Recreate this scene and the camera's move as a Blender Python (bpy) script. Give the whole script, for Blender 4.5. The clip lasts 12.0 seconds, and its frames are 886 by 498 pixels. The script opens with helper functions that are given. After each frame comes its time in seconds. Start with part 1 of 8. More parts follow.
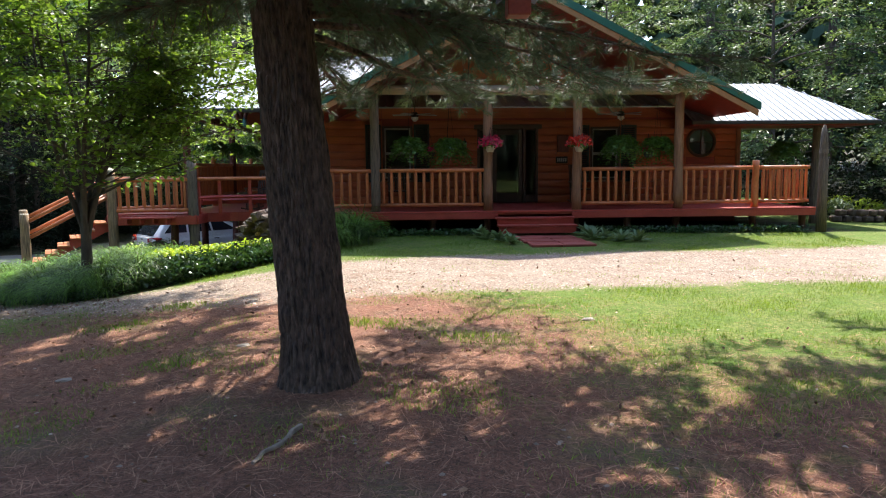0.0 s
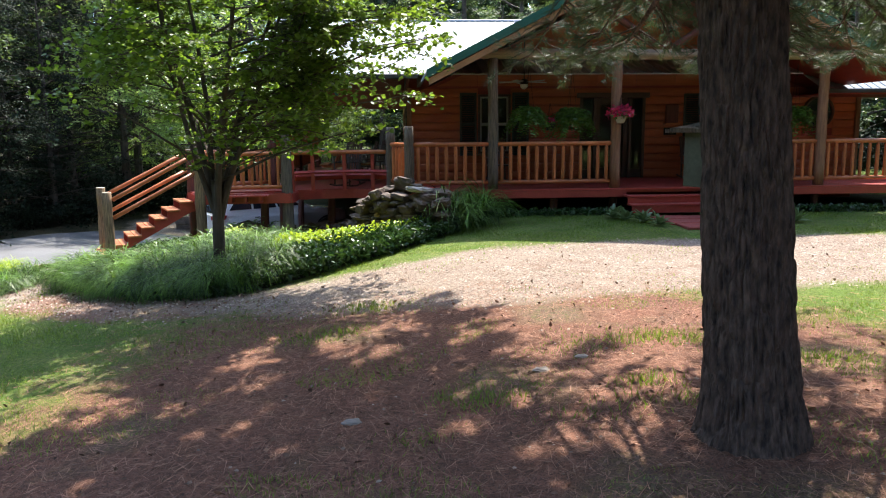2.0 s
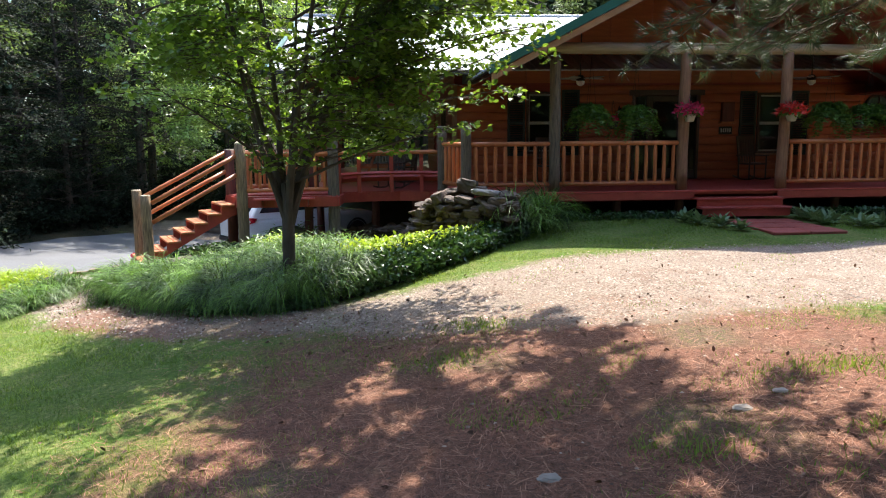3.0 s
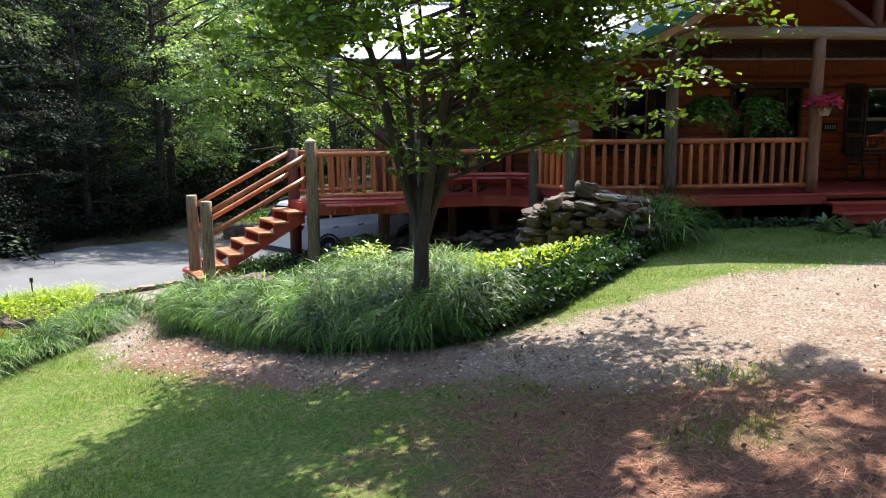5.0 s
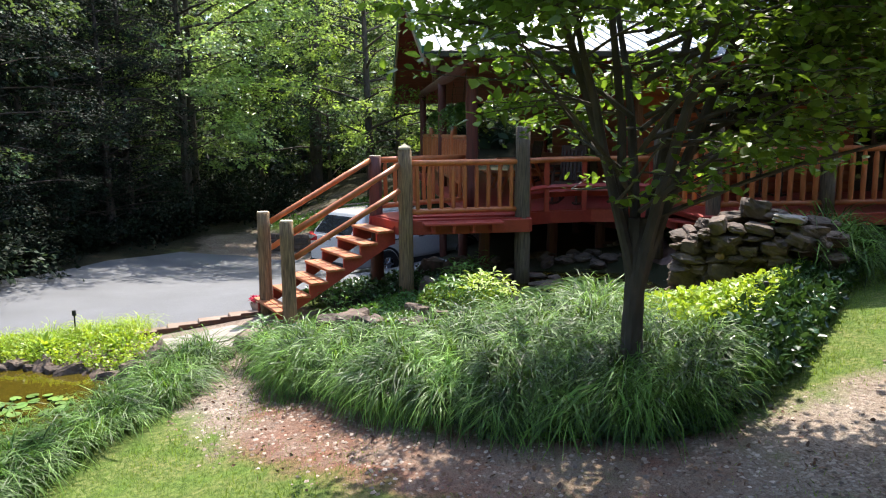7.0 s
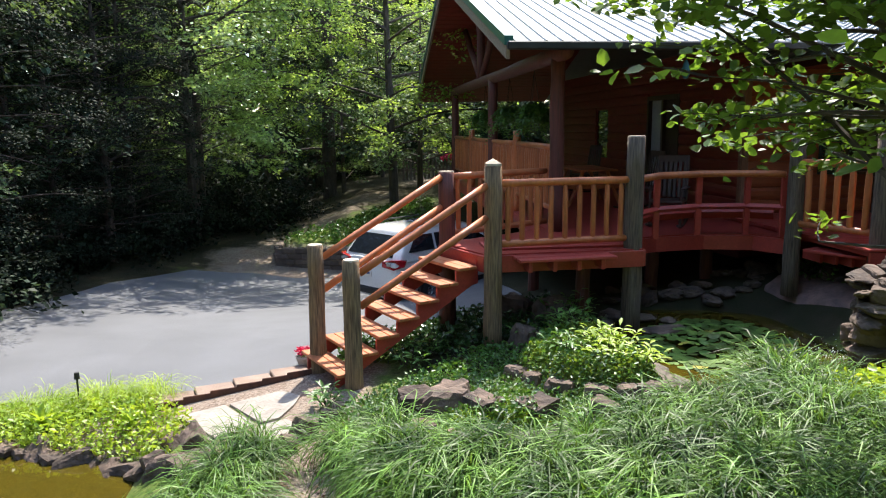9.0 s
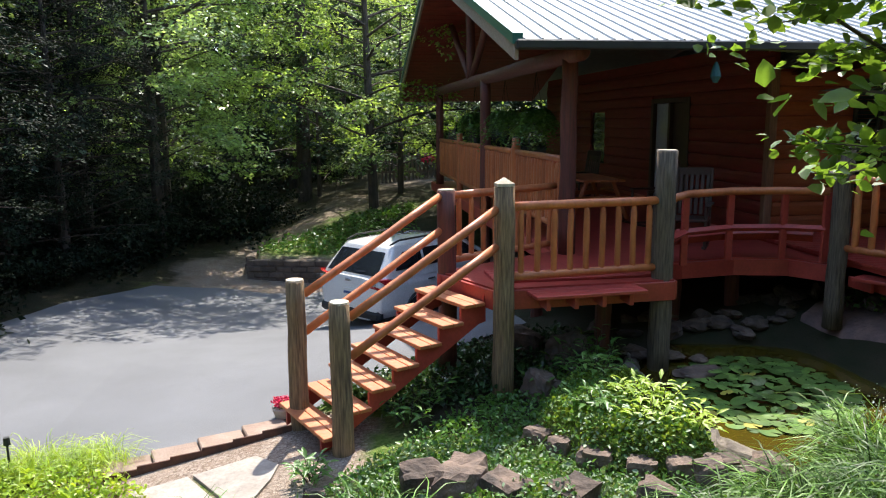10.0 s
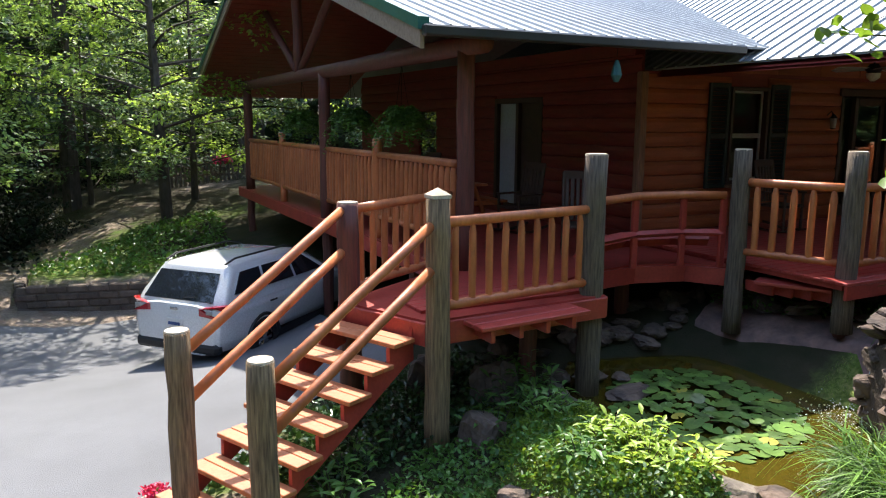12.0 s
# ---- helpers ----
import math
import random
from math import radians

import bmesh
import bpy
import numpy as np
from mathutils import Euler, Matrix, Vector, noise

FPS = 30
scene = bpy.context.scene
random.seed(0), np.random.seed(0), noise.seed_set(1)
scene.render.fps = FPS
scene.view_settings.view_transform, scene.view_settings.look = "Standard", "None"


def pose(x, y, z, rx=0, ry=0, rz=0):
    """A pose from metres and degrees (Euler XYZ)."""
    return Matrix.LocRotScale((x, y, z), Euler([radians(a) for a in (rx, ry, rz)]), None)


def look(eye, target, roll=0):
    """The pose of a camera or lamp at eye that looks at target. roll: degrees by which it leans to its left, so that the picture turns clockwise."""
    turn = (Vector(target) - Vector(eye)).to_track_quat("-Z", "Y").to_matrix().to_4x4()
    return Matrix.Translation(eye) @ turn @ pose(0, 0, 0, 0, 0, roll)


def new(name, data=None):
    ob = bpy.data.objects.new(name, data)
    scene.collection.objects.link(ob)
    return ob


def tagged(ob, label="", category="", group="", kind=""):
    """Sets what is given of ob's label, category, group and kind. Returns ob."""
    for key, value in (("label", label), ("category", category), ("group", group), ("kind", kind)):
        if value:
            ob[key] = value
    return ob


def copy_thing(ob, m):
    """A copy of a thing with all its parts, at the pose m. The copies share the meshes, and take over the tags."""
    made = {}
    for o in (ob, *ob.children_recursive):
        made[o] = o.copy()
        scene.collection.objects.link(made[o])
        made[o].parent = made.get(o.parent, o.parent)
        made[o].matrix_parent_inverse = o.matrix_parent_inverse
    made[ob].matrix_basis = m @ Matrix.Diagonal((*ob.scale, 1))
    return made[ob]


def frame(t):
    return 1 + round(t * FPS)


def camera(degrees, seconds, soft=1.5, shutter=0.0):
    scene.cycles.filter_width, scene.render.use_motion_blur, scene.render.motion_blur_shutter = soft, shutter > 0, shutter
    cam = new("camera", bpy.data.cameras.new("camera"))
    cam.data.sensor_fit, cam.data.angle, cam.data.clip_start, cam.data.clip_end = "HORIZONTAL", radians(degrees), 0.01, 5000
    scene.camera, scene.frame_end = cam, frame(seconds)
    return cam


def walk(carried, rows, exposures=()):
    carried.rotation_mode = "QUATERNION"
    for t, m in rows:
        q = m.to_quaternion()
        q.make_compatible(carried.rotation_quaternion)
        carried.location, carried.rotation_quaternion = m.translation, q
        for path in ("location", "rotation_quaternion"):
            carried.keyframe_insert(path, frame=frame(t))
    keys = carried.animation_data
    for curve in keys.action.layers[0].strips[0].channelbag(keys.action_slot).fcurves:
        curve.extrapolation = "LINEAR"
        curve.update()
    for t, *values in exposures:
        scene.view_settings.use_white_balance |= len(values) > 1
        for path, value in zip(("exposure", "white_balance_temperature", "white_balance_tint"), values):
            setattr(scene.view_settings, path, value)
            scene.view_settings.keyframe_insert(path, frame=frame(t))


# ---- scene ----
cam = camera(62.5, 12.0, 1.1)
PATH = [
    (0, (0.599, 0.0, 1.688), (0.701, 1.985, 1.46), -0.5),
    (0.5, (-0.139, 0.414, 1.701), (-0.033, 2.394, 1.446), -0.6),
    (1, (-0.89, 0.852, 1.725), (-0.777, 2.829, 1.441), -0.6),
    (1.5, (-1.649, 1.302, 1.769), (-1.527, 3.275, 1.461), -0.6),
    (2, (-2.4, 1.799, 1.795), (-2.267, 3.77, 1.484), -0.5),
    (2.5, (-3.091, 2.327, 1.788), (-2.95, 4.297, 1.478), -0.6),
    (3, (-3.743, 2.843, 1.794), (-3.59, 4.813, 1.482), -0.5),
    (5, (-5.687, 4.976, 1.704), (-5.504, 6.944, 1.398), -0.6),
    (5.5, (-6.143, 5.537, 1.768), (-5.954, 7.504, 1.461), -0.5),
    (6, (-6.592, 6.131, 1.823), (-6.398, 8.097, 1.511), -0.6),
    (6.5, (-7.032, 6.743, 1.842), (-6.837, 8.708, 1.527), -0.6),
    (7, (-7.467, 7.337, 1.881), (-7.266, 9.302, 1.563), -0.5),
    (8.8, (-8.489, 9.669, 2.061), (-8.269, 11.629, 1.728), -0.7),
    (9, (-8.564, 9.912, 2.107), (-8.34, 11.871, 1.775), -0.6),
    (9.5, (-8.671, 10.653, 2.257), (-8.441, 12.61, 1.918), -0.4),
    (10, (-8.714, 11.371, 2.3), (-8.418, 13.319, 1.955), -0.5),
    (10.5, (-8.759, 12.032, 2.278), (-8.361, 13.961, 1.934), -0.3),
    (11, (-8.958, 12.481, 2.275), (-8.432, 14.379, 1.927), -0.2),
    (11.5, (-9.331, 12.835, 2.286), (-8.673, 14.691, 1.939), -0.0),
    (12, (-9.798, 13.216, 2.295), (-8.903, 14.97, 1.947), 0.2),
]
EXPOSURES = ((0, 2.10), (3.0, 2.08), (6.0, 1.94), (9.0, 1.78), (10.0, 1.78), (11.5, 1.92), (12.0, 1.94))
walk(cam, [(t, look(eye, target, roll)) for t, eye, target, roll in PATH], EXPOSURES)


# ---- end of walk ----

def H(x, y):
    """Height of the ground."""
    x, y = np.asarray(x, float), np.asarray(y, float)
    z = -0.16 - 0.1 * np.logaddexp(0, -(x + 0.6) * 2.2) / 2.2
    z = np.where(z < -1.3, -1.3 + 0.06 * np.tanh((z + 1.3) / 0.06), z)
    z = z + 0.14 * np.exp(-(((x - 4) / 9) ** 2 + ((y - 19.5) / 4.5) ** 2))
    z = z + 0.10 * np.exp(-(((x - 0.05) / 1.1) ** 2 + ((y - 6.6) / 1.1) ** 2))
    z = z - 0.42 * np.exp(-(((x + 3.75) / 1.4) ** 6 + ((y - 18.35) / 1.85) ** 6))
    z = z - 0.42 * np.exp(-(((x + 12.0) / 1.25) ** 4 + ((y - 16.6) / 1.25) ** 4))
    z = z + 0.012 * np.sin(1.7 * x + 0.6 * y) * np.sin(1.3 * y - 0.4 * x)
    z = z - 1.12 * np.exp(-(((x + 8.0) / 5.2) ** 2 + ((y - 28.3) / np.where(y > 28.3, 6.8, 4.8)) ** 2))
    z = z + 0.54 * np.clip((y - 31.5 + (x + 10.95) * 0.265) / 0.15, 0, 1) * np.clip((x + 10.95) / np.clip(0.15 + (y - 32.6) * 1.5, 0.15, 2.5), 0, 1)
    hill = np.clip((np.hypot(x + 3, y - 18) - 28) / 60, 0, 1)
    return z + 5.0 * hill * hill


def h(x, y):
    return float(H(x, y))


# ---- world and sun ----
SUN = Vector((0.2, 0.62, 1.0)).normalized()
world = bpy.data.worlds.new("sky")
scene.world = world
world.use_nodes = True
wn = world.node_tree.nodes
sky = wn.new("ShaderNodeTexSky")
sky.sky_type, sky.sun_disc, sky.ozone_density = "NISHITA", False, 0.6
sky.sun_elevation, sky.sun_rotation = math.asin(SUN.z), math.atan2(SUN.x, SUN.y)
world.node_tree.links.new(sky.outputs[0], wn["Background"].inputs[0])
wn["Background"].inputs[1].default_value = 0.15
sun_data = bpy.data.lights.new("sun", "SUN")
sun_data.energy, sun_data.angle, sun_data.color = 2.75, radians(0.55), (1.0, 0.94, 0.84)
sun = new("sun", sun_data)
sun.matrix_world = look(SUN * 60, (0, 0, 0))


# ---- materials ----
def mat(name, c1, c2=None, rough=0.7, scale=6.0, stretch=(1, 1, 1), bump=0.2, fine=40.0, metal=0.0, translucent=0.0, rand=0.0, spec=0.5, coat=0.0, island=0.0):
    """A surface of two colours mixed at two scales, with fine relief; rand and island vary its value by object and by loose piece."""
    m = bpy.data.materials.new(name)
    m.use_nodes = True
    n, l = m.node_tree.nodes, m.node_tree.links
    b = n["Principled BSDF"]
    c2 = c2 or tuple(v * 0.7 for v in c1)
    geo = n.new("ShaderNodeNewGeometry")
    mp = n.new("ShaderNodeMapping")
    mp.inputs["Scale"].default_value = stretch
    l.new(geo.outputs["Position"], mp.inputs[0])
    n1, n2 = n.new("ShaderNodeTexNoise"), n.new("ShaderNodeTexNoise")
    n1.inputs["Scale"].default_value, n1.inputs["Detail"].default_value = scale, 4
    n2.inputs["Scale"].default_value, n2.inputs["Detail"].default_value = fine, 3
    l.new(mp.outputs[0], n1.inputs["Vector"])
    l.new(mp.outputs[0], n2.inputs["Vector"])
    ramp = n.new("ShaderNodeMapRange")
    ramp.inputs[1].default_value, ramp.inputs[2].default_value = 0.3, 0.7
    l.new(n1.outputs[0], ramp.inputs[0])
    mix = n.new("ShaderNodeMixRGB")
    mix.inputs[1].default_value, mix.inputs[2].default_value = (*c1, 1), (*c2, 1)
    l.new(ramp.outputs[0], mix.inputs[0])
    value = n.new("ShaderNodeMapRange")
    value.inputs[3].default_value, value.inputs[4].default_value = 0.72, 1.28
    l.new(n2.outputs[0], value.inputs[0])
    out = value.outputs[0]
    for amount, source in ((rand, ("ShaderNodeObjectInfo", "Random")), (island, ("ShaderNodeNewGeometry", "Random Per Island"))):
        if amount:
            info = n.new(source[0])
            r = n.new("ShaderNodeMapRange")
            r.inputs[3].default_value, r.inputs[4].default_value = 1 - amount, 1 + amount
            l.new(info.outputs[source[1]], r.inputs[0])
            mul = n.new("ShaderNodeMath")
            mul.operation = "MULTIPLY"
            l.new(out, mul.inputs[0])
            l.new(r.outputs[0], mul.inputs[1])
            out = mul.outputs[0]
    tint = n.new("ShaderNodeVectorMath")
    tint.operation = "SCALE"
    l.new(mix.outputs[0], tint.inputs[0])
    l.new(out, tint.inputs["Scale"])
    l.new(tint.outputs[0], b.inputs["Base Color"])
    b.inputs["Roughness"].default_value, b.inputs["Metallic"].default_value = rough, metal
    b.inputs["Specular IOR Level"].default_value = spec
    b.inputs["Coat Weight"].default_value = coat
    if bump:
        bp = n.new("ShaderNodeBump")
        bp.inputs["Strength"].default_value, bp.inputs["Distance"].default_value = bump, 0.02
        l.new(n2.outputs[0], bp.inputs["Height"])
        l.new(bp.outputs[0], b.inputs["Normal"])
    if translucent:
        tr = n.new("ShaderNodeBsdfTranslucent")
        warm = n.new("ShaderNodeMixRGB")
        warm.blend_type, warm.inputs[0].default_value, warm.inputs[2].default_value = "MULTIPLY", 1.0, (1.95, 1.72, 0.95, 1)
        l.new(tint.outputs[0], warm.inputs[1])
        l.new(warm.outputs[0], tr.inputs[0])
        ms = n.new("ShaderNodeMixShader")
        ms.inputs[0].default_value = translucent
        l.new(b.outputs[0], ms.inputs[1])
        l.new(tr.outputs[0], ms.inputs[2])
        l.new(ms.outputs[0], n["Material Output"].inputs[0])
    return m


SIDING = mat("stained_siding", (0.43, 0.108, 0.035), (0.31, 0.07, 0.024), 0.45, 3, (0.6, 0.6, 5), 0.12, 26, rand=0.12)
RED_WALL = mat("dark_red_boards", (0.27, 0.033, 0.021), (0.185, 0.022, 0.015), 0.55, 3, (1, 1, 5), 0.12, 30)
DECK_RED = mat("red_deck_paint", (0.46, 0.062, 0.045), (0.36, 0.046, 0.034), 0.42, 4, (1, 1, 1), 0.1, 30, rand=0.1)
TREAD = mat("worn_orange_tread", (0.55, 0.20, 0.085), (0.46, 0.15, 0.06), 0.5, 6, (1, 1, 1), 0.12, 30, rand=0.08)
RAIL = mat("orange_stained_log", (0.57, 0.185, 0.066), (0.41, 0.115, 0.04), 0.42, 5, (1, 1, 0.4), 0.15, 24, rand=0.15)
# Log darkened for the shade that the porch and deck posts stand in.
GREY_LOG = mat("weathered_grey_log_shaded", (0.215, 0.16, 0.115), (0.075, 0.055, 0.042), 0.9, 9, (6, 6, 0.4), 0.9, 22, rand=0.1)
# Sunlit copy of the weathered log, lighter for the stair posts.
SUNLIT_LOG = mat("sunlit_brown_log", (0.36, 0.235, 0.125), (0.11, 0.07, 0.042), 0.9, 9, (6, 6, 0.4), 0.9, 22, rand=0.1)
BROWN_LOG = mat("brown_porch_log", (0.31, 0.155, 0.085), (0.20, 0.09, 0.05), 0.6, 6, (5, 5, 0.5), 0.3, 16, rand=0.1)
DARK_LOG = mat("dark_red_log", (0.16, 0.045, 0.03), (0.09, 0.03, 0.022), 0.6, 6, (5, 5, 0.5), 0.3, 16)
BEAM = mat("grey_brown_beam", (0.34, 0.25, 0.175), (0.24, 0.165, 0.11), 0.65, 4, (0.5, 5, 5), 0.3, 14)
CUT_WOOD = mat("sawn_log_end", (0.62, 0.52, 0.38), (0.45, 0.36, 0.25), 0.8, 20, (1, 1, 1), 0.3, 60)
GREEN_TRIM = mat("green_metal_trim", (0.035, 0.14, 0.10), (0.03, 0.115, 0.085), 0.35, 3, bump=0.02)
ROOF = mat("pale_metal_roof", (0.30, 0.32, 0.33), (0.25, 0.27, 0.285), 0.42, 1.2, bump=0.03, fine=8, metal=0.1)
SHUTTER = mat("dark_green_shutter", (0.022, 0.032, 0.028), (0.016, 0.024, 0.021), 0.5, 6, bump=0.05)
FRAME = mat("pale_window_frame", (0.42, 0.40, 0.36), (0.35, 0.33, 0.3), 0.5, 8, bump=0.05)
DARK_TRIM = mat("dark_brown_trim", (0.075, 0.038, 0.026), (0.05, 0.027, 0.02), 0.5, 6, bump=0.1)
GUTTER = mat("dark_gutter", (0.035, 0.035, 0.032), None, 0.4, 4, bump=0.02)
ASPHALT = mat("worn_asphalt", (0.165, 0.168, 0.18), (0.122, 0.124, 0.132), 0.85, 0.55, bump=0.35, fine=90)
ROCK = mat("brown_field_rock", (0.17, 0.115, 0.085), (0.05, 0.037, 0.03), 0.85, 5, bump=1.0, fine=18, rand=0.3)
FLAG = mat("pale_flagstone", (0.38, 0.335, 0.29), (0.28, 0.24, 0.205), 0.85, 4, bump=0.4, fine=22, rand=0.1)
PINKROCK = mat("pink_concrete_bank", (0.27, 0.155, 0.13), (0.13, 0.085, 0.075), 0.85, 5, bump=0.5, fine=18)
GRAVEL = mat("gravel_stones", (0.43, 0.35, 0.285), (0.20, 0.13, 0.095), 0.9, 3, bump=0.2, fine=60, island=0.55)
PINE_BARK = mat("pine_bark", (0.175, 0.112, 0.082), (0.026, 0.017, 0.014), 0.9, 26, (1, 1, 0.35), 1.0, 55)
TREE_BARK = mat("smooth_bark", (0.10, 0.076, 0.06), (0.045, 0.034, 0.027), 0.85, 8, (1, 1, 0.4), 0.5, 24)
MAPLE_LEAF = mat("garden_tree_leaf", (0.125, 0.205, 0.03), (0.07, 0.14, 0.022), 0.42, 2.5, bump=0, translucent=0.5, island=0.4)
WOOD_LEAF = mat("woodland_leaf", (0.13, 0.20, 0.085), (0.055, 0.10, 0.045), 0.5, 0.7, bump=0, translucent=0.32, island=0.35, spec=0.2)
# Leaf colours lifted to carry the sunlight on the sprays and far trees.
SPRAY_LEAF = mat("sunlit_spray_leaf", (0.338, 0.481, 0.202), (0.130, 0.227, 0.091), 0.4, 0.9, bump=0, translucent=0.55, island=0.45, spec=0.6)
SUNLIT_LEAF = mat("sunlit_woodland_leaf", (0.27, 0.39, 0.11), (0.14, 0.24, 0.065), 0.5, 0.9, bump=0, translucent=0.55, island=0.35)
DARK_LEAF = mat("conifer_leaf", (0.054, 0.088, 0.045), (0.026, 0.05, 0.03), 0.6, 0.6, bump=0, translucent=0.22, island=0.4, spec=0.25)
# Near-black leaf: the deep shade under the trees is put into its colour.
SHADE_LEAF = mat("shaded_evergreen_leaf", (0.02, 0.033, 0.017), (0.009, 0.016, 0.011), 0.65, 0.7, bump=0, translucent=0.1, island=0.5, spec=0.12)
NEEDLE = mat("pine_needles", (0.085, 0.13, 0.07), (0.05, 0.085, 0.046), 0.5, 2, bump=0, translucent=0.15, island=0.35)
GRASS = mat("lawn_grass", (0.19, 0.28, 0.045), (0.10, 0.18, 0.026), 0.6, 1.2, bump=0, translucent=0.35, island=0.35)
# Near-black green patches stand for the dark shade in among the blades.
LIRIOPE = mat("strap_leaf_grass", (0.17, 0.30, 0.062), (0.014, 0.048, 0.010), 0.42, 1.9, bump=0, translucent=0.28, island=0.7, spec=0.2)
IVY = mat("ivy_leaf", (0.045, 0.10, 0.028), (0.028, 0.068, 0.02), 0.28, 3, bump=0, translucent=0.2, island=0.4)
LIME = mat("lime_leaf", (0.36, 0.47, 0.055), (0.20, 0.32, 0.036), 0.45, 3, bump=0, translucent=0.35, island=0.3)
HOSTA = mat("hosta_leaf", (0.10, 0.21, 0.04), (0.07, 0.16, 0.03), 0.4, 3, bump=0, translucent=0.3, island=0.3)
PALE_LEAF = mat("variegated_leaf", (0.20, 0.27, 0.15), (0.10, 0.17, 0.07), 0.5, 5, bump=0, translucent=0.2, island=0.4)
LILY = mat("lily_pad", (0.15, 0.245, 0.045), (0.075, 0.155, 0.036), 0.4, 3, bump=0.1, rand=0.45)
PINK = mat("pink_petals", (0.62, 0.035, 0.13), (0.45, 0.02, 0.08), 0.5, 20, bump=0, translucent=0.2, island=0.3)
RED = mat("red_petals", (0.62, 0.045, 0.03), (0.48, 0.03, 0.02), 0.5, 20, bump=0, translucent=0.2, island=0.3)
POT = mat("pale_pot", (0.55, 0.48, 0.40), (0.46, 0.4, 0.33), 0.6, 8, bump=0.1)
CAR_WHITE = mat("white_car_paint", (0.76, 0.76, 0.75), (0.74, 0.74, 0.73), 0.2, 1, bump=0, coat=1.0)
BLACK = mat("black_plastic", (0.025, 0.025, 0.026), None, 0.55, 20, bump=0.05)
TYRE = mat("black_rubber", (0.022, 0.022, 0.022), None, 0.85, 20, bump=0.1)
CHROME = mat("bright_metal", (0.6, 0.6, 0.62), None, 0.2, 8, bump=0, metal=1.0)
TAIL_RED = mat("red_lamp_glass", (0.42, 0.01, 0.02), (0.3, 0.008, 0.015), 0.12, 10, bump=0, coat=0.6)
DARK_GLASS = mat("tinted_glass", (0.018, 0.022, 0.028), (0.022, 0.028, 0.034), 0.04, 2, bump=0, coat=0.5)
BLOCK = mat("brown_wall_block", (0.17, 0.125, 0.095), (0.10, 0.075, 0.06), 0.9, 5, bump=0.5, fine=30, rand=0.25)
PATIO = mat("red_paver", (0.40, 0.085, 0.06), (0.3, 0.065, 0.05), 0.7, 5, bump=0.3, fine=40, rand=0.1)
BLUE = mat("blue_paint", (0.03, 0.08, 0.26), None, 0.4, 6, bump=0.05)
WHITE = mat("white_paint", (0.75, 0.74, 0.7), (0.68, 0.66, 0.62), 0.5, 6, bump=0.05)
INSIDE = mat("room_wall", (0.22, 0.15, 0.10), (0.18, 0.12, 0.08), 0.8, 3, bump=0.05)
SOIL = mat("dark_soil", (0.045, 0.034, 0.026), (0.028, 0.021, 0.017), 0.95, 6, bump=0.6, fine=30)
OIL_DARK = mat("oiled_bronze", (0.03, 0.027, 0.025), None, 0.45, 8, bump=0.02, metal=0.6)


def glass(name, tint=(0.6, 0.65, 0.65), rough=0.02):
    m = bpy.data.materials.new(name)
    m.use_nodes = True
    b = m.node_tree.nodes["Principled BSDF"]
    b.inputs["Base Color"].default_value = (*tint, 1)
    b.inputs["Roughness"].default_value, b.inputs["Transmission Weight"].default_value = rough, 1.0
    b.inputs["IOR"].default_value = 1.45
    return m


GLASS = glass("window_glass")


def pond_water():
    m = bpy.data.materials.new("pond_water")
    m.use_nodes = True
    n, l = m.node_tree.nodes, m.node_tree.links
    b = n["Principled BSDF"]
    geo, noise_a, bump = n.new("ShaderNodeNewGeometry"), n.new("ShaderNodeTexNoise"), n.new("ShaderNodeBump")
    noise_a.inputs["Scale"].default_value = 7
    l.new(geo.outputs["Position"], noise_a.inputs["Vector"])
    mix = n.new("ShaderNodeMixRGB")
    mix.inputs[1].default_value, mix.inputs[2].default_value = (0.085, 0.062, 0.006, 1), (0.05, 0.04, 0.006, 1)
    l.new(noise_a.outputs[0], mix.inputs[0])
    l.new(mix.outputs[0], b.inputs["Base Color"])
    b.inputs["Roughness"].default_value, b.inputs["Specular IOR Level"].default_value = 0.05, 0.55
    bump.inputs["Strength"].default_value, bump.inputs["Distance"].default_value = 0.12, 0.02
    l.new(noise_a.outputs[0], bump.inputs["Height"])
    l.new(bump.outputs[0], b.inputs["Normal"])
    return m


WATER = pond_water()


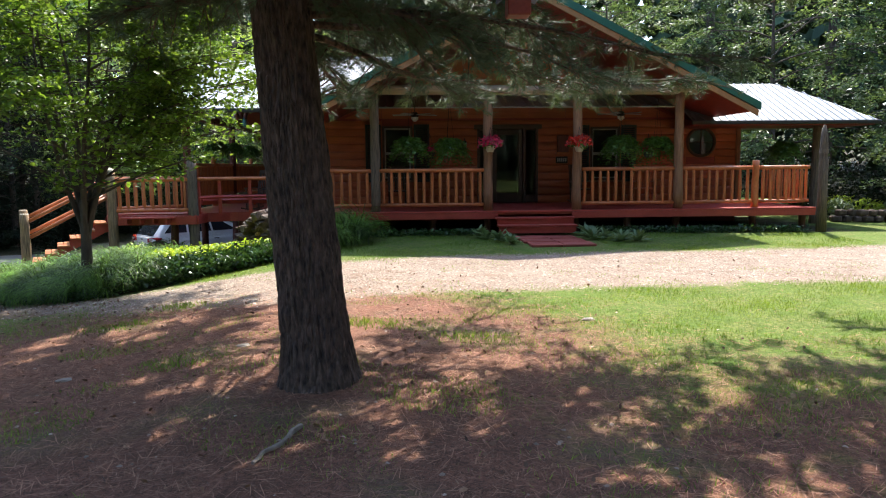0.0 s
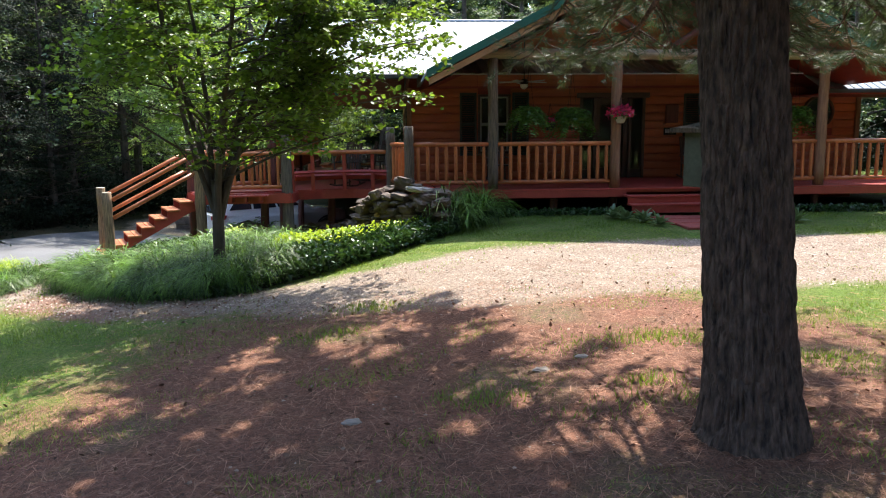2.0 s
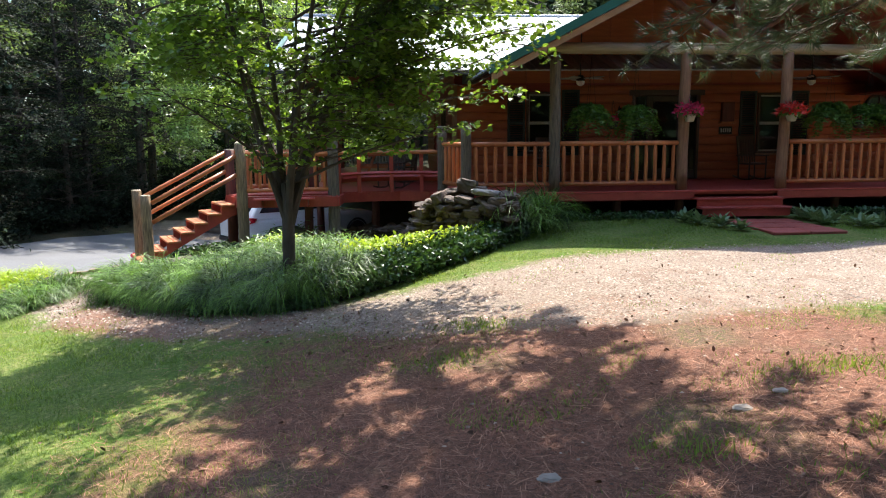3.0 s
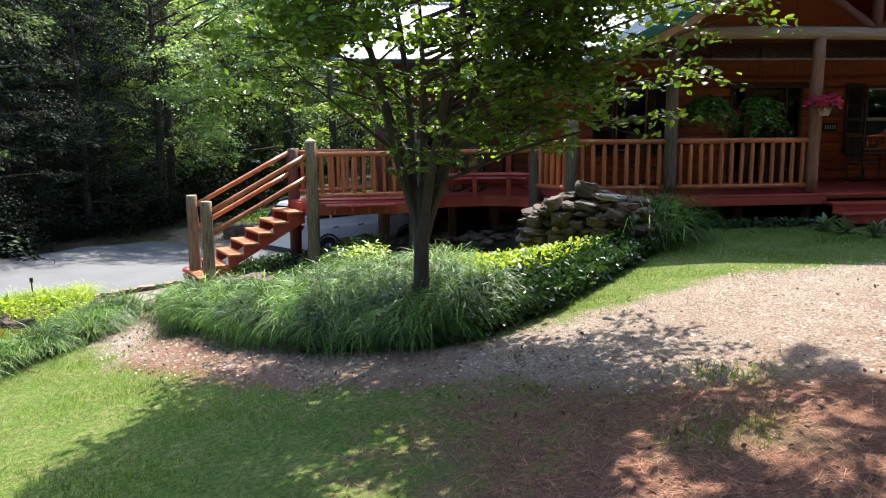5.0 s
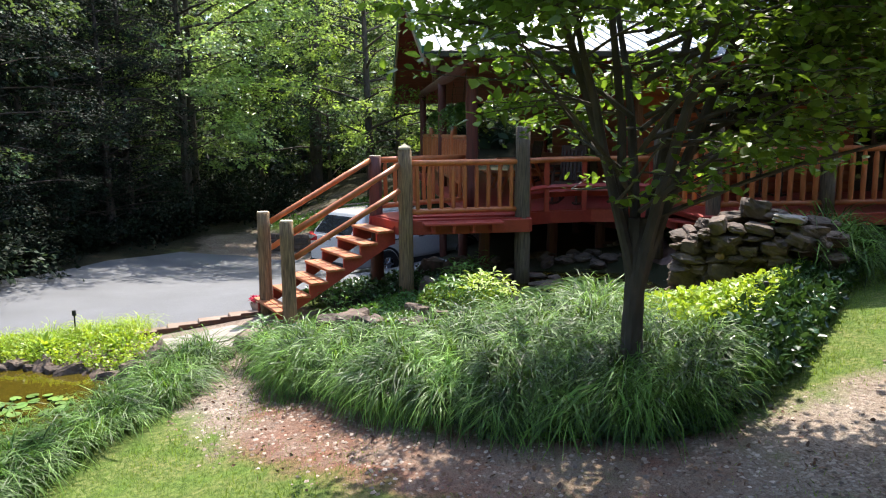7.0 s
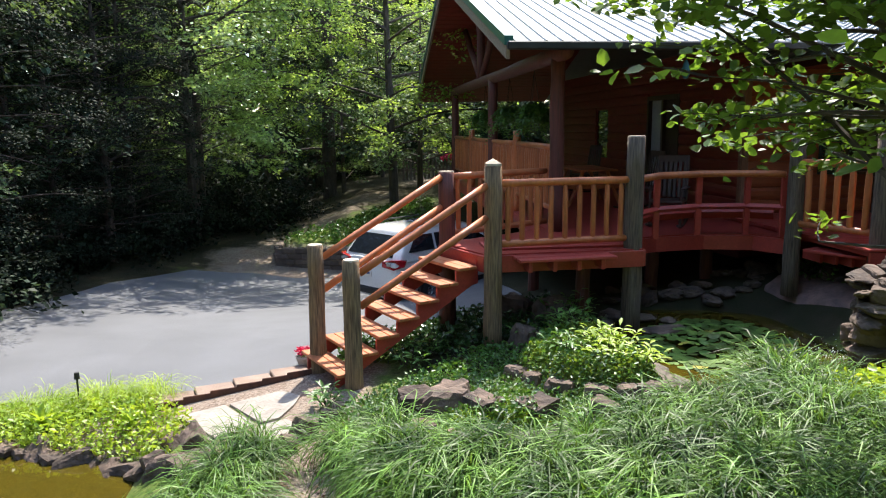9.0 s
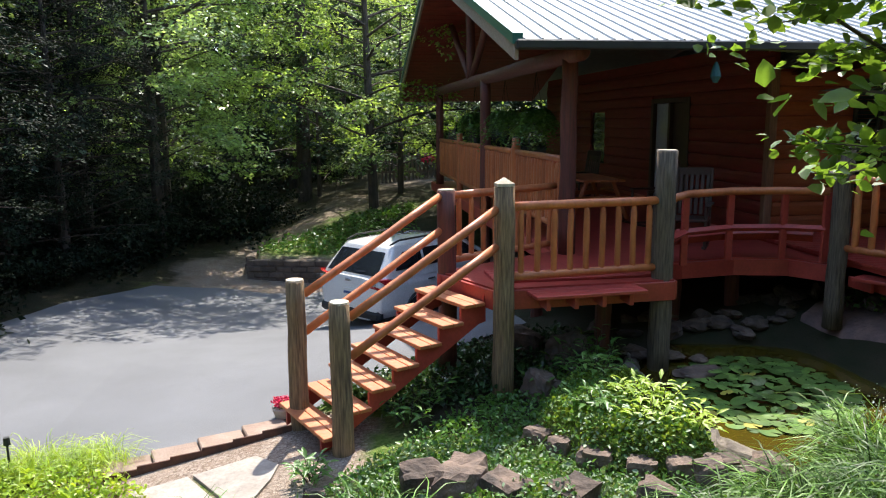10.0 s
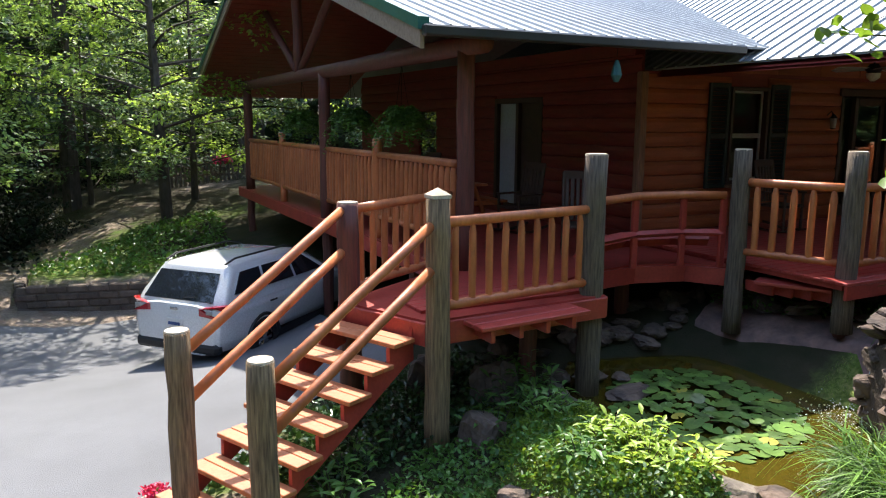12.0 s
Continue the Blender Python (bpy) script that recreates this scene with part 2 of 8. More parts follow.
def ground_material():
    """Lawn, gravel and pine litter, mixed by the three zone weights stored on the sheet, with ragged borders."""
    m = bpy.data.materials.new("yard_ground")
    m.use_nodes = True
    n, l = m.node_tree.nodes, m.node_tree.links
    b = n["Principled BSDF"]
    geo = n.new("ShaderNodeNewGeometry")

    def tex(scale, detail=4):
        t = n.new("ShaderNodeTexNoise")
        t.inputs["Scale"].default_value, t.inputs["Detail"].default_value = scale, detail
        l.new(geo.outputs["Position"], t.inputs["Vector"])
        return t.outputs[0]

    def blend(f, a, c):
        x = n.new("ShaderNodeMixRGB")
        l.new(f, x.inputs[0])
        for i, v in ((1, a), (2, c)):
            if isinstance(v, tuple):
                x.inputs[i].default_value = (*v, 1)
            else:
                l.new(v, x.inputs[i])
        return x.outputs[0]

    def remap(f, lo, hi):
        r = n.new("ShaderNodeMapRange")
        r.inputs[1].default_value, r.inputs[2].default_value = lo, hi
        l.new(f, r.inputs[0])
        return r.outputs[0]

    def weight(name, ragged):
        a = n.new("ShaderNodeAttribute")
        a.attribute_name = name
        s = n.new("ShaderNodeMath")
        s.operation = "ADD"
        l.new(a.outputs["Fac"], s.inputs[0])
        l.new(ragged, s.inputs[1])
        return remap(s.outputs[0], 0.72, 1.22)

    big, mid, small, tiny = tex(0.7), tex(3.2), tex(22), tex(95, 2)
    lawn = blend(remap(small, 0.35, 0.65), blend(remap(mid, 0.35, 0.65), (0.12, 0.19, 0.034), (0.22, 0.225, 0.08)), (0.075, 0.12, 0.024))
    pebble = n.new("ShaderNodeTexVoronoi")
    pebble.inputs["Scale"].default_value = 30
    l.new(geo.outputs["Position"], pebble.inputs["Vector"])
    shade = n.new("ShaderNodeSeparateColor")
    l.new(pebble.outputs["Color"], shade.inputs[0])
    stones = blend(shade.outputs[0], blend(shade.outputs[1], (0.40, 0.31, 0.245), (0.50, 0.435, 0.375)), (0.20, 0.13, 0.095))
    stones = blend(remap(pebble.outputs["Distance"], 0.45, 0.75), stones, (0.10, 0.066, 0.05))
    dust = blend(remap(tiny, 0.4, 0.62), blend(remap(mid, 0.35, 0.65), (0.43, 0.365, 0.30), (0.35, 0.275, 0.215)), (0.20, 0.15, 0.115))
    gravel = blend(remap(blend(remap(mid, 0, 1), big, small), 0.3, 0.62), stones, dust)
    rust = tex(1.7, 6)
    gravel = blend(remap(rust, 0.57, 0.76), gravel, blend(remap(tiny, 0.38, 0.62), (0.30, 0.19, 0.14), (0.13, 0.078, 0.057)))
    litter = blend(remap(small, 0.3, 0.7), blend(remap(mid, 0.35, 0.65), (0.34, 0.155, 0.10), (0.23, 0.108, 0.07)), (0.13, 0.066, 0.045))
    litter = blend(remap(big, 0.52, 0.66), litter, blend(remap(small, 0.35, 0.6), (0.13, 0.135, 0.05), (0.17, 0.12, 0.085)))
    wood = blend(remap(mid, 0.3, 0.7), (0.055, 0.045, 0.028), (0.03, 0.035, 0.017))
    col = blend(weight("dark_floor", mid), lawn, wood)
    litter = blend(remap(tiny, 0.5, 0.66), litter, (0.085, 0.045, 0.034))
    litter = blend(remap(tex(150, 2), 0.6, 0.7), litter, (0.36, 0.22, 0.155))
    col = blend(weight("litter", mid), col, litter)
    col = blend(weight("gravel", mid), col, gravel)
    l.new(col, b.inputs["Base Color"])
    b.inputs["Roughness"].default_value, b.inputs["Specular IOR Level"].default_value = 0.95, 0.15
    bump = n.new("ShaderNodeBump")
    bump.inputs["Strength"].default_value, bump.inputs["Distance"].default_value = 1.0, 0.03
    l.new(blend(remap(small, 0, 1), small, tiny), bump.inputs["Height"])
    l.new(bump.outputs[0], b.inputs["Normal"])
    return m


# ---- builders ----
class Mesh:
    """Collects faces; make() turns them into mesh data."""

    def __init__(self):
        self.v, self.f = [], []

    def quad(self, *p):
        i = len(self.v)
        self.v += [tuple(q) for q in p]
        self.f.append(tuple(range(i, i + len(p))))
        return self

    def box(self, c, s, m=None, bevel=0.0):
        """A box with chamfered edges."""
        bm = bmesh.new()
        bmesh.ops.create_cube(bm, size=1, matrix=Matrix.Diagonal((*s, 1)))
        if bevel:
            bmesh.ops.bevel(bm, geom=bm.edges[:], offset=min(bevel, min(s) * 0.4), segments=1, affect="EDGES")
        turn = Matrix.Translation(c) @ (m or Matrix())
        i = len(self.v)
        bm.verts.index_update()
        self.v += [tuple(turn @ q.co) for q in bm.verts]
        self.f += [tuple(i + q.index for q in f.verts) for f in bm.faces]
        bm.free()
        return self

    def tube(self, pts, radii, seg=10, cap=True, wob=0.0, rng=None):
        """A round or lumpy bar along points."""
        pts = [Vector(p) for p in pts]
        rings = []
        side = None
        for k, p in enumerate(pts):
            d = (pts[min(k + 1, len(pts) - 1)] - pts[max(k - 1, 0)]).normalized()
            if side is None:
                side = d.cross(Vector((0, 0, 1)) if abs(d.z) < 0.9 else Vector((1, 0, 0))).normalized()
            else:
                side = (side - d * side.dot(d)).normalized()
            up = d.cross(side)
            ring = []
            for a in range(seg):
                w = 2 * math.pi * a / seg
                r = radii[k] * (1 + (rng.uniform(-wob, wob) if rng else 0))
                ring.append(len(self.v))
                self.v.append(tuple(p + (side * math.cos(w) + up * math.sin(w)) * r))
            rings.append(ring)
        for a, b in zip(rings, rings[1:]):
            for k in range(seg):
                self.f.append((a[k], a[(k + 1) % seg], b[(k + 1) % seg], b[k]))
        if cap:
            self.f.append(tuple(reversed(rings[0])))
            self.f.append(tuple(rings[-1]))
        return self

    def prism(self, poly, z0, z1):
        """An upright slab over a plan."""
        n, i = len(poly), len(self.v)
        self.v += [(x, y, z0) for x, y in poly] + [(x, y, z1) for x, y in poly]
        self.f.append(tuple(i + k for k in reversed(range(n))))
        self.f.append(tuple(i + n + k for k in range(n)))
        self.f += [(i + k, i + (k + 1) % n, i + n + (k + 1) % n, i + n + k) for k in range(n)]
        return self

    def make(self, name, smooth=False):
        me = bpy.data.meshes.new(name)
        me.from_pydata(self.v, [], self.f)
        if smooth:
            me.polygons.foreach_set("use_smooth", [True] * len(me.polygons))
        me.update()
        return me


def thing(name, label, category, place=(0, 0, 0), group="", kind=""):
    ob = new(name)
    ob.empty_display_size = 0.1
    ob.location = place
    return tagged(ob, label, category, group, kind)


def part(name, mesh, material, parent=None, label="", smooth=False):
    """One mesh object; mesh is a Mesh in the parent's own coordinates, or mesh data."""
    data = mesh.make(name, smooth) if isinstance(mesh, Mesh) else mesh
    if not data.materials:
        data.materials.append(material)
    ob = new(name, data)
    ob.parent = parent
    return tagged(ob, label) if label else ob


def solid(name, mesh, material, label, category, group="", kind="", smooth=False):
    return tagged(part(name, mesh, material, None, smooth=smooth), label, category, group, kind)


def log(p0, p1, r0, r1=None, seg=10, n=5, bend=0.012, seed=1, wob=0.05):
    rng = random.Random(seed)
    p0, p1, r1 = Vector(p0), Vector(p1), r1 or r0
    pts, rad = [], []
    for k in range(n + 1):
        t = k / n
        off = Vector((rng.uniform(-1, 1), rng.uniform(-1, 1), 0)) * (bend if 0 < k < n else 0)
        pts.append(p0.lerp(p1, t) + off)
        rad.append(r0 + (r1 - r0) * t)
    return Mesh().tube(pts, rad, seg, True, wob, rng)


def cloud(name, template, faces, where, axes, sizes):
    """Mesh data of many small pieces: a template set at each place, with its three axes and size."""
    t = np.asarray(template, np.float32)
    n, k = len(where), len(t)
    v = np.einsum("ka,nab->nkb", t, np.asarray(axes, np.float32)) * np.asarray(sizes, np.float32).reshape(-1, 1, 1) + np.asarray(where, np.float32)[:, None, :]
    f = (np.asarray(faces, np.int32)[None] + (np.arange(n, dtype=np.int32) * k)[:, None, None])
    c = f.shape[2]
    me = bpy.data.meshes.new(name)
    me.vertices.add(n * k)
    me.vertices.foreach_set("co", v.reshape(-1))
    me.loops.add(f.size)
    me.loops.foreach_set("vertex_index", f.reshape(-1))
    me.polygons.add(f.size // c)
    me.polygons.foreach_set("loop_start", np.arange(0, f.size, c, dtype=np.int32))
    me.update(calc_edges=True)
    return me


def spin(n, rng, up=0.0, lean=1.0):
    """Random axes for n pieces; up holds their third axis upright."""
    z = rng.normal(size=(n, 3)) * lean
    z[:, 2] += up
    z /= np.linalg.norm(z, axis=1, keepdims=True) + 1e-9
    x = np.cross(z, rng.normal(size=(n, 3)))
    x /= np.linalg.norm(x, axis=1, keepdims=True) + 1e-9
    return np.stack([x, np.cross(z, x), z], 1)


LEAF_V = [(0, 0, 0), (0.28, 0.3, 0.06), (0.22, 0.7, 0.03), (0, 1, -0.06), (-0.22, 0.7, 0.03), (-0.28, 0.3, 0.06)]
LEAF_F = [(0, 1, 2, 3), (0, 3, 4, 5)]


# ---- ground ----
def inside(poly, x, y):
    """Which points lie in a plan."""
    hit = np.zeros(np.shape(x), bool)
    for (x0, y0), (x1, y1) in zip(poly, poly[1:] + poly[:1]):
        cross = ((y0 > y) != (y1 > y)) & (x < (x1 - x0) * (y - y0) / (y1 - y0 + 1e-12) + x0)
        hit ^= cross
    return hit


def from_line(line, x, y):
    """Distance to a run of points."""
    best = np.full(np.shape(x), 1e9)
    for (x0, y0), (x1, y1) in zip(line, line[1:]):
        t = np.clip(((x - x0) * (x1 - x0) + (y - y0) * (y1 - y0)) / ((x1 - x0) ** 2 + (y1 - y0) ** 2), 0, 1)
        best = np.minimum(best, np.hypot(x - x0 - t * (x1 - x0), y - y0 - t * (y1 - y0)))
    return best


def soft(d, lo, hi):
    return np.clip((d - lo) / (hi - lo), 0, 1)


BED = [(-9.0, 16.7), (-8.5, 15.4), (-7.4, 14.1), (-6.3, 13.3), (-5.2, 12.85), (-4.4, 12.95), (-3.5, 13.7), (-2.4, 15.0), (-1.3, 16.2), (-0.7, 17.2),
       (-1.4, 17.4), (-2.2, 16.3), (-3.6, 15.9), (-4.8, 16.0), (-6.2, 16.2), (-7.6, 16.7)]
PATH_LINE = [(-9.4, 17.0), (-9.1, 15.9), (-8.2, 14.2), (-6.6, 12.9), (-5.0, 12.2), (-3.6, 12.0), (-2.0, 12.1), (0.5, 12.4), (4, 12.7), (9, 12.9), (14, 14.0), (30, 15)]
DRIVE = [(-40, 19.2), (-14.0, 19.1), (-11.1, 18.8), (-9.3, 19.4), (-8.6, 19.9), (-7.6, 21.0), (-5.8, 22.0), (-5.6, 29.4), (-8.0, 29.9), (-10.4, 29.9), (-11.6, 30.3), (-13.2, 30.2), (-14.6, 28), (-15.4, 25.2), (-17, 23.5), (-40, 23)]
TRACK = [(-12.4, 29.8), (-11.9, 32.0), (-11.0, 34.2), (-9.4, 36.2), (-7.2, 39.0), (-5.0, 41.5)]


def zones(x, y):
    """Weights of gravel, pine litter and dark floor (woodland, and shade by drive and house)."""
    d = from_line(PATH_LINE, x, y)
    width = np.where(x < -4.5, 0.75, np.clip(0.75 + (x + 4.5) * 0.35, 0.75, 1.95))
    gravel = 1 - soft(d, width - 0.35, width + 0.35)
    leafy_path = gravel * soft(-x, 3.6, 5.2) * (1 - soft(-x, 8.6, 9.2))
    gravel = gravel - 0.58 * leafy_path
    gravel = np.maximum(gravel, 1 - soft(from_line([(-11.3, 18.3), (-10.2, 18.9), (-9.0, 18.9), (-9.3, 17.2)], x, y), 0.4, 0.85))
    gravel = np.maximum(gravel, 0.9 * (1 - soft(from_line([(-12.1, 32.4), (-11.5, 30.7), (-8.0, 30.2)], x, y), 0.6, 1.5)))
    gravel = np.maximum(gravel, 0.55 * (1 - soft(from_line(TRACK, x, y), 0.4, 1.4)))
    litter = 1 - soft(np.hypot((x + 1.6) / 5.4, (y - 6.0) / 5.4), 0.75, 1.15)
    left = soft(x + 5.0 - (y - 10) * 0.22, -1.2, 0.6)
    litter = litter * left * (0.35 + 0.65 * (1 - soft(x, 0.8, 4.0)))
    side = 0.8 * soft(x + 5.0 - (y - 10) * 0.22, -1.6, 0.3) * (1 - soft(y, 11.0, 12.5)) * (1 - soft(x, -1.0, 1.5))
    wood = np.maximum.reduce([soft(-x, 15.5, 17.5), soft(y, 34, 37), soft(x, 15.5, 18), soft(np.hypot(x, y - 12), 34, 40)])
    # Dark floor spread beyond the woods, standing for shade at the drive's edge.
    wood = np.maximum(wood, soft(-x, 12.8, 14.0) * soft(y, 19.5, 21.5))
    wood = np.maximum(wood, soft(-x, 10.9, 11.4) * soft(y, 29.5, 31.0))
    # The same dark colour puts shade under the house, porch and deck.
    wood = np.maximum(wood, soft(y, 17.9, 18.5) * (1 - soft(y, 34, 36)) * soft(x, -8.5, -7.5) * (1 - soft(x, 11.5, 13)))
    litter = np.maximum(litter, 0.72 * soft(x, -0.5, 1.5) * (1 - soft(y, 4.8, 8.0)) * (1 - soft(x, 6.0, 9.0)))
    return gravel, np.maximum.reduce([litter, side * 0.85, leafy_path]), wood


def ground():
    near_x, near_y = np.arange(-17, 16.01, 0.16), np.arange(-2, 36.01, 0.16)
    far = np.array([18, 21, 25, 30, 38, 50, 70, 100, 150, 230, 400.0])
    xs = np.concatenate([-17 - (far[::-1] - 16), near_x, 16 + (far - 16)])
    ys = np.concatenate([-2 - (far[::-1] - 16), near_y, 36 + (far - 16)])
    gx, gy = np.meshgrid(xs, ys, indexing="ij")
    z = H(gx, gy)
    v = np.stack([gx, gy, z], -1).reshape(-1, 3)
    nx, ny = gx.shape
    i = np.arange(nx * ny).reshape(nx, ny)
    f = np.stack([i[:-1, :-1], i[1:, :-1], i[1:, 1:], i[:-1, 1:]], -1).reshape(-1, 4)
    me = bpy.data.meshes.new("ground")
    me.from_pydata(v, [], f)
    me.polygons.foreach_set("use_smooth", [True] * len(me.polygons))
    for name, w in zip(("gravel", "litter", "dark_floor"), zones(gx, gy)):
        a = me.attributes.new(name, "FLOAT", "POINT")
        a.data.foreach_set("value", w.reshape(-1).astype(np.float32))
    me.update()
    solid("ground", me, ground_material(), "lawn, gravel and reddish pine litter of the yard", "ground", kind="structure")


ground()


def sheet(poly, lift, step=0.5):
    """A thin sheet over a plan, laid on the ground."""
    xs, ys = [p[0] for p in poly], [p[1] for p in poly]
    bm = bmesh.new()
    bm.faces.new([bm.verts.new((x, y, 0)) for x, y in poly])
    for axis, lo, hi in (((1, 0, 0), min(xs), max(xs)), ((0, 1, 0), min(ys), max(ys))):
        for k in range(1, int((hi - lo) / step)):
            at = lo + k * step
            bmesh.ops.bisect_plane(bm, geom=bm.verts[:] + bm.edges[:] + bm.faces[:], plane_co=Vector(axis) * at, plane_no=axis)
    for q in bm.verts:
        q.co.z = h(q.co.x, q.co.y) + lift
    me = bpy.data.meshes.new("sheet")
    bm.to_mesh(me)
    bm.free()
    return me


solid("road", sheet(DRIVE, 0.03, 0.9), ASPHALT, "worn grey asphalt drive with a gravelly edge", "driveway", kind="structure")


# ---- house ----
FLOOR, WALL_Y, WEST_X, EAST_X = 0.54, 22.0, -1.9, 10.75
APEX_X, APEX_Z, EAVE_Z, EAVE_DX, GABLE_Y = 3.8, 5.85, 3.08, 5.45, 17.55
RAKE = (APEX_Z - EAVE_Z) / EAVE_DX


def wall_mesh(a0, a1, z0, z1, openings, axis, plane, thick):
    """A wall with openings cut through; axis is the one that it runs along."""
    m = Mesh()
    cuts = sorted({a0, a1, *[o[0] for o in openings], *[o[1] for o in openings]})
    for lo, hi in zip(cuts, cuts[1:]):
        holes = sorted((o[2], o[3]) for o in openings if o[0] < (lo + hi) / 2 < o[1])
        z = z0
        for b, t in holes + [(z1, z1)]:
            if b - z > 0.005:
                c, s = (lo + hi) / 2, hi - lo
                if axis == "x":
                    m.box((c, plane + thick / 2, (z + b) / 2), (s, thick, b - z))
                else:
                    m.box((plane + thick / 2, c, (z + b) / 2), (thick, s, b - z))
            z = t
    return m


def board(a0, a1, z, height, axis, plane, out):
    """A course of log siding: a rounded face with a groove below it."""
    m = Mesh()
    prof = [(0.0, 0.0), (0.018, 0.012), (0.032, height * 0.3), (0.032, height * 0.7), (0.018, height - 0.014), (0.0, height - 0.004)]
    rows = []
    for a in (a0, a1):
        rows.append([((a, plane + out * d, z + q) if axis == "x" else (plane + out * d, a, z + q)) for d, q in prof])
    for k in range(len(prof) - 1):
        m.quad(rows[0][k], rows[1][k], rows[1][k + 1], rows[0][k + 1])
    m.quad(*rows[0])
    m.quad(*reversed(rows[1]))
    return m


def clad(parent, a0, a1, z0, z1, openings, axis, plane, out, material, height=0.225):
    z = z0
    while z < z1 - 0.05:
        hh = min(height, z1 - z)
        spans = [(a0, a1)]
        for lo, hi, b, t in openings:
            if b < z + hh - 0.02 and t > z + 0.02:
                spans = [s for p, q in spans for s in ((p, min(q, lo)), (max(p, hi), q)) if s[1] - s[0] > 0.04]
        for p, q in spans:
            part("siding_board", board(p, q, z, hh, axis, plane, out), material, parent)
        z += height


FRONT_OPEN = [(-0.05, 0.85, 1.25, 2.85), (2.78, 4.62, FLOOR, 2.75), (6.2, 7.1, 1.2, 2.8)]
ROUND = (9.6, 2.32, 0.42)
wall_front = solid("wall_south", wall_mesh(WEST_X, EAST_X, -0.3, 3.05, FRONT_OPEN, "x", WALL_Y, 0.2), RED_WALL, "front wall clad in orange-stained log siding", "wall", kind="structure")
clad(wall_front, WEST_X, EAST_X, FLOOR, 3.02, FRONT_OPEN + [(ROUND[0] - 0.45, ROUND[0] + 0.45, ROUND[1] - 0.45, ROUND[1] + 0.45)], "x", WALL_Y - 0.002, -1, SIDING)
gable = Mesh()
gable.v = [(APEX_X - 5.2, WALL_Y, 3.05), (APEX_X + 5.2, WALL_Y, 3.05), (APEX_X, WALL_Y, 3.05 + 5.2 * RAKE - 0.12)]
gable.v += [(x, y + 0.2, z) for x, y, z in gable.v]
gable.f = [(0, 1, 2), (5, 4, 3), (0, 3, 4, 1), (1, 4, 5, 2), (2, 5, 3, 0)]
gable_wall = solid("wall_gable", gable, RED_WALL, "orange panelled gable wall above the porch", "wall", kind="structure")
for k in range(9):
    x0, x1 = APEX_X - 4.95 + k * 1.1, APEX_X - 4.95 + (k + 1) * 1.1 - 0.012
    zt = lambda x: 3.07 + max(0.0, 5.15 - abs(x - APEX_X)) * RAKE - 0.14
    p = Mesh()
    cols = [x0, (x0 + x1) / 2, x1]
    y = WALL_Y - 0.022
    p.quad(*[(x, y, 3.07) for x in (x0, x1)], *[(x, y, max(3.08, zt(x))) for x in reversed(cols)])
    p.quad((x0, WALL_Y - 0.022, 3.07), (x0, WALL_Y - 0.022, max(3.08, zt(x0))), (x0, WALL_Y - 0.001, max(3.08, zt(x0))), (x0, WALL_Y - 0.001, 3.07))
    p.quad((x1, WALL_Y - 0.001, 3.07), (x1, WALL_Y - 0.001, max(3.08, zt(x1))), (x1, WALL_Y - 0.022, max(3.08, zt(x1))), (x1, WALL_Y - 0.022, 3.07))
    part("gable_panel", p, SIDING, gable_wall)

WEST_OPEN = [(24.6, 26.3, FLOOR, 2.72), (29.0, 30.0, 1.2, 2.5)]
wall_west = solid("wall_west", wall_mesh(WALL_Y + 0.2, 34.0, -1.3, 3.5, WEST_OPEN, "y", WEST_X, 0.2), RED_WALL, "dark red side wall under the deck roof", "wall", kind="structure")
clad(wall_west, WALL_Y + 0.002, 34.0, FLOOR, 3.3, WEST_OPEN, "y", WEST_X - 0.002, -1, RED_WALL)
solid("wall_east", wall_mesh(WALL_Y + 0.2, 34.0, -0.3, 3.05, [], "y", EAST_X - 0.2, 0.2), SIDING, "orange side wall", "wall", kind="structure")
solid("wall_north", wall_mesh(WEST_X + 0.2, EAST_X - 0.2, -1.3, 3.05, [], "x", 33.8, 0.2), SIDING, "plain rear wall", "wall", kind="structure")
solid("floor", Mesh().box(((WEST_X + EAST_X) / 2, 27.9, 0.42), (EAST_X - WEST_X - 0.5, 11.6, 0.12)), INSIDE, "room floor seen through the panes", "floor", kind="structure")
solid("wall_inner", Mesh().box(((WEST_X + EAST_X) / 2, 25.6, 1.8), (EAST_X - WEST_X - 0.5, 0.12, 2.6)), INSIDE, "plain inner room wall", "wall", kind="structure")
solid("ceiling", Mesh().box(((WEST_X + EAST_X) / 2, 23.9, 3.0), (EAST_X - WEST_X - 0.5, 3.3, 0.06)), INSIDE, "plain room ceiling", "ceiling", kind="structure")
for x in (WEST_X - 0.03, EAST_X + 0.0):
    solid("trim", Mesh().box((x, WALL_Y - 0.03, 1.78), (0.13, 0.13, 2.5), bevel=0.01), BROWN_LOG, "upright corner board of the log siding", "trim", kind="structure")


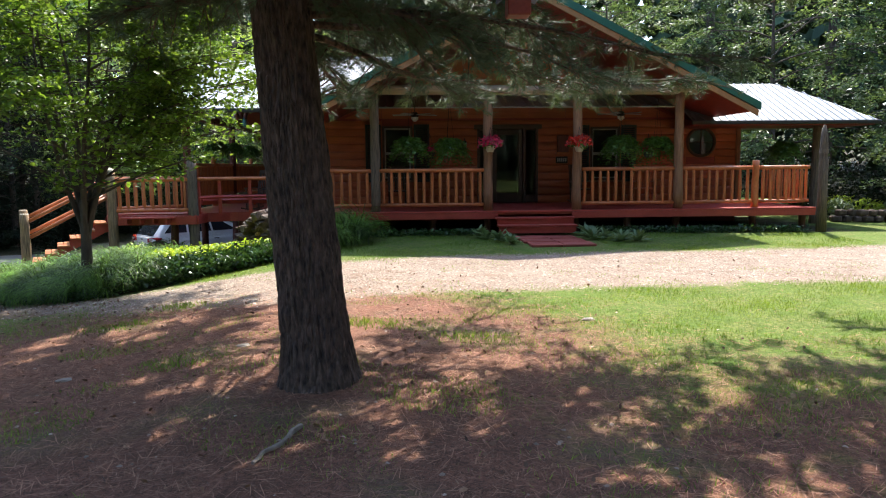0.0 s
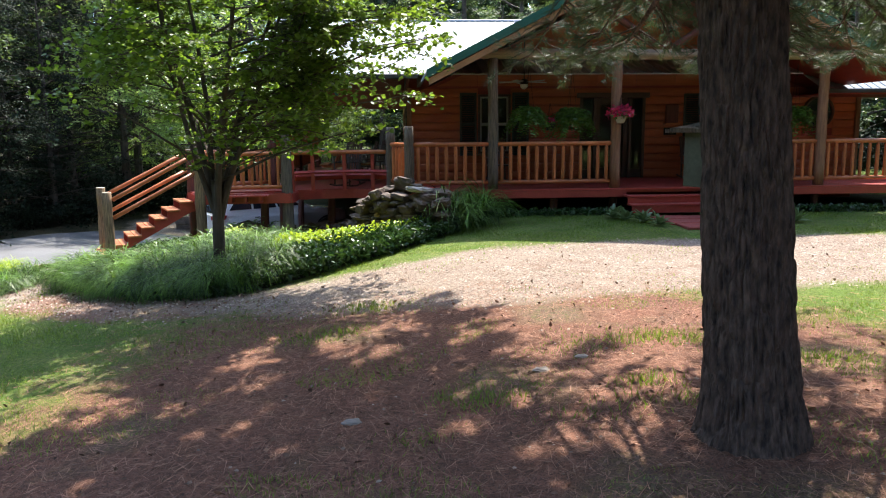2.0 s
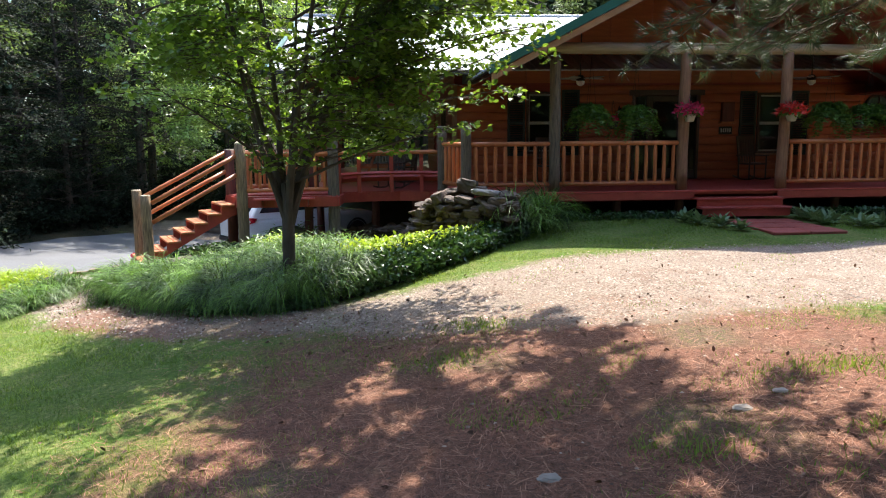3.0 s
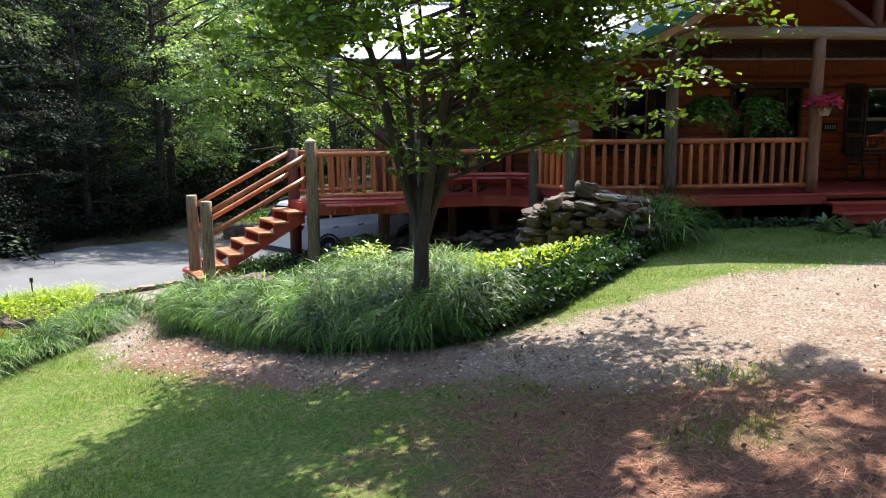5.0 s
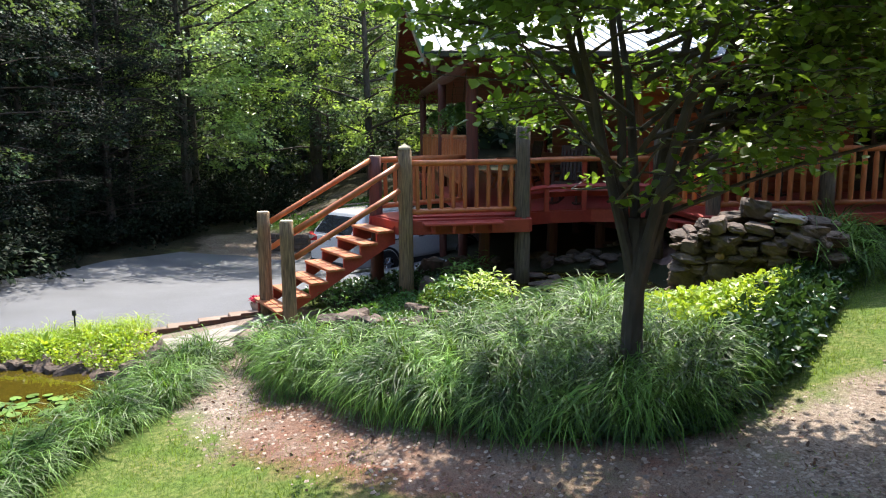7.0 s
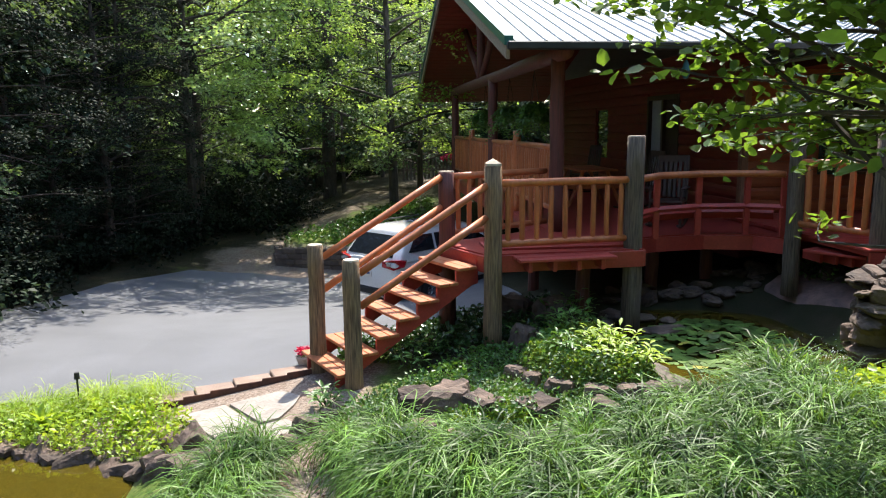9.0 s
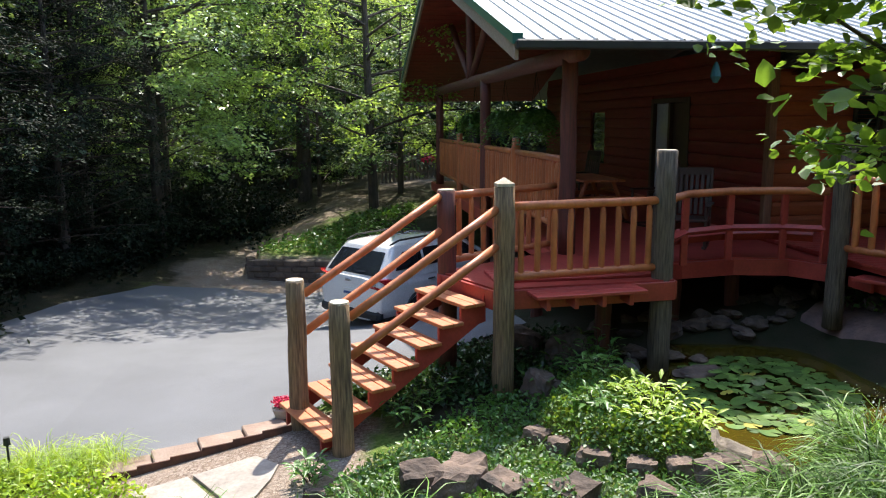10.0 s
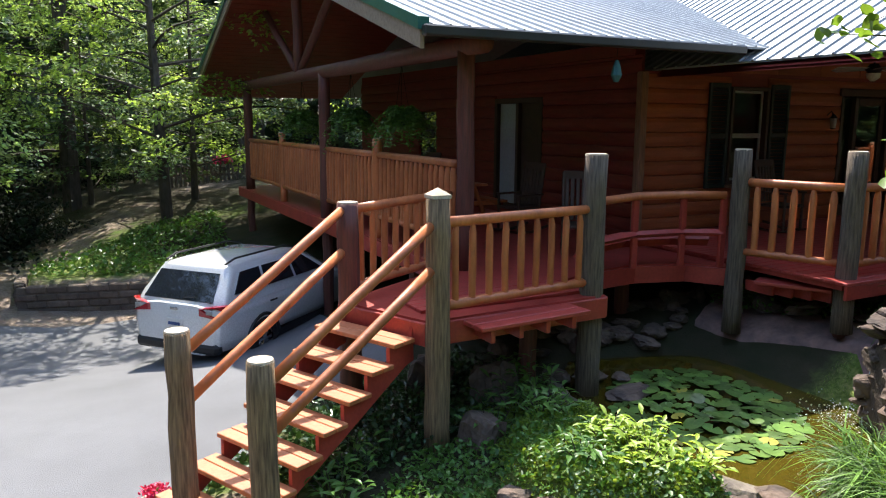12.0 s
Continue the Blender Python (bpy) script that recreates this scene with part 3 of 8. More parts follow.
def window(name, x0, x1, z0, z1, y, bars=1, shutters=True, group="front windows"):
    """A sash window in a frame, with panes, sill and louvred shutters."""
    w = thing(name, "tall sash window with pale frame between dark green louvred shutters", "window", group=group, kind="structure")
    f = Mesh()
    for x in (x0 + 0.03, x1 - 0.03):
        f.box((x, y - 0.02, (z0 + z1) / 2), (0.06, 0.12, z1 - z0), bevel=0.008)
    for z in (z0 + 0.03, z1 - 0.03):
        f.box(((x0 + x1) / 2, y - 0.02, z), (x1 - x0 - 0.124, 0.12, 0.06), bevel=0.008)
    part("window_frame", f, DARK_TRIM, w)
    for a, b in ((z0 + 0.06, (z0 + z1) / 2), ((z0 + z1) / 2, z1 - 0.06)):
        s = Mesh()
        for z in (a + 0.02, b - 0.02):
            s.box(((x0 + x1) / 2, y + 0.03, z), (x1 - x0 - 0.13, 0.04, 0.038), bevel=0.004)
        for x in (x0 + 0.085, x1 - 0.085):
            s.box((x, y + 0.03, (a + b) / 2), (0.04, 0.04, b - a - 0.08), bevel=0.004)
        sash = part("sash", s, FRAME, w)
        pane = part("pane", Mesh().box(((x0 + x1) / 2, y + 0.035, (a + b) / 2), (x1 - x0 - 0.2, 0.008, b - a - 0.08)), GLASS, sash)
        pane.visible_shadow = False
    part("window_sill", Mesh().box(((x0 + x1) / 2, y - 0.08, z0 - 0.03), (x1 - x0 + 0.1, 0.14, 0.05), bevel=0.01), BROWN_LOG, w)
    for x in (x0 - 0.27, x1 + 0.27) if shutters else ():
        s = Mesh()
        for q in (x - 0.2, x + 0.2):
            s.box((q, y - 0.06, (z0 + z1) / 2), (0.06, 0.045, z1 - z0 + 0.1), bevel=0.006)
        for z in (z0 - 0.01, (z0 + z1) / 2, z1 + 0.01):
            s.box((x, y - 0.06, z), (0.338, 0.045, 0.08), bevel=0.006)
        sh = part("shutter", s, SHUTTER, w)
        lv = Mesh()
        n = int((z1 - z0) / 0.06)
        for k in range(n):
            lv.box((x, y - 0.055, z0 + 0.06 + (z1 - z0 - 0.12) * k / (n - 1)), (0.34, 0.012, 0.055), Matrix.Rotation(0.6, 4, "X"))
        part("louvres", lv, SHUTTER, sh)
    return w


window("window_1", *FRONT_OPEN[0], WALL_Y)
window("window_2", *FRONT_OPEN[2], WALL_Y)


def round_window():
    w = thing("window_3", "small round window in a dark frame set in orange siding", "window", kind="structure")
    x, z, r = ROUND
    ring = Mesh()
    pts = [(x + r * math.cos(a), WALL_Y - 0.05, z + r * math.sin(a)) for a in [2 * math.pi * k / 32 for k in range(33)]]
    ring.tube(pts, [0.045] * 33, 8, False)
    part("window_frame", ring, DARK_TRIM, w, smooth=True)
    disc = Mesh().quad(*[(x + r * math.cos(a), WALL_Y - 0.03, z + r * math.sin(a)) for a in [2 * math.pi * k / 32 for k in range(32)]])
    part("pane", disc, DARK_GLASS, w)
    for a in (0, math.pi / 2):
        d = Vector((math.cos(a), 0, math.sin(a))) * r
        c = Vector((x, WALL_Y - 0.045, z))
        part("glazing_bar", Mesh().tube([c - d, c + d], [0.014] * 2, 6), DARK_TRIM, w)
    infill = Mesh()
    for sx, sz in ((-1, -1), (1, -1), (1, 1), (-1, 1)):
        pts = [(x + sx * 0.45, WALL_Y - 0.02, z + sz * 0.45)]
        q = [(x + sx * r * math.cos(a), WALL_Y - 0.02, z + sz * r * math.sin(a)) for a in [math.pi / 2 * k / 8 for k in range(9)]]
        infill.quad(pts[0], (x + sx * 0.45, WALL_Y - 0.02, z), *q, (x, WALL_Y - 0.02, z + sz * 0.45))
    part("surround", infill, SIDING, w)


round_window()


def front_door():
    x0, x1, z0, z1 = FRONT_OPEN[1]
    d = thing("door_1", "dark wooden front door with long glass panes and side lights", "door", kind="structure")
    f = Mesh()
    n = [x0 + 0.04, x0 + 0.42, x1 - 0.42, x1 - 0.04]
    for x in n:
        f.box((x, WALL_Y + 0.02, (z0 + z1) / 2), (0.08, 0.14, z1 - z0), bevel=0.008)
    part("door_frame", f, DARK_TRIM, d)
    part("door_head", Mesh().box(((x0 + x1) / 2, WALL_Y - 0.065, z1 + 0.06), (x1 - x0 + 0.2, 0.05, 0.14), bevel=0.01), DARK_TRIM, d)
    for a, b in ((n[0], n[1]), (n[2], n[3])):
        p = part("side_light", Mesh().box(((a + b) / 2, WALL_Y + 0.03, (z0 + z1) / 2 + 0.1), (b - a - 0.1, 0.012, z1 - z0 - 0.3)), GLASS, d)
        p.visible_shadow = False
        part("kick_panel", Mesh().box(((a + b) / 2, WALL_Y + 0.03, z0 + 0.12), (b - a - 0.09, 0.05, 0.22), bevel=0.01), DARK_TRIM, d)
    leaf = Mesh()
    a, b = n[1] + 0.05, n[2] - 0.05
    for x in (a + 0.06, b - 0.06):
        leaf.box((x, WALL_Y + 0.05, (z0 + z1) / 2), (0.12, 0.05, z1 - z0 - 0.04), bevel=0.006)
    for z, t in ((z0 + 0.16, 0.26), (z1 - 0.1, 0.14)):
        leaf.box(((a + b) / 2, WALL_Y + 0.05, z), (b - a - 0.25, 0.05, t), bevel=0.006)
    lf = part("door_leaf", leaf, DARK_TRIM, d)
    p = part("pane", Mesh().box(((a + b) / 2, WALL_Y + 0.05, (z0 + z1) / 2 + 0.06), (b - a - 0.24, 0.012, z1 - z0 - 0.48)), GLASS, lf)
    p.visible_shadow = False
    part("door_handle", Mesh().tube([(a + 0.06, WALL_Y + 0.0, 1.5), (a + 0.06, WALL_Y - 0.05, 1.5), (a + 0.17, WALL_Y - 0.05, 1.5)], [0.012] * 3, 6), CHROME, lf)


front_door()


def side_door():
    y0, y1, z0, z1 = WEST_OPEN[0]
    d = thing("door_2", "dark side door with one tall frosted pane opening to the deck", "door", kind="structure")
    f = Mesh()
    ys = [y0 + 0.05, (y0 + y1) / 2, y1 - 0.05]
    for y in ys:
        f.box((WEST_X + 0.02, y, (z0 + z1) / 2), (0.14, 0.1, z1 - z0), bevel=0.008)
    f.box((WEST_X + 0.02, (y0 + y1) / 2, z1 - 0.05), (0.139, y1 - y0 - 0.2, 0.1), bevel=0.008)
    part("door_frame", f, DARK_TRIM, d)
    part("door_leaf", Mesh().box((WEST_X + 0.05, (ys[0] + ys[1]) / 2, (z0 + z1) / 2), (0.05, ys[1] - ys[0] - 0.1, z1 - z0 - 0.02), bevel=0.01), DARK_TRIM, d)
    part("pane", Mesh().box((WEST_X + 0.05, (ys[1] + ys[2]) / 2, (z0 + z1) / 2), (0.02, ys[2] - ys[1] - 0.1, z1 - z0 - 0.2)), mat("blind_glass", (0.5, 0.52, 0.53), (0.42, 0.44, 0.46), 0.08, 2, bump=0), d, "pale blind behind glass")


side_door()
w4 = Mesh().box((WEST_X + 0.03, 29.5, 1.85), (0.02, 0.96, 1.26))
solid("window_4", w4, DARK_GLASS, "dark side window under the deck roof", "window", kind="structure")


# ---- roofs ----
def slope(parent, o, u, v, length, rise, clip=lambda a: 1.0, seam=0.23, sheet_w=0.92, name="roof_sheet"):
    """A metal roof plane of ribbed sheets: o the eave's start, u along the eave, v up the slope."""
    o, u, v = Vector(o), Vector(u).normalized(), Vector(v).normalized()
    nrm = u.cross(v)
    nrm = nrm if nrm.z > 0 else -nrm
    k = 0
    while k * sheet_w < length - 0.01:
        a0, a1 = k * sheet_w, min((k + 1) * sheet_w, length)
        m = Mesh()
        c0, c1 = rise * clip(a0), rise * clip(a1)
        p = [o + u * a0, o + u * a1, o + u * a1 + v * c1, o + u * a0 + v * c0]
        m.quad(*p)
        m.quad(*[q - nrm * 0.03 for q in reversed(p)])
        for i in range(4):
            m.quad(p[i], p[i] - nrm * 0.03, p[(i + 1) % 4] - nrm * 0.03, p[(i + 1) % 4])
        a = a0 + seam / 2
        while a < a1:
            r = rise * clip(a)
            if r > 0.1:
                b = [o + u * (a - 0.022), o + u * (a - 0.009) + nrm * 0.026, o + u * (a + 0.009) + nrm * 0.026, o + u * (a + 0.022)]
                t = [q + v * r for q in b]
                b = [q - v * 0.012 for q in b]
                for i in range(3):
                    m.quad(b[i], b[i + 1], t[i + 1], t[i])
                m.quad(*reversed(b))
            a += seam
        part(name, m, ROOF, parent)
        k += 1


M_EAVE_Y, M_EAVE_Z, RIDGE_Y, RIDGE_Z, FAR_EAVE_Y, FAR_EAVE_Z, GABLE_X = 20.3, 3.27, 28.1, 5.66, 36.0, 3.02, -6.45
roof = thing("roof_main", "pale ribbed metal roof over the log house", "roof", kind="structure")
vs = Vector((0, RIDGE_Y - M_EAVE_Y, RIDGE_Z - M_EAVE_Z))
slope(roof, (GABLE_X, M_EAVE_Y, M_EAVE_Z), (1, 0, 0), vs, 14.6, vs.length)
vn = Vector((0, RIDGE_Y - FAR_EAVE_Y, RIDGE_Z - FAR_EAVE_Z))
slope(roof, (GABLE_X, FAR_EAVE_Y, FAR_EAVE_Z), (1, 0, 0), vn, 14.6, vn.length)
part("ridge_cap", Mesh().tube([(GABLE_X, RIDGE_Y, RIDGE_Z + 0.01), (8.2, RIDGE_Y, RIDGE_Z + 0.01)], [0.07] * 2, 8), ROOF, roof)
porch_roof = thing("roof_porch", "pale metal gable roof with green edge over the front porch", "roof", kind="structure")
for s in (-1, 1):
    vv = Vector((-s * EAVE_DX, 0, APEX_Z - EAVE_Z))
    slope(porch_roof, (APEX_X + s * EAVE_DX, GABLE_Y, EAVE_Z), (0, 1, 0), vv, 11.5, vv.length)
    rake = Mesh()
    e, a = Vector((APEX_X + s * EAVE_DX, GABLE_Y, EAVE_Z)), Vector((APEX_X, GABLE_Y, APEX_Z))
    for y0, y1, lo, hi in ((-0.03, 0.06, -0.12, 0.06),):
        rake.quad(e + Vector((0, y0, lo)), a + Vector((0, y0, lo)), a + Vector((0, y0, hi)), e + Vector((0, y0, hi)))
        rake.quad(e + Vector((0, y0, hi)), a + Vector((0, y0, hi)), a + Vector((0, y1, hi)), e + Vector((0, y1, hi)))
        rake.quad(e + Vector((0, y0, lo)), e + Vector((0, y1, lo)), a + Vector((0, y1, lo)), a + Vector((0, y0, lo)))
        rake.quad(e + Vector((0, y0, lo)), e + Vector((0, y0, hi)), e + Vector((0, y1, hi)), e + Vector((0, y1, lo)))
    part("rake_trim", rake, GREEN_TRIM, porch_roof, "green metal edge trim")
    barge = Mesh()
    for y0, y1, lo, hi in ((0.0, 0.07, -0.26, -0.12),):
        q = [e + Vector((s * -0.05, y0, lo)), a + Vector((0, y0, lo)), a + Vector((0, y0, hi)), e + Vector((s * -0.05, y0, hi))]
        barge.quad(*q)
        barge.quad(*[p + Vector((0, y1, 0)) for p in reversed(q)])
        for i in range(4):
            barge.quad(q[i], q[i] + Vector((0, y1, 0)), q[(i + 1) % 4] + Vector((0, y1, 0)), q[(i + 1) % 4])
    part("barge_board", barge, mat("cedar_fascia", (0.40, 0.20, 0.095), (0.30, 0.14, 0.06), 0.55, 4, bump=0.15), porch_roof, "cedar board under the metal edge")
    sof = Mesh()
    q = [e + Vector((0, 0.07, -0.13)), a + Vector((0, 0.07, -0.13)), a + Vector((0, 5.2, -0.13)), e + Vector((0, 5.2, -0.13))]
    sof.quad(*q).quad(*[p + Vector((0, 0, 0.04)) for p in reversed(q)])
    part("soffit", sof, RED_WALL, porch_roof, "dark red boarded soffit")
east = thing("roof_east", "low pale metal hip roof over the side porch", "roof", kind="structure")
ve = Vector((0, 2.9, 1.3))
slope(east, (8.6, 20.1, 2.86), (1, 0, 0), ve, 5.3, ve.length, lambda a: min(1.0, max(0.0, (5.3 - a) / 1.4)))
hip = Mesh().quad((13.9, 20.1, 2.86), (13.9, 26.0, 2.86), (12.5, 23.0, 4.16))
hip.quad((13.9, 26.0, 2.86), (8.6, 26.0, 2.86), (8.6, 23.0, 4.16), (12.5, 23.0, 4.16))
part("roof_sheet", hip, ROOF, east)
part("gutter", Mesh().box((11.25, 20.05, 2.8), (5.4, 0.1, 0.11), bevel=0.02), GUTTER, east, "dark gutter")
part("soffit", Mesh().box((11.25, 21.1, 2.74), (5.2, 1.9, 0.03)), RED_WALL, east)

# gable end over the deck
for ey, ez in ((M_EAVE_Y, M_EAVE_Z), (FAR_EAVE_Y, FAR_EAVE_Z)):
    e, a = Vector((GABLE_X, ey, ez)), Vector((GABLE_X, RIDGE_Y, RIDGE_Z))
    t = Mesh()
    for lo, hi, x0, x1 in ((-0.05, 0.08, -0.03, 0.1),):
        t.quad(e + Vector((x0, 0, lo)), e + Vector((x0, 0, hi)), a + Vector((x0, 0, hi)), a + Vector((x0, 0, lo)))
        t.quad(e + Vector((x0, 0, hi)), e + Vector((x1, 0, hi)), a + Vector((x1, 0, hi)), a + Vector((x0, 0, hi)))
        t.quad(e + Vector((x0, 0, lo)), e + Vector((x1, 0, lo)), e + Vector((x1, 0, hi)), e + Vector((x0, 0, hi)))
    part("rake_trim", t, GREEN_TRIM, roof, "green metal edge trim")
    b = Mesh()
    q = [e + Vector((0.0, 0.02, -0.24)), a + Vector((0, 0, -0.24)), a + Vector((0, 0, -0.05)), e + Vector((0.0, 0.02, -0.05))]
    b.quad(*q).quad(*[p + Vector((0.05, 0, 0)) for p in reversed(q)])
    for i in range(4):
        b.quad(q[i], q[i] + Vector((0.05, 0, 0)), q[(i + 1) % 4] + Vector((0.05, 0, 0)), q[(i + 1) % 4])
    part("barge_board", b, BEAM, roof, "weathered board under the metal edge")
    sof = Mesh()
    q = [e + Vector((0.05, 0, -0.05)), a + Vector((0.05, 0, -0.05)), a + Vector((4.6, 0, -0.05)), e + Vector((4.6, 0, -0.05))]
    sof.quad(*q).quad(*[p + Vector((0, 0, 0.02)) for p in reversed(q)])
    soffit = part("soffit", sof, DARK_TRIM, roof, "dark red boarded soffit")
    n = round((a - e).length / 0.24)
    for k in range(n):
        lo, hi = e.lerp(a, (k + 0.04) / n), e.lerp(a, (k + 0.96) / n)
        b = Mesh()
        q = [lo + Vector((0.05, 0, -0.055)), hi + Vector((0.05, 0, -0.055)), hi + Vector((4.6, 0, -0.055)), lo + Vector((4.6, 0, -0.055))]
        low = [p + Vector((0, 0, -0.022)) for p in q]
        b.quad(*low)
        for i in range(4):
            b.quad(q[i], q[(i + 1) % 4], low[(i + 1) % 4], low[i])
        part("soffit_board", b, RED_WALL, soffit)
part("gutter", Mesh().box((-4.1, M_EAVE_Y - 0.05, M_EAVE_Z - 0.06), (4.7, 0.1, 0.12), bevel=0.02), GUTTER, roof, "dark gutter")


# ---- porch and decks ----
def planks(parent, x0, x1, y0, y1, z, width=0.14, along="x", material=None, name="plank"):
    lo, hi = (y0, y1) if along == "x" else (x0, x1)
    n = max(1, round((hi - lo) / width))
    w = (hi - lo) / n
    m = Mesh()
    ln = (x1 - x0) if along == "x" else (y1 - y0)
    m.box((0, 0, 0), (ln, w - 0.008, 0.035) if along == "x" else (w - 0.008, ln, 0.035), bevel=0.005)
    data = m.make(name)
    data.materials.append(material or DECK_RED)
    for k in range(n):
        ob = new(name, data)
        ob.parent = parent
        c = lo + (k + 0.5) * w
        ob.location = ((x0 + x1) / 2, c, z) if along == "x" else (c, (y0 + y1) / 2, z)


porch = thing("porch_deck", "long red-painted front porch with plank floor and skirt board", "porch", kind="structure")
part("sub_floor", Mesh().box((4.45, 20.1, FLOOR - 0.07), (13.4, 3.7, 0.06)), DECK_RED, porch)
planks(porch, -2.3, 11.1, 18.16, 21.95, FLOOR - 0.018)
part("skirt_board", Mesh().box((0.32, 18.19, FLOOR - 0.12), (5.2, 0.04, 0.16), bevel=0.006), DECK_RED, porch)
part("skirt_board", Mesh().box((7.95, 18.19, FLOOR - 0.12), (6.3, 0.04, 0.16), bevel=0.006), DECK_RED, porch)
part("skirt_board", Mesh().box((11.08, 20.0, FLOOR - 0.12), (0.04, 3.6, 0.16), bevel=0.006), DECK_RED, porch)
for x in (-1.9, -0.13, 1.3, 2.69, 4.95, 6.3, 7.56, 9.58, 10.9):
    g = h(x, 18.5)
    part("footing_post", log((x, 18.45, g - 0.1), (x, 18.45, FLOOR - 0.1), 0.09, seed=int(x * 10)), DARK_LOG, porch)
steps = thing("porch_steps", "two wide red-painted wooden porch steps", "steps", kind="structure")
for k, z in ((0, 0.37), (1, 0.2)):
    y = 18.02 - 0.3 * k
    part("tread", Mesh().box((3.82, y, z), (1.95, 0.33, 0.045), bevel=0.008), DECK_RED, steps)
    part("riser", Mesh().box((3.82, y - 0.12, z - 0.1), (1.9, 0.03, 0.15)), DECK_RED, steps)
walkway = thing("walkway", "short red paver walk leading to the porch steps", "walkway", kind="structure")
for k in range(3):
    for j in range(2):
        y, x = 17.1 - k * 0.62, 3.55 + j * 0.72 + k * 0.06
        part("paver", Mesh().box((x, y, h(x, y) + 0.02), (0.7, 0.6, 0.06), bevel=0.012), PATIO, walkway)

RT, RB = 1.56, 0.70


def baluster(seed=1, r=0.036, height=0.8):
    """A peeled stick with a sharpened top."""
    rng = random.Random(seed)
    k = [0.0, 0.06, 0.5, 0.86, 0.94, 1.0]
    rad = [r * 0.75, r, r * rng.uniform(0.95, 1.1), r, r * 0.75, r * 0.45]
    pts = [(rng.uniform(-0.004, 0.004), rng.uniform(-0.004, 0.004), height * q) for q in k]
    m = Mesh().tube(pts, rad, 7).make("baluster", True)
    m.materials.append(RAIL)
    return m


STICKS = {0.8: [baluster(s) for s in range(5)], 0.86: [baluster(s + 9, 0.042, 0.86) for s in range(5)]}


def railing(name, p0, p1, ztop, zbot, label, group, n=None, mats=RAIL, slats=False, end=0.06):
    """A bay of log railing: round top and bottom rail and upright sticks between."""
    p0, p1 = Vector((*p0, 0)), Vector((*p1, 0))
    d = (p1 - p0).normalized()
    a, b = p0 + d * end, p1 - d * end
    ob = thing(name, label, "railing", group=group)
    s = int(abs(p0.x * 7 + p0.y * 3))
    part("top_rail", log((a.x, a.y, ztop), (b.x, b.y, ztop), 0.052, 0.05, 9, 4, 0.006, s), mats, ob, smooth=True)
    part("bottom_rail", log((a.x, a.y, zbot), (b.x, b.y, zbot), 0.048, 0.046, 9, 4, 0.006, s + 1), mats, ob, smooth=True)
    ln = (b - a).length
    n = n or max(2, round(ln / 0.2))
    hgt = ztop - zbot
    key = 0.8 if hgt < 0.85 else 0.86
    rng = random.Random(s)
    for k in range(n):
        q = a.lerp(b, (k + 0.5) / n)
        st = new("baluster", STICKS[key][rng.randrange(5)])
        st.parent = ob
        st.location = (q.x, q.y, zbot)
        st.rotation_euler = (0, 0, rng.uniform(0, 6))
        st.scale = (1, 1, (hgt - 0.015) / key)
    return ob


def post(name, x, y, z0, z1, r, material, label, group, seed=1, cap=True, lean=(0, 0)):
    ob = thing(name, label, "post", group=group)
    part("shaft", log((x, y, z0), (x + lean[0], y + lean[1], z1), r * 1.06, r * 0.96, 14, 7, 0.008, seed, 0.05), material, ob, smooth=True)
    if cap:
        part("sawn_end", Mesh().tube([(x + lean[0], y + lean[1], z1 - 0.01), (x + lean[0], y + lean[1], z1 + 0.012)], [r * 0.95, r * 0.88], 14), CUT_WOOD, ob, "pale sawn end grain")
    return ob


BEAM_Z = 3.45
for i, x in enumerate((-0.13, 2.69, 4.95, 7.56)):
    post("porch_post", x, 18.36, FLOOR, BEAM_Z, 0.115, BROWN_LOG if i else GREY_LOG, "stout peeled log post holding up the porch beam", "porch posts", 20 + i, False)
solid("porch_beam", log((-0.4, 18.36, BEAM_Z + 0.1), (8.0, 18.36, BEAM_Z + 0.06), 0.12, 0.115, 12, 9, 0.012, 5, 0.04), BEAM, "long grey-brown log beam under the gable", "beam", smooth=True)
truss = thing("gable_truss", "log king post and braces above the porch beam", "truss")
part("king_post", log((APEX_X, 18.36, BEAM_Z + 0.18), (APEX_X, 18.36, APEX_Z - 0.25), 0.1, seed=3), DARK_LOG, truss, smooth=True)
for s in (-1, 1):
    part("brace", log((APEX_X + s * 0.1, 18.36, BEAM_Z + 0.2), (APEX_X + s * 1.7, 18.36, APEX_Z - 1.15), 0.08, seed=4 + s), DARK_LOG, truss, smooth=True)
post("rail_post", 9.58, 18.36, FLOOR, 1.74, 0.085, RAIL, "short orange log post in the porch railing", "rail posts", 31)
post("rail_post", -2.03, 18.36, -0.1, 1.96, 0.11, GREY_LOG, "tall weathered grey log post at the porch corner", "rail posts", 32)
post("rail_post", -2.45, 19.55, -0.35, 1.95, 0.11, GREY_LOG, "tall weathered grey log post at the porch corner", "rail posts", 33)
bays = [((-2.03, 18.36), (-0.13, 18.36)), ((-0.13, 18.36), (2.69, 18.36)), ((4.95, 18.36), (7.56, 18.36)), ((7.56, 18.36), (9.58, 18.36)), ((9.58, 18.36), (11.0, 18.36)), ((-2.45, 19.55), (-2.03, 18.36)),
        ((11.05, 18.4), (11.05, 20.9))]
for a, b in bays:
    railing("porch_railing", a, b, RT, RB, "orange log porch railing with upright peeled sticks", "porch railings", end=0.1)
post("east_post", 12.6, 20.9, h(12.6, 20.9) - 0.1, 2.78, 0.11, GREY_LOG, "grey log post under the corner of the hip roof", "porch posts", 36, False)

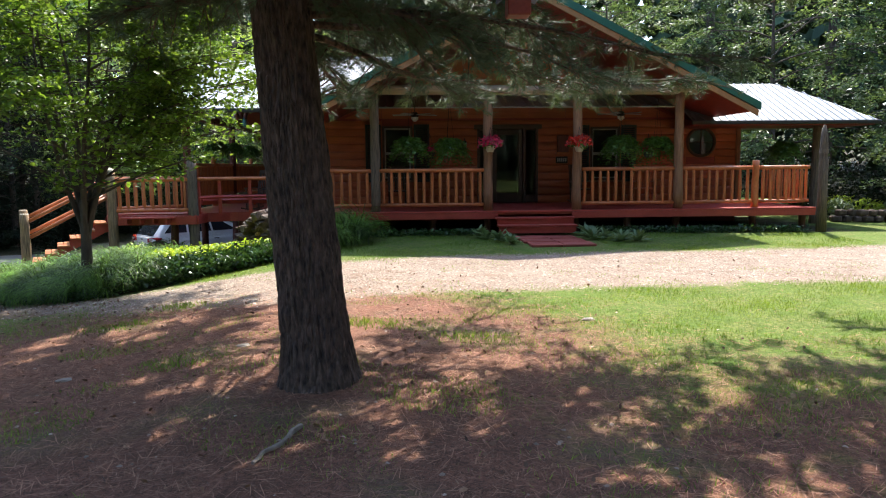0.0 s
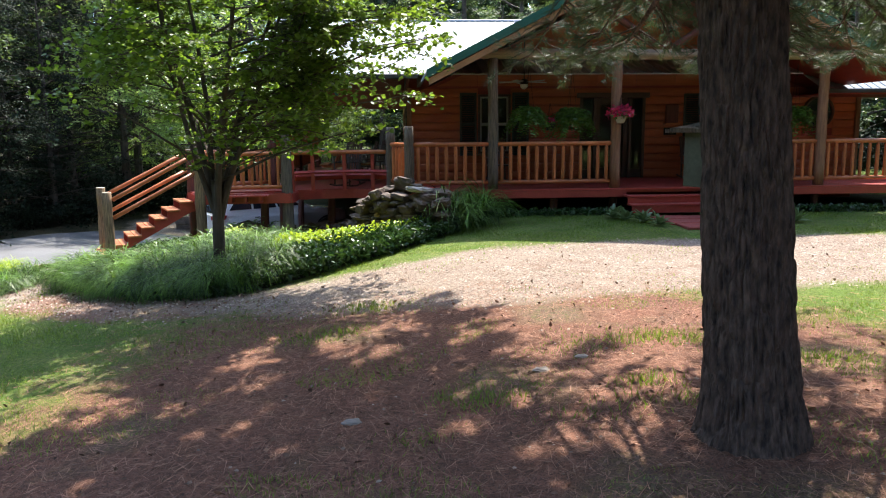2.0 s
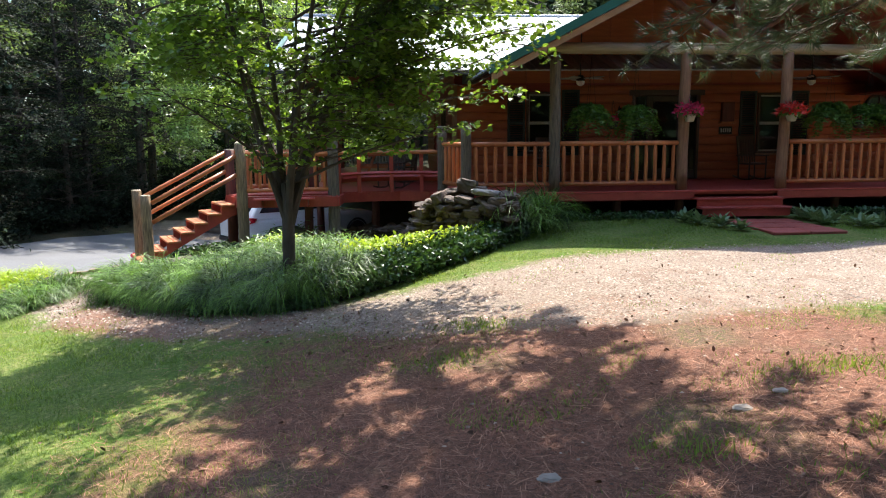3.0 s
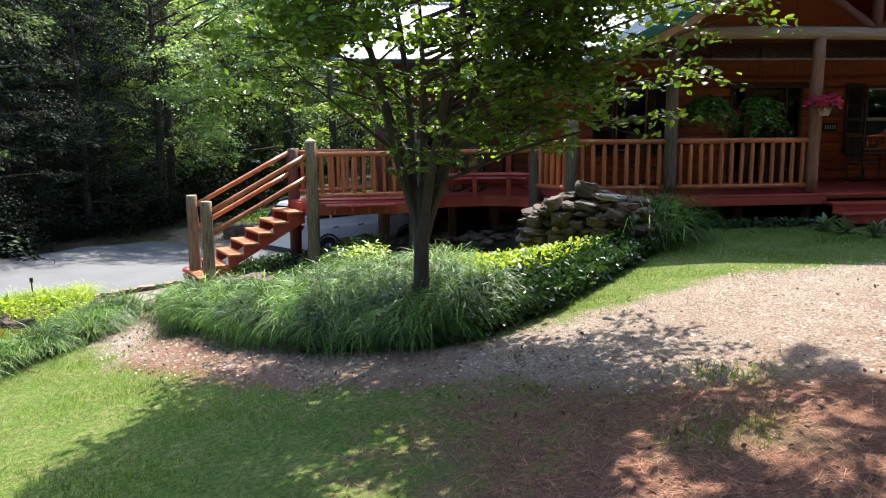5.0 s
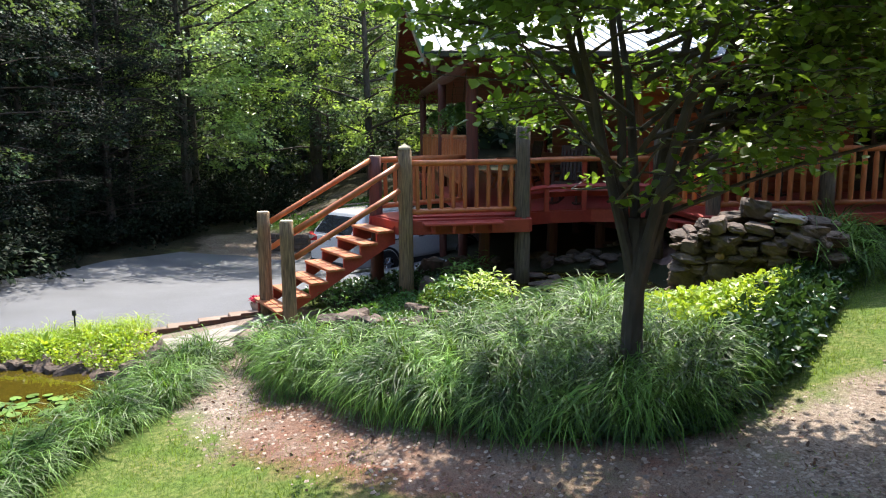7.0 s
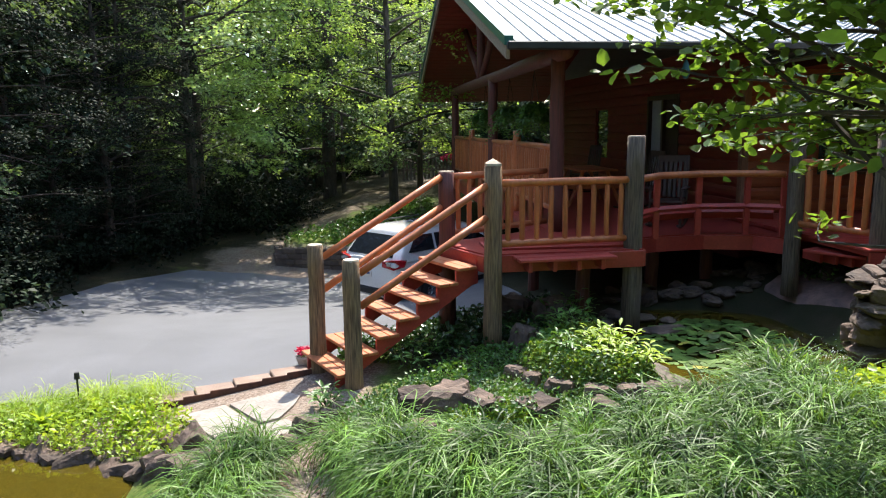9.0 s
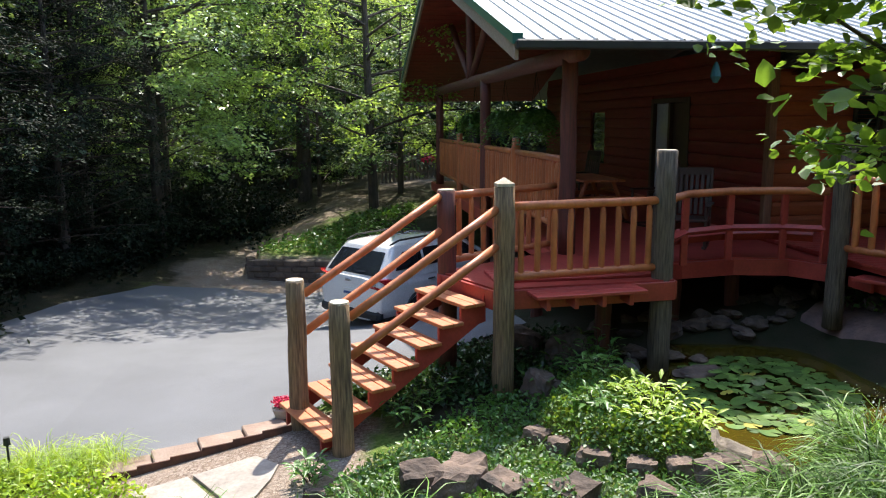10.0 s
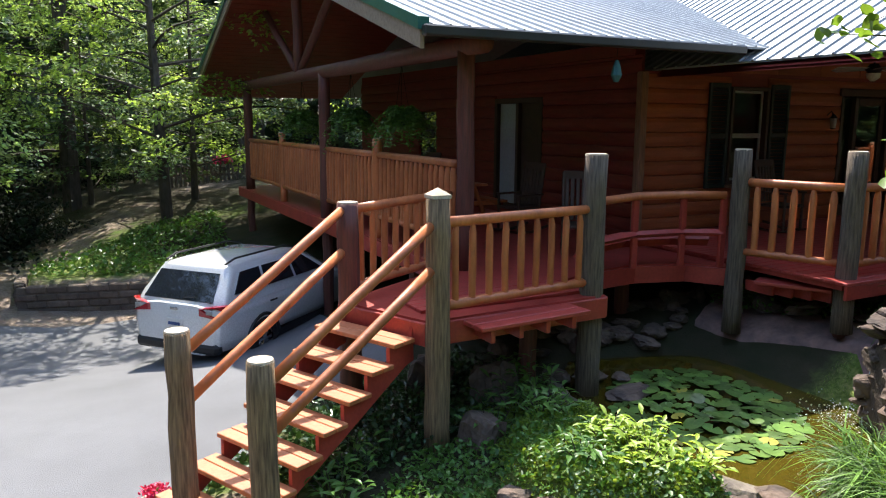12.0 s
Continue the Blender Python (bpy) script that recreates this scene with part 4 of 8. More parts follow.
# landing, bowed walk and covered deck
DECK = 0.46
LAND = [(-7.42, 20.18), (-6.95, 19.1), (-4.8, 19.2), (-4.75, 20.0), (-4.2, 20.25), (-3.4, 20.35), (-2.7, 20.15), (-2.42, 19.7), (-2.05, 19.6), (-2.05, 33.9), (-5.6, 33.9), (-5.6, 21.3)]
deck = thing("side_deck", "red-painted raised deck with bowed edge under the gable roof", "deck", kind="structure")
part("deck_floor", Mesh().prism(LAND, DECK - 0.05, DECK), DECK_RED, deck)
for (x0, y0), (x1, y1) in zip(LAND[:8] + [LAND[11]], LAND[1:8] + [LAND[7], LAND[0]]):
    d = Vector((x1 - x0, y1 - y0, 0))
    if d.length > 0.05:
        ang = math.atan2(d.y, d.x)
        n = Vector((d.y, -d.x, 0)).normalized() * 0.022
        part("rim_joist", Mesh().box(((x0 + x1) / 2 + n.x, (y0 + y1) / 2 + n.y, DECK - 0.13), (d.length, 0.04, 0.22), Matrix.Rotation(ang, 4, "Z"), 0.006), DECK_RED, deck)
part("rim_joist", Mesh().box((-5.62, 27.6, DECK - 0.13), (0.04, 12.6, 0.24), bevel=0.006), DECK_RED, deck)
planks(deck, -6.9, -4.85, 19.35, 20.0, DECK + 0.018, 0.13)
for x, y in ((-5.5, 19.6), (-4.0, 20.8), (-5.5, 22.5), (-3.0, 21.0), (-5.5, 26.5), (-5.5, 33.0), (-2.6, 24.0)):
    part("footing_post", log((x, y, h(x, y) - 0.2), (x, y, DECK - 0.05), 0.1, seed=int(y * 10)), DARK_LOG, deck)

post("stair_head_post", -6.87, 19.06, -0.85, 1.60, 0.115, SUNLIT_LOG, "weathered log post, sunlit brown, with pointed cap at the stair head", "stair posts", 41, False)
cap = Mesh()
ring = [(-6.87 + 0.13 * math.cos(a), 19.06 + 0.13 * math.sin(a)) for a in [math.pi / 4 + k * math.pi / 2 for k in range(4)]]
cap.prism(ring, 1.605, 1.635)
i0 = len(cap.v)
cap.v += [(x, y, 1.636) for x, y in ring] + [(-6.87, 19.06, 1.70)]
cap.f += [(i0 + k, i0 + (k + 1) % 4, i0 + 4) for k in range(4)]
solid("post_cap", cap, CUT_WOOD, "pale wooden pyramid cap on the grey post", "post cap")
post("stair_head_post", -7.33, 20.17, -0.95, 1.47, 0.115, DARK_LOG, "dark log post at the stair head", "stair posts", 42)
post("deck_post", -4.90, 19.31, -0.75, 1.945, 0.125, GREY_LOG, "tall weathered grey log post standing in the pond edge", "deck posts", 43)
S0, S1 = Vector((-9.14, 19.16, 0)), Vector((-8.68, 18.29, 0))
post("stair_foot_post", S0.x, S0.y, -1.25, 0.635, 0.105, SUNLIT_LOG, "weathered log post, sunlit brown, at the foot of the stairs", "stair posts", 44)
post("stair_foot_post", S1.x, S1.y, -1.25, 0.585, 0.105, SUNLIT_LOG, "weathered log post, sunlit brown, at the foot of the stairs", "stair posts", 45)
railing("deck_railing", (-6.87, 19.06), (-4.90, 19.31), 1.38, 0.60, "orange log railing along the stair landing", "deck railings", 9, end=0.1)
railing("deck_railing", (-7.33, 20.17), (-5.55, 21.25), 1.40, 0.60, "orange log railing along the back of the landing", "deck railings", end=0.1)
for y0, y1 in ((21.2, 23.9), (23.9, 26.5), (26.5, 29.6), (29.6, 32.9)):
    railing("deck_railing", (-5.5, y0), (-5.5, y1), 1.76, 0.8, "orange log railing along the covered deck", "deck railings", round((y1 - y0) / 0.17), end=0.08)
for y in (23.9, 29.6):
    post("rail_post", -5.5, y, DECK, 2.0, 0.08, RAIL, "short orange log post in the deck railing", "rail posts", int(y))
for y in (21.05, 26.5, 32.95):
    post("roof_post", -5.5, y, DECK, 3.2, 0.11, DARK_LOG, "dark red log post holding the deck roof", "roof posts", int(y), False)
solid("deck_beam", log((-5.5, 20.6, 3.16), (-5.5, 33.6, 3.16), 0.12, 0.12, 10, 9, 0.02, 8), DARK_LOG, "dark log beam carrying the deck roof", "beam", smooth=True)
gt = thing("deck_truss", "dark log king post and braces in the open gable", "truss")
part("king_post", log((-5.5, RIDGE_Y, 3.2), (-5.5, RIDGE_Y, RIDGE_Z - 0.2), 0.1, seed=3), DARK_LOG, gt, smooth=True)
for s in (-1, 1):
    part("brace", log((-5.5, RIDGE_Y + s * 0.2, 3.3), (-5.5, RIDGE_Y + s * 2.6, RIDGE_Z - 0.95), 0.08, seed=5), DARK_LOG, gt, smooth=True)

# stairs
stairs = thing("deck_stairs", "open red stairs with worn orange treads down to the drive", "stairs", kind="structure")
down = (S1 - Vector((-6.95, 19.1, 0))).normalized()
side = Vector((-down.y, down.x, 0))
if side.y < 0:
    side = -side
head = Vector((-6.98, 19.1, 0)) + side * 0.1
RISE, RUN, WIDE = 0.18, 0.292, 1.02
ang = math.atan2(side.y, side.x)
turn = Matrix.Rotation(ang, 4, "Z")
for k in range(1, 8):
    c = head + down * (RUN * (k - 0.35)) + side * (WIDE / 2)
    for j in (-1, 1):
        q = c + down * (0.073 * j)
        part("tread_board", Mesh().box((q.x, q.y, DECK - RISE * k), (WIDE + (0.16 if k == 7 else 0.04), 0.138, 0.042), turn, 0.006), TREAD, stairs)
for off in (0.06, WIDE - 0.06):
    st = Mesh()
    prof = []
    for k in range(1, 8):
        prof += [(RUN * (k - 0.85), DECK - RISE * k - 0.022 + (RISE if k == 1 else RISE)), (RUN * (k - 0.85), DECK - RISE * k - 0.022)]
    prof = [(0, DECK - 0.03)] + prof[1:] + [(RUN * 7.05, DECK - RISE * 7 - 0.022), (RUN * 7.05, DECK - RISE * 7 - 0.2), (0.1, DECK - 0.42), (0, DECK - 0.4)]
    prof = [p for i, p in enumerate(prof) if i == 0 or p != prof[i - 1]]
    A = [tuple(head + down * a + side * (off - 0.02) + Vector((0, 0, z))) for a, z in prof]
    B = [tuple(head + down * a + side * (off + 0.02) + Vector((0, 0, z))) for a, z in prof]
    st.quad(*A)
    st.quad(*reversed(B))
    for i in range(len(A)):
        j = (i + 1) % len(A)
        st.quad(A[j], A[i], B[i], B[j])
    part("stringer", st, DECK_RED, stairs, "red sawtooth stringer")
for top, foot, zt, zf in ((Vector((-6.87, 19.06, 0)), S1, (1.36, 0.95), (0.42, 0.02)), (Vector((-7.33, 20.17, 0)), S0, (1.40, 0.98), (0.47, 0.05))):
    hr = thing("stair_railing", "two sloping orange log handrails beside the stairs", "railing", group="stair railings")
    d = (foot - top).normalized() * 0.1
    for a, b in zip(zt, zf):
        part("handrail", log(top + d + Vector((0, 0, a)), foot - d + Vector((0, 0, b)), 0.048, 0.045, 9, 4, 0.006, int(a * 50)), RAIL, hr, smooth=True)

# bench rail on the bowed edge
bow = [(-4.78, 19.38), (-4.35, 19.85), (-3.6, 20.1), (-2.9, 20.0), (-2.5, 19.72)]
br = thing("bowed_railing", "low red bench rail following the bowed deck edge", "railing")
part("top_rail", Mesh().tube([(x, y, 1.38) for x, y in bow], [0.05] * 5, 8), RAIL, br, smooth=True)
part("seat_back", Mesh().tube([(x, y + 0.02, 0.9) for x, y in bow], [0.045] * 5, 4), DECK_RED, br)
for x, y in bow:
    part("upright", Mesh().box((x, y + 0.03, 0.92), (0.09, 0.05, 0.9), bevel=0.006), DECK_RED, br)
part("bench_seat", Mesh().tube([(x, y + 0.26, 0.8) for x, y in bow], [0.1] * 5, 4), DECK_RED, br)
for (x0, y0, x1, y1), z in (((-6.6, 18.88, -5.3, 18.98), 0.42), ((-2.35, 19.3, -1.95, 18.55), 0.36)):
    bn = thing("bench_step", "red plank bench fixed below the deck railing", "bench", group="deck benches")
    a = math.atan2(y1 - y0, x1 - x0)
    ln = math.hypot(x1 - x0, y1 - y0)
    for j in (-1, 1):
        o = Vector((-math.sin(a), math.cos(a), 0)) * 0.085 * j
        part("seat_board", Mesh().box(((x0 + x1) / 2 + o.x, (y0 + y1) / 2 + o.y, z), (ln, 0.16, 0.04), Matrix.Rotation(a, 4, "Z"), 0.006), DECK_RED, bn)
    for k in range(4):
        t = (k + 0.5) / 4
        part("bracket", Mesh().box((x0 + (x1 - x0) * t, y0 + (y1 - y0) * t + 0.08, z - 0.09), (0.05, 0.4, 0.13), bevel=0.005), DECK_RED, bn)


# ---- trees ----
def limb(p, d, length, r, rng, bend=0.25, n=6, droop=0.0):
    """Points and radii of a branch."""
    pts, rad, p, d = [Vector(p)], [r], Vector(p), Vector(d).normalized()
    for k in range(n):
        d = (d + Vector((rng.uniform(-1, 1), rng.uniform(-1, 1), rng.uniform(-1, 1))) * bend * 0.5 + Vector((0, 0, -droop / n))).normalized()
        p = p + d * (length / n)
        pts.append(p.copy())
        rad.append(r * (1 - 0.85 * (k + 1) / n))
    return pts, rad


def leaves_at(spots, per, spread, size, seed, up=0.8, flat=0.5, quad_only=False):
    """Axes, places and sizes of leaves scattered round the spots."""
    rng = np.random.default_rng(seed)
    spots = np.asarray(spots, float)
    where = np.repeat(spots, per, axis=0)
    off = rng.normal(size=where.shape) * spread
    off[:, 2] *= flat
    where = where + off
    n = len(where)
    return where, spin(n, rng, up), rng.uniform(0.65, 1.25, n) * size


QUAD_V = [(0, 0, 0), (0.3, 0.45, 0.05), (0, 1, -0.04), (-0.3, 0.45, 0.05)]
QUAD_F = [(0, 1, 2, 3)]


def bark_trunk(name, pts, rads, seg, rough, seed, parent, material, twist=9.0):
    """A trunk whose bark stands out in long plates."""
    noise_v = Vector((seed * 3.1, 0, 0))
    m = Mesh()
    rings = []
    for p, r in zip(pts, rads):
        ring = []
        for a in range(seg):
            w = 2 * math.pi * a / seg
            c = Vector((math.cos(w), math.sin(w), 0))
            q = Vector(p) + c * r
            far = noise.voronoi(Vector((c.x * twist, c.y * twist, q.z * twist * 0.55 + 0.5 * noise.noise(c * 3 + noise_v))) + noise_v)[0]
            e = min(0.5, (far[1] - far[0]) * 2.2) - 0.45 + 0.35 * noise.noise(Vector((c.x * twist * 2, c.y * twist * 2, q.z * twist * 0.9)) + noise_v)
            e += 0.5 * noise.noise(Vector((c.x * 2.2, c.y * 2.2, q.z * 1.1)) + noise_v)
            ring.append(len(m.v))
            m.v.append(tuple(q + c * e * rough))
        rings.append(ring)
    for a, b in zip(rings, rings[1:]):
        for k in range(seg):
            m.f.append((a[k], a[(k + 1) % seg], b[(k + 1) % seg], b[k]))
    return part(name, m, material, parent)


def big_pine():
    rng = random.Random(4)
    x, y = -0.14, 6.08
    g = h(x, y)
    tree = thing("pine_tree", "large pine with dark furrowed bark and drooping needle boughs", "tree", (x, y, g))
    zs = [k * 0.026 for k in range(172)] + [4.5 + k * 0.5 for k in range(24)]
    pts = [(-0.075 * z * (1 if z < 5 else 5 / z), 0.01 * z, z - 0.12) for z in zs]
    rads = [0.284 * (1 - z / 19) + 0.12 * math.exp(-z / 0.22) for z in zs]
    bark_trunk("trunk", pts, rads, 170, 0.042, 3, tree, PINE_BARK, 6.5)
    tufts, dirs = [], []
    low = [(-0.25, 3.3, 4.6, 0.35), (0.05, 3.0, 4.4, 0.4), (0.25, 3.5, 5.4, 0.45), (0.45, 2.95, 4.6, 0.5), (0.65, 3.2, 4.4, 0.6), (0.8, 3.6, 5.6, 0.45), (0.95, 2.9, 4.3, 0.45), (1.15, 3.3, 4.6, 0.4), (1.4, 3.1, 4.2, 0.35), (1.7, 3.5, 4.6, 0.3), (0.55, 3.8, 6.2, 0.4), (0.1, 3.9, 6.0, 0.35), (1.0, 4.0, 5.8, 0.35),
           # These higher boughs are out of view, added for their shade below.
           (1.9, 4.6, 7.5, 0.2), (2.1, 5.2, 8.0, 0.2), (2.3, 4.8, 7.0, 0.2), (2.5, 5.4, 7.5, 0.2), (2.75, 4.7, 6.5, 0.2), (2.0, 6.0, 8.0, 0.2), (1.75, 5.0, 8.0, 0.2), (2.9, 5.5, 7.0, 0.2), (2.25, 6.2, 8.0, 0.2), (1.6, 5.4, 8.5, 0.2), (2.6, 6.3, 7.5, 0.2), (0.3, 5.2, 7.5, 0.2), (0.5, 6.0, 8.0, 0.2), (0.15, 6.6, 8.0, 0.2), (0.62, 4.9, 7.0, 0.2)]
    for k in range(84 + len(low)):
        wood = Mesh()
        z = 3.1 + 11.5 * (k / 84) ** 1.2
        a = k * 2.4 + rng.uniform(-0.4, 0.4)
        if k >= 84:
            a, z = low[k - 84][:2]
        ln = (5.0 if z < 4.3 else 8.4 - 0.5 * (z - 4.3)) * rng.uniform(0.8, 1.1)
        if math.sin(a) < -0.2:
            ln *= 0.6
        if z < 3.9:
            ln *= 0.3 if math.cos(a) < -0.1 else 0.7
        drop = 0.5
        if k >= 84:
            ln, drop = low[k - 84][2:]
        p, r = limb((-0.3, 0.05, z), (math.cos(a), math.sin(a), 0.12), ln, 0.035 if k >= 84 else 0.05, rng, 0.22, 8, drop)
        for q in p:
            q.z = max(q.z, 2.7 + 0.06 * rng.random())
        wood.tube(p, r, 6, False)
        for i in range(2, 9):
            for j in range(4 if z < 4.3 else 7):
                t = rng.random()
                if z > 4.3 and 0.85 < a % 6.283 < 1.6 and rng.random() < 0.5:
                    continue
                q = p[i - 1].lerp(p[i], t)
                s = rng.choice((-1, 1))
                d = (p[i] - p[i - 1]).normalized()
                dd = (d * 0.6 + d.cross(Vector((0, 0, 1))) * s * rng.uniform(0.5, 1.1) + Vector((0, 0, rng.uniform(-0.35, 0.25)))).normalized()
                tw = rng.uniform(0.35, 1.0) * (1 - 0.05 * i) * (1.6 if z > 5.5 else 1.0)
                tp, tr = limb(q, dd, tw, 0.011, rng, 0.3, 3, 0.3)
                wood.tube(tp, tr, 4, False)
                for b in range(11 if z < 4.3 else 14):
                    u = rng.random()
                    seg = min(2, int(u * 3))
                    c = tp[seg].lerp(tp[seg + 1], u * 3 - seg)
                    tufts.append(tuple(c + Vector((rng.gauss(0, 0.03), rng.gauss(0, 0.03), rng.gauss(0, 0.03)))))
                    dirs.append(tuple((dd + Vector((rng.gauss(0, 0.4), rng.gauss(0, 0.4), rng.gauss(0, 0.35)))).normalized()))
        part("bough", wood, PINE_BARK, tree)
    nr = np.random.default_rng(5)
    z = np.array(dirs)
    xx = np.cross(z, nr.normal(size=z.shape))
    xx /= np.linalg.norm(xx, axis=1, keepdims=True)
    axes = np.stack([xx, np.cross(z, xx), z], 1)
    tufts = np.array(tufts)
    high = tufts[:, 2] > 4.5
    # Above 4.5 m, unseen: fewer, broader needles that only cast shade.
    for pick, count, width, longer in ((~high, 18, 0.013, 1.0), (high, 5, 0.085, 2.0)):
        tv, tf = [], []
        for k in range(count):
            a, e = nr.uniform(0, 6.3), nr.uniform(0.2, 0.9)
            d = np.array([math.cos(a) * e, math.sin(a) * e, 1.0])
            d = d / np.linalg.norm(d) * nr.uniform(0.75, 1.1)
            w = np.cross(d, nr.normal(size=3))
            w = w / np.linalg.norm(w) * width
            i = len(tv)
            tv += [tuple(-w), tuple(w), tuple(d)]
            tf.append((i, i + 1, i + 2))
        part("needles", cloud("needles", tv, tf, tufts[pick], axes[pick], nr.uniform(0.12, 0.2, int(pick.sum())) * longer), NEEDLE, tree, "soft grey-green needle tufts")
    return tree


pine = big_pine()
# Second pine stands out of view, added for its shade on the right lawn.
copy_thing(pine, pose(11.2, 5.4, h(11.2, 5.4), 0, 0, 140))


def garden_tree():
    rng = random.Random(11)
    x, y = -5.17, 13.42
    tree = thing("garden_tree", "small spreading garden tree with forked dark stems and heart-shaped leaves", "tree", (x, y, h(x, y)))
    zs = [k * 0.08 - 0.1 for k in range(24)]
    bark_trunk("trunk", [(0.012 * z, 0.0, z) for z in zs], [0.1 + 0.045 * math.exp(-max(z, 0) / 0.15) - 0.01 * z for z in zs], 22, 0.018, 7, tree, TREE_BARK, 5.0)
    spots = []

    def leafy_at(v):
        """Where the crown carries leaves: open below and on the inside."""
        low = 2.15 + 0.25 * math.sin(v[0] * 3 + v[1] * 2) + (0.37 * -v[0] if v[0] < 0 else 0.12 * v[0])
        if v[2] < low:
            return False
        if v[1] < -1.7 or v[0] > 3.7 or v[0] < -2.15 or (v[1] > 0.65 * v[2] - 1.0 and v[0] > -0.8 and rng.random() < 0.75):
            return False
        if v[0] < -1.0 and v[1] > 0.45 and v[2] < 3.2:
            return False
        inner = math.hypot(v[0], v[1]) < 1.3 and v[2] < 4.2
        return rng.random() < (0.4 if inner else 0.6 if v[1] < -0.6 and abs(v[0]) < 1.3 else 1.0)

    def spray(wood, start, a, rise, ln, r):
        """A side branch with flat layers of twigs."""
        p, w = limb(start, (math.cos(a), math.sin(a), rise), ln, r, rng, 0.2, 8, 0.3)
        last = 0
        for i in range(2, 9):
            for s in (-1, 1):
                b = a + s * rng.uniform(0.4, 1.3)
                q, u = limb(p[i], (math.cos(b), math.sin(b), rng.uniform(-0.1, 0.15)), rng.uniform(0.35, 0.9) * (1.1 - 0.06 * i) + 0.1, 0.009, rng, 0.3, 5, 0.3)
                if not leafy_at(q[-1]):
                    continue
                last = i
                wood.tube(q, u, 3, False)
                spots.extend(tuple(v) for v in q[1:])
        if last:
            wood.tube(p[:last + 1], w[:last + 1], 5, False)

    for k in range(7):
        wood = Mesh()
        a = k * 2.39 + 0.4
        p, r = limb((0.02, 0, rng.uniform(0.95, 1.4)), (math.cos(a), math.sin(a), rng.uniform(2.6, 4.8)), rng.uniform(4.0, 5.2), rng.uniform(0.05, 0.068), rng, 0.16, 10)
        wood.tube(p, r, 8, False)
        for i in range(2, 11):
            for j in range(2):
                b = a + rng.uniform(-1.9, 1.9)
                spray(wood, p[i], b, rng.uniform(0.05, 0.5), rng.uniform(1.0, 2.1) * (1.2 - 0.06 * i), 0.016)
        part("limb", wood, TREE_BARK, tree)
    for a, z0, ln, rise in ((2.17, 2.0, 3.1, 0.75), (2.65, 1.8, 2.7, 0.8), (3.2, 1.9, 2.4, 0.8), (-0.35, 1.7, 3.6, 0.5), (0.35, 1.9, 3.6, 0.6), (-1.1, 1.8, 2.5, 0.6), (-2.2, 1.9, 2.4, 0.7), (0.1, 2.3, 4.0, 0.5), (-0.6, 2.4, 3.5, 0.5), (0.6, 2.5, 3.4, 0.6), (0.2, 3.3, 4.3, 0.5), (-0.4, 3.1, 4.0, 0.6), (0.0, 3.9, 4.0, 0.5), (-0.15, 2.6, 4.3, 0.65), (0.0, 2.9, 4.0, 0.55), (-0.25, 3.6, 3.8, 0.4), (0.45, 3.5, 3.6, 0.45), (2.4, 2.6, 2.8, 0.7), (-1.6, 2.3, 2.6, 0.6), (0.3, 3.0, 3.2, 0.4), (-0.2, 3.2, 3.2, 0.4)):
        wood = Mesh()
        spray(wood, (0.05 * math.cos(a), 0.05 * math.sin(a), z0), a, rise, ln, 0.026)
        if wood.v:
            part("limb", wood, TREE_BARK, tree)
    where, axes, size = leaves_at(spots, 12, 0.1, 0.092, 12, 1.9, 0.28)
    nr = np.random.default_rng(3)
    keep = nr.random(len(where)) < min(1.0, 29000 / len(where))
    part("crown", cloud("crown", [(x * 1.3, y, z) for x, y, z in LEAF_V], LEAF_F, where[keep], axes[keep], size[keep]), MAPLE_LEAF, tree, "layers of bright yellow-green leaves")
    return tree


garden_tree()


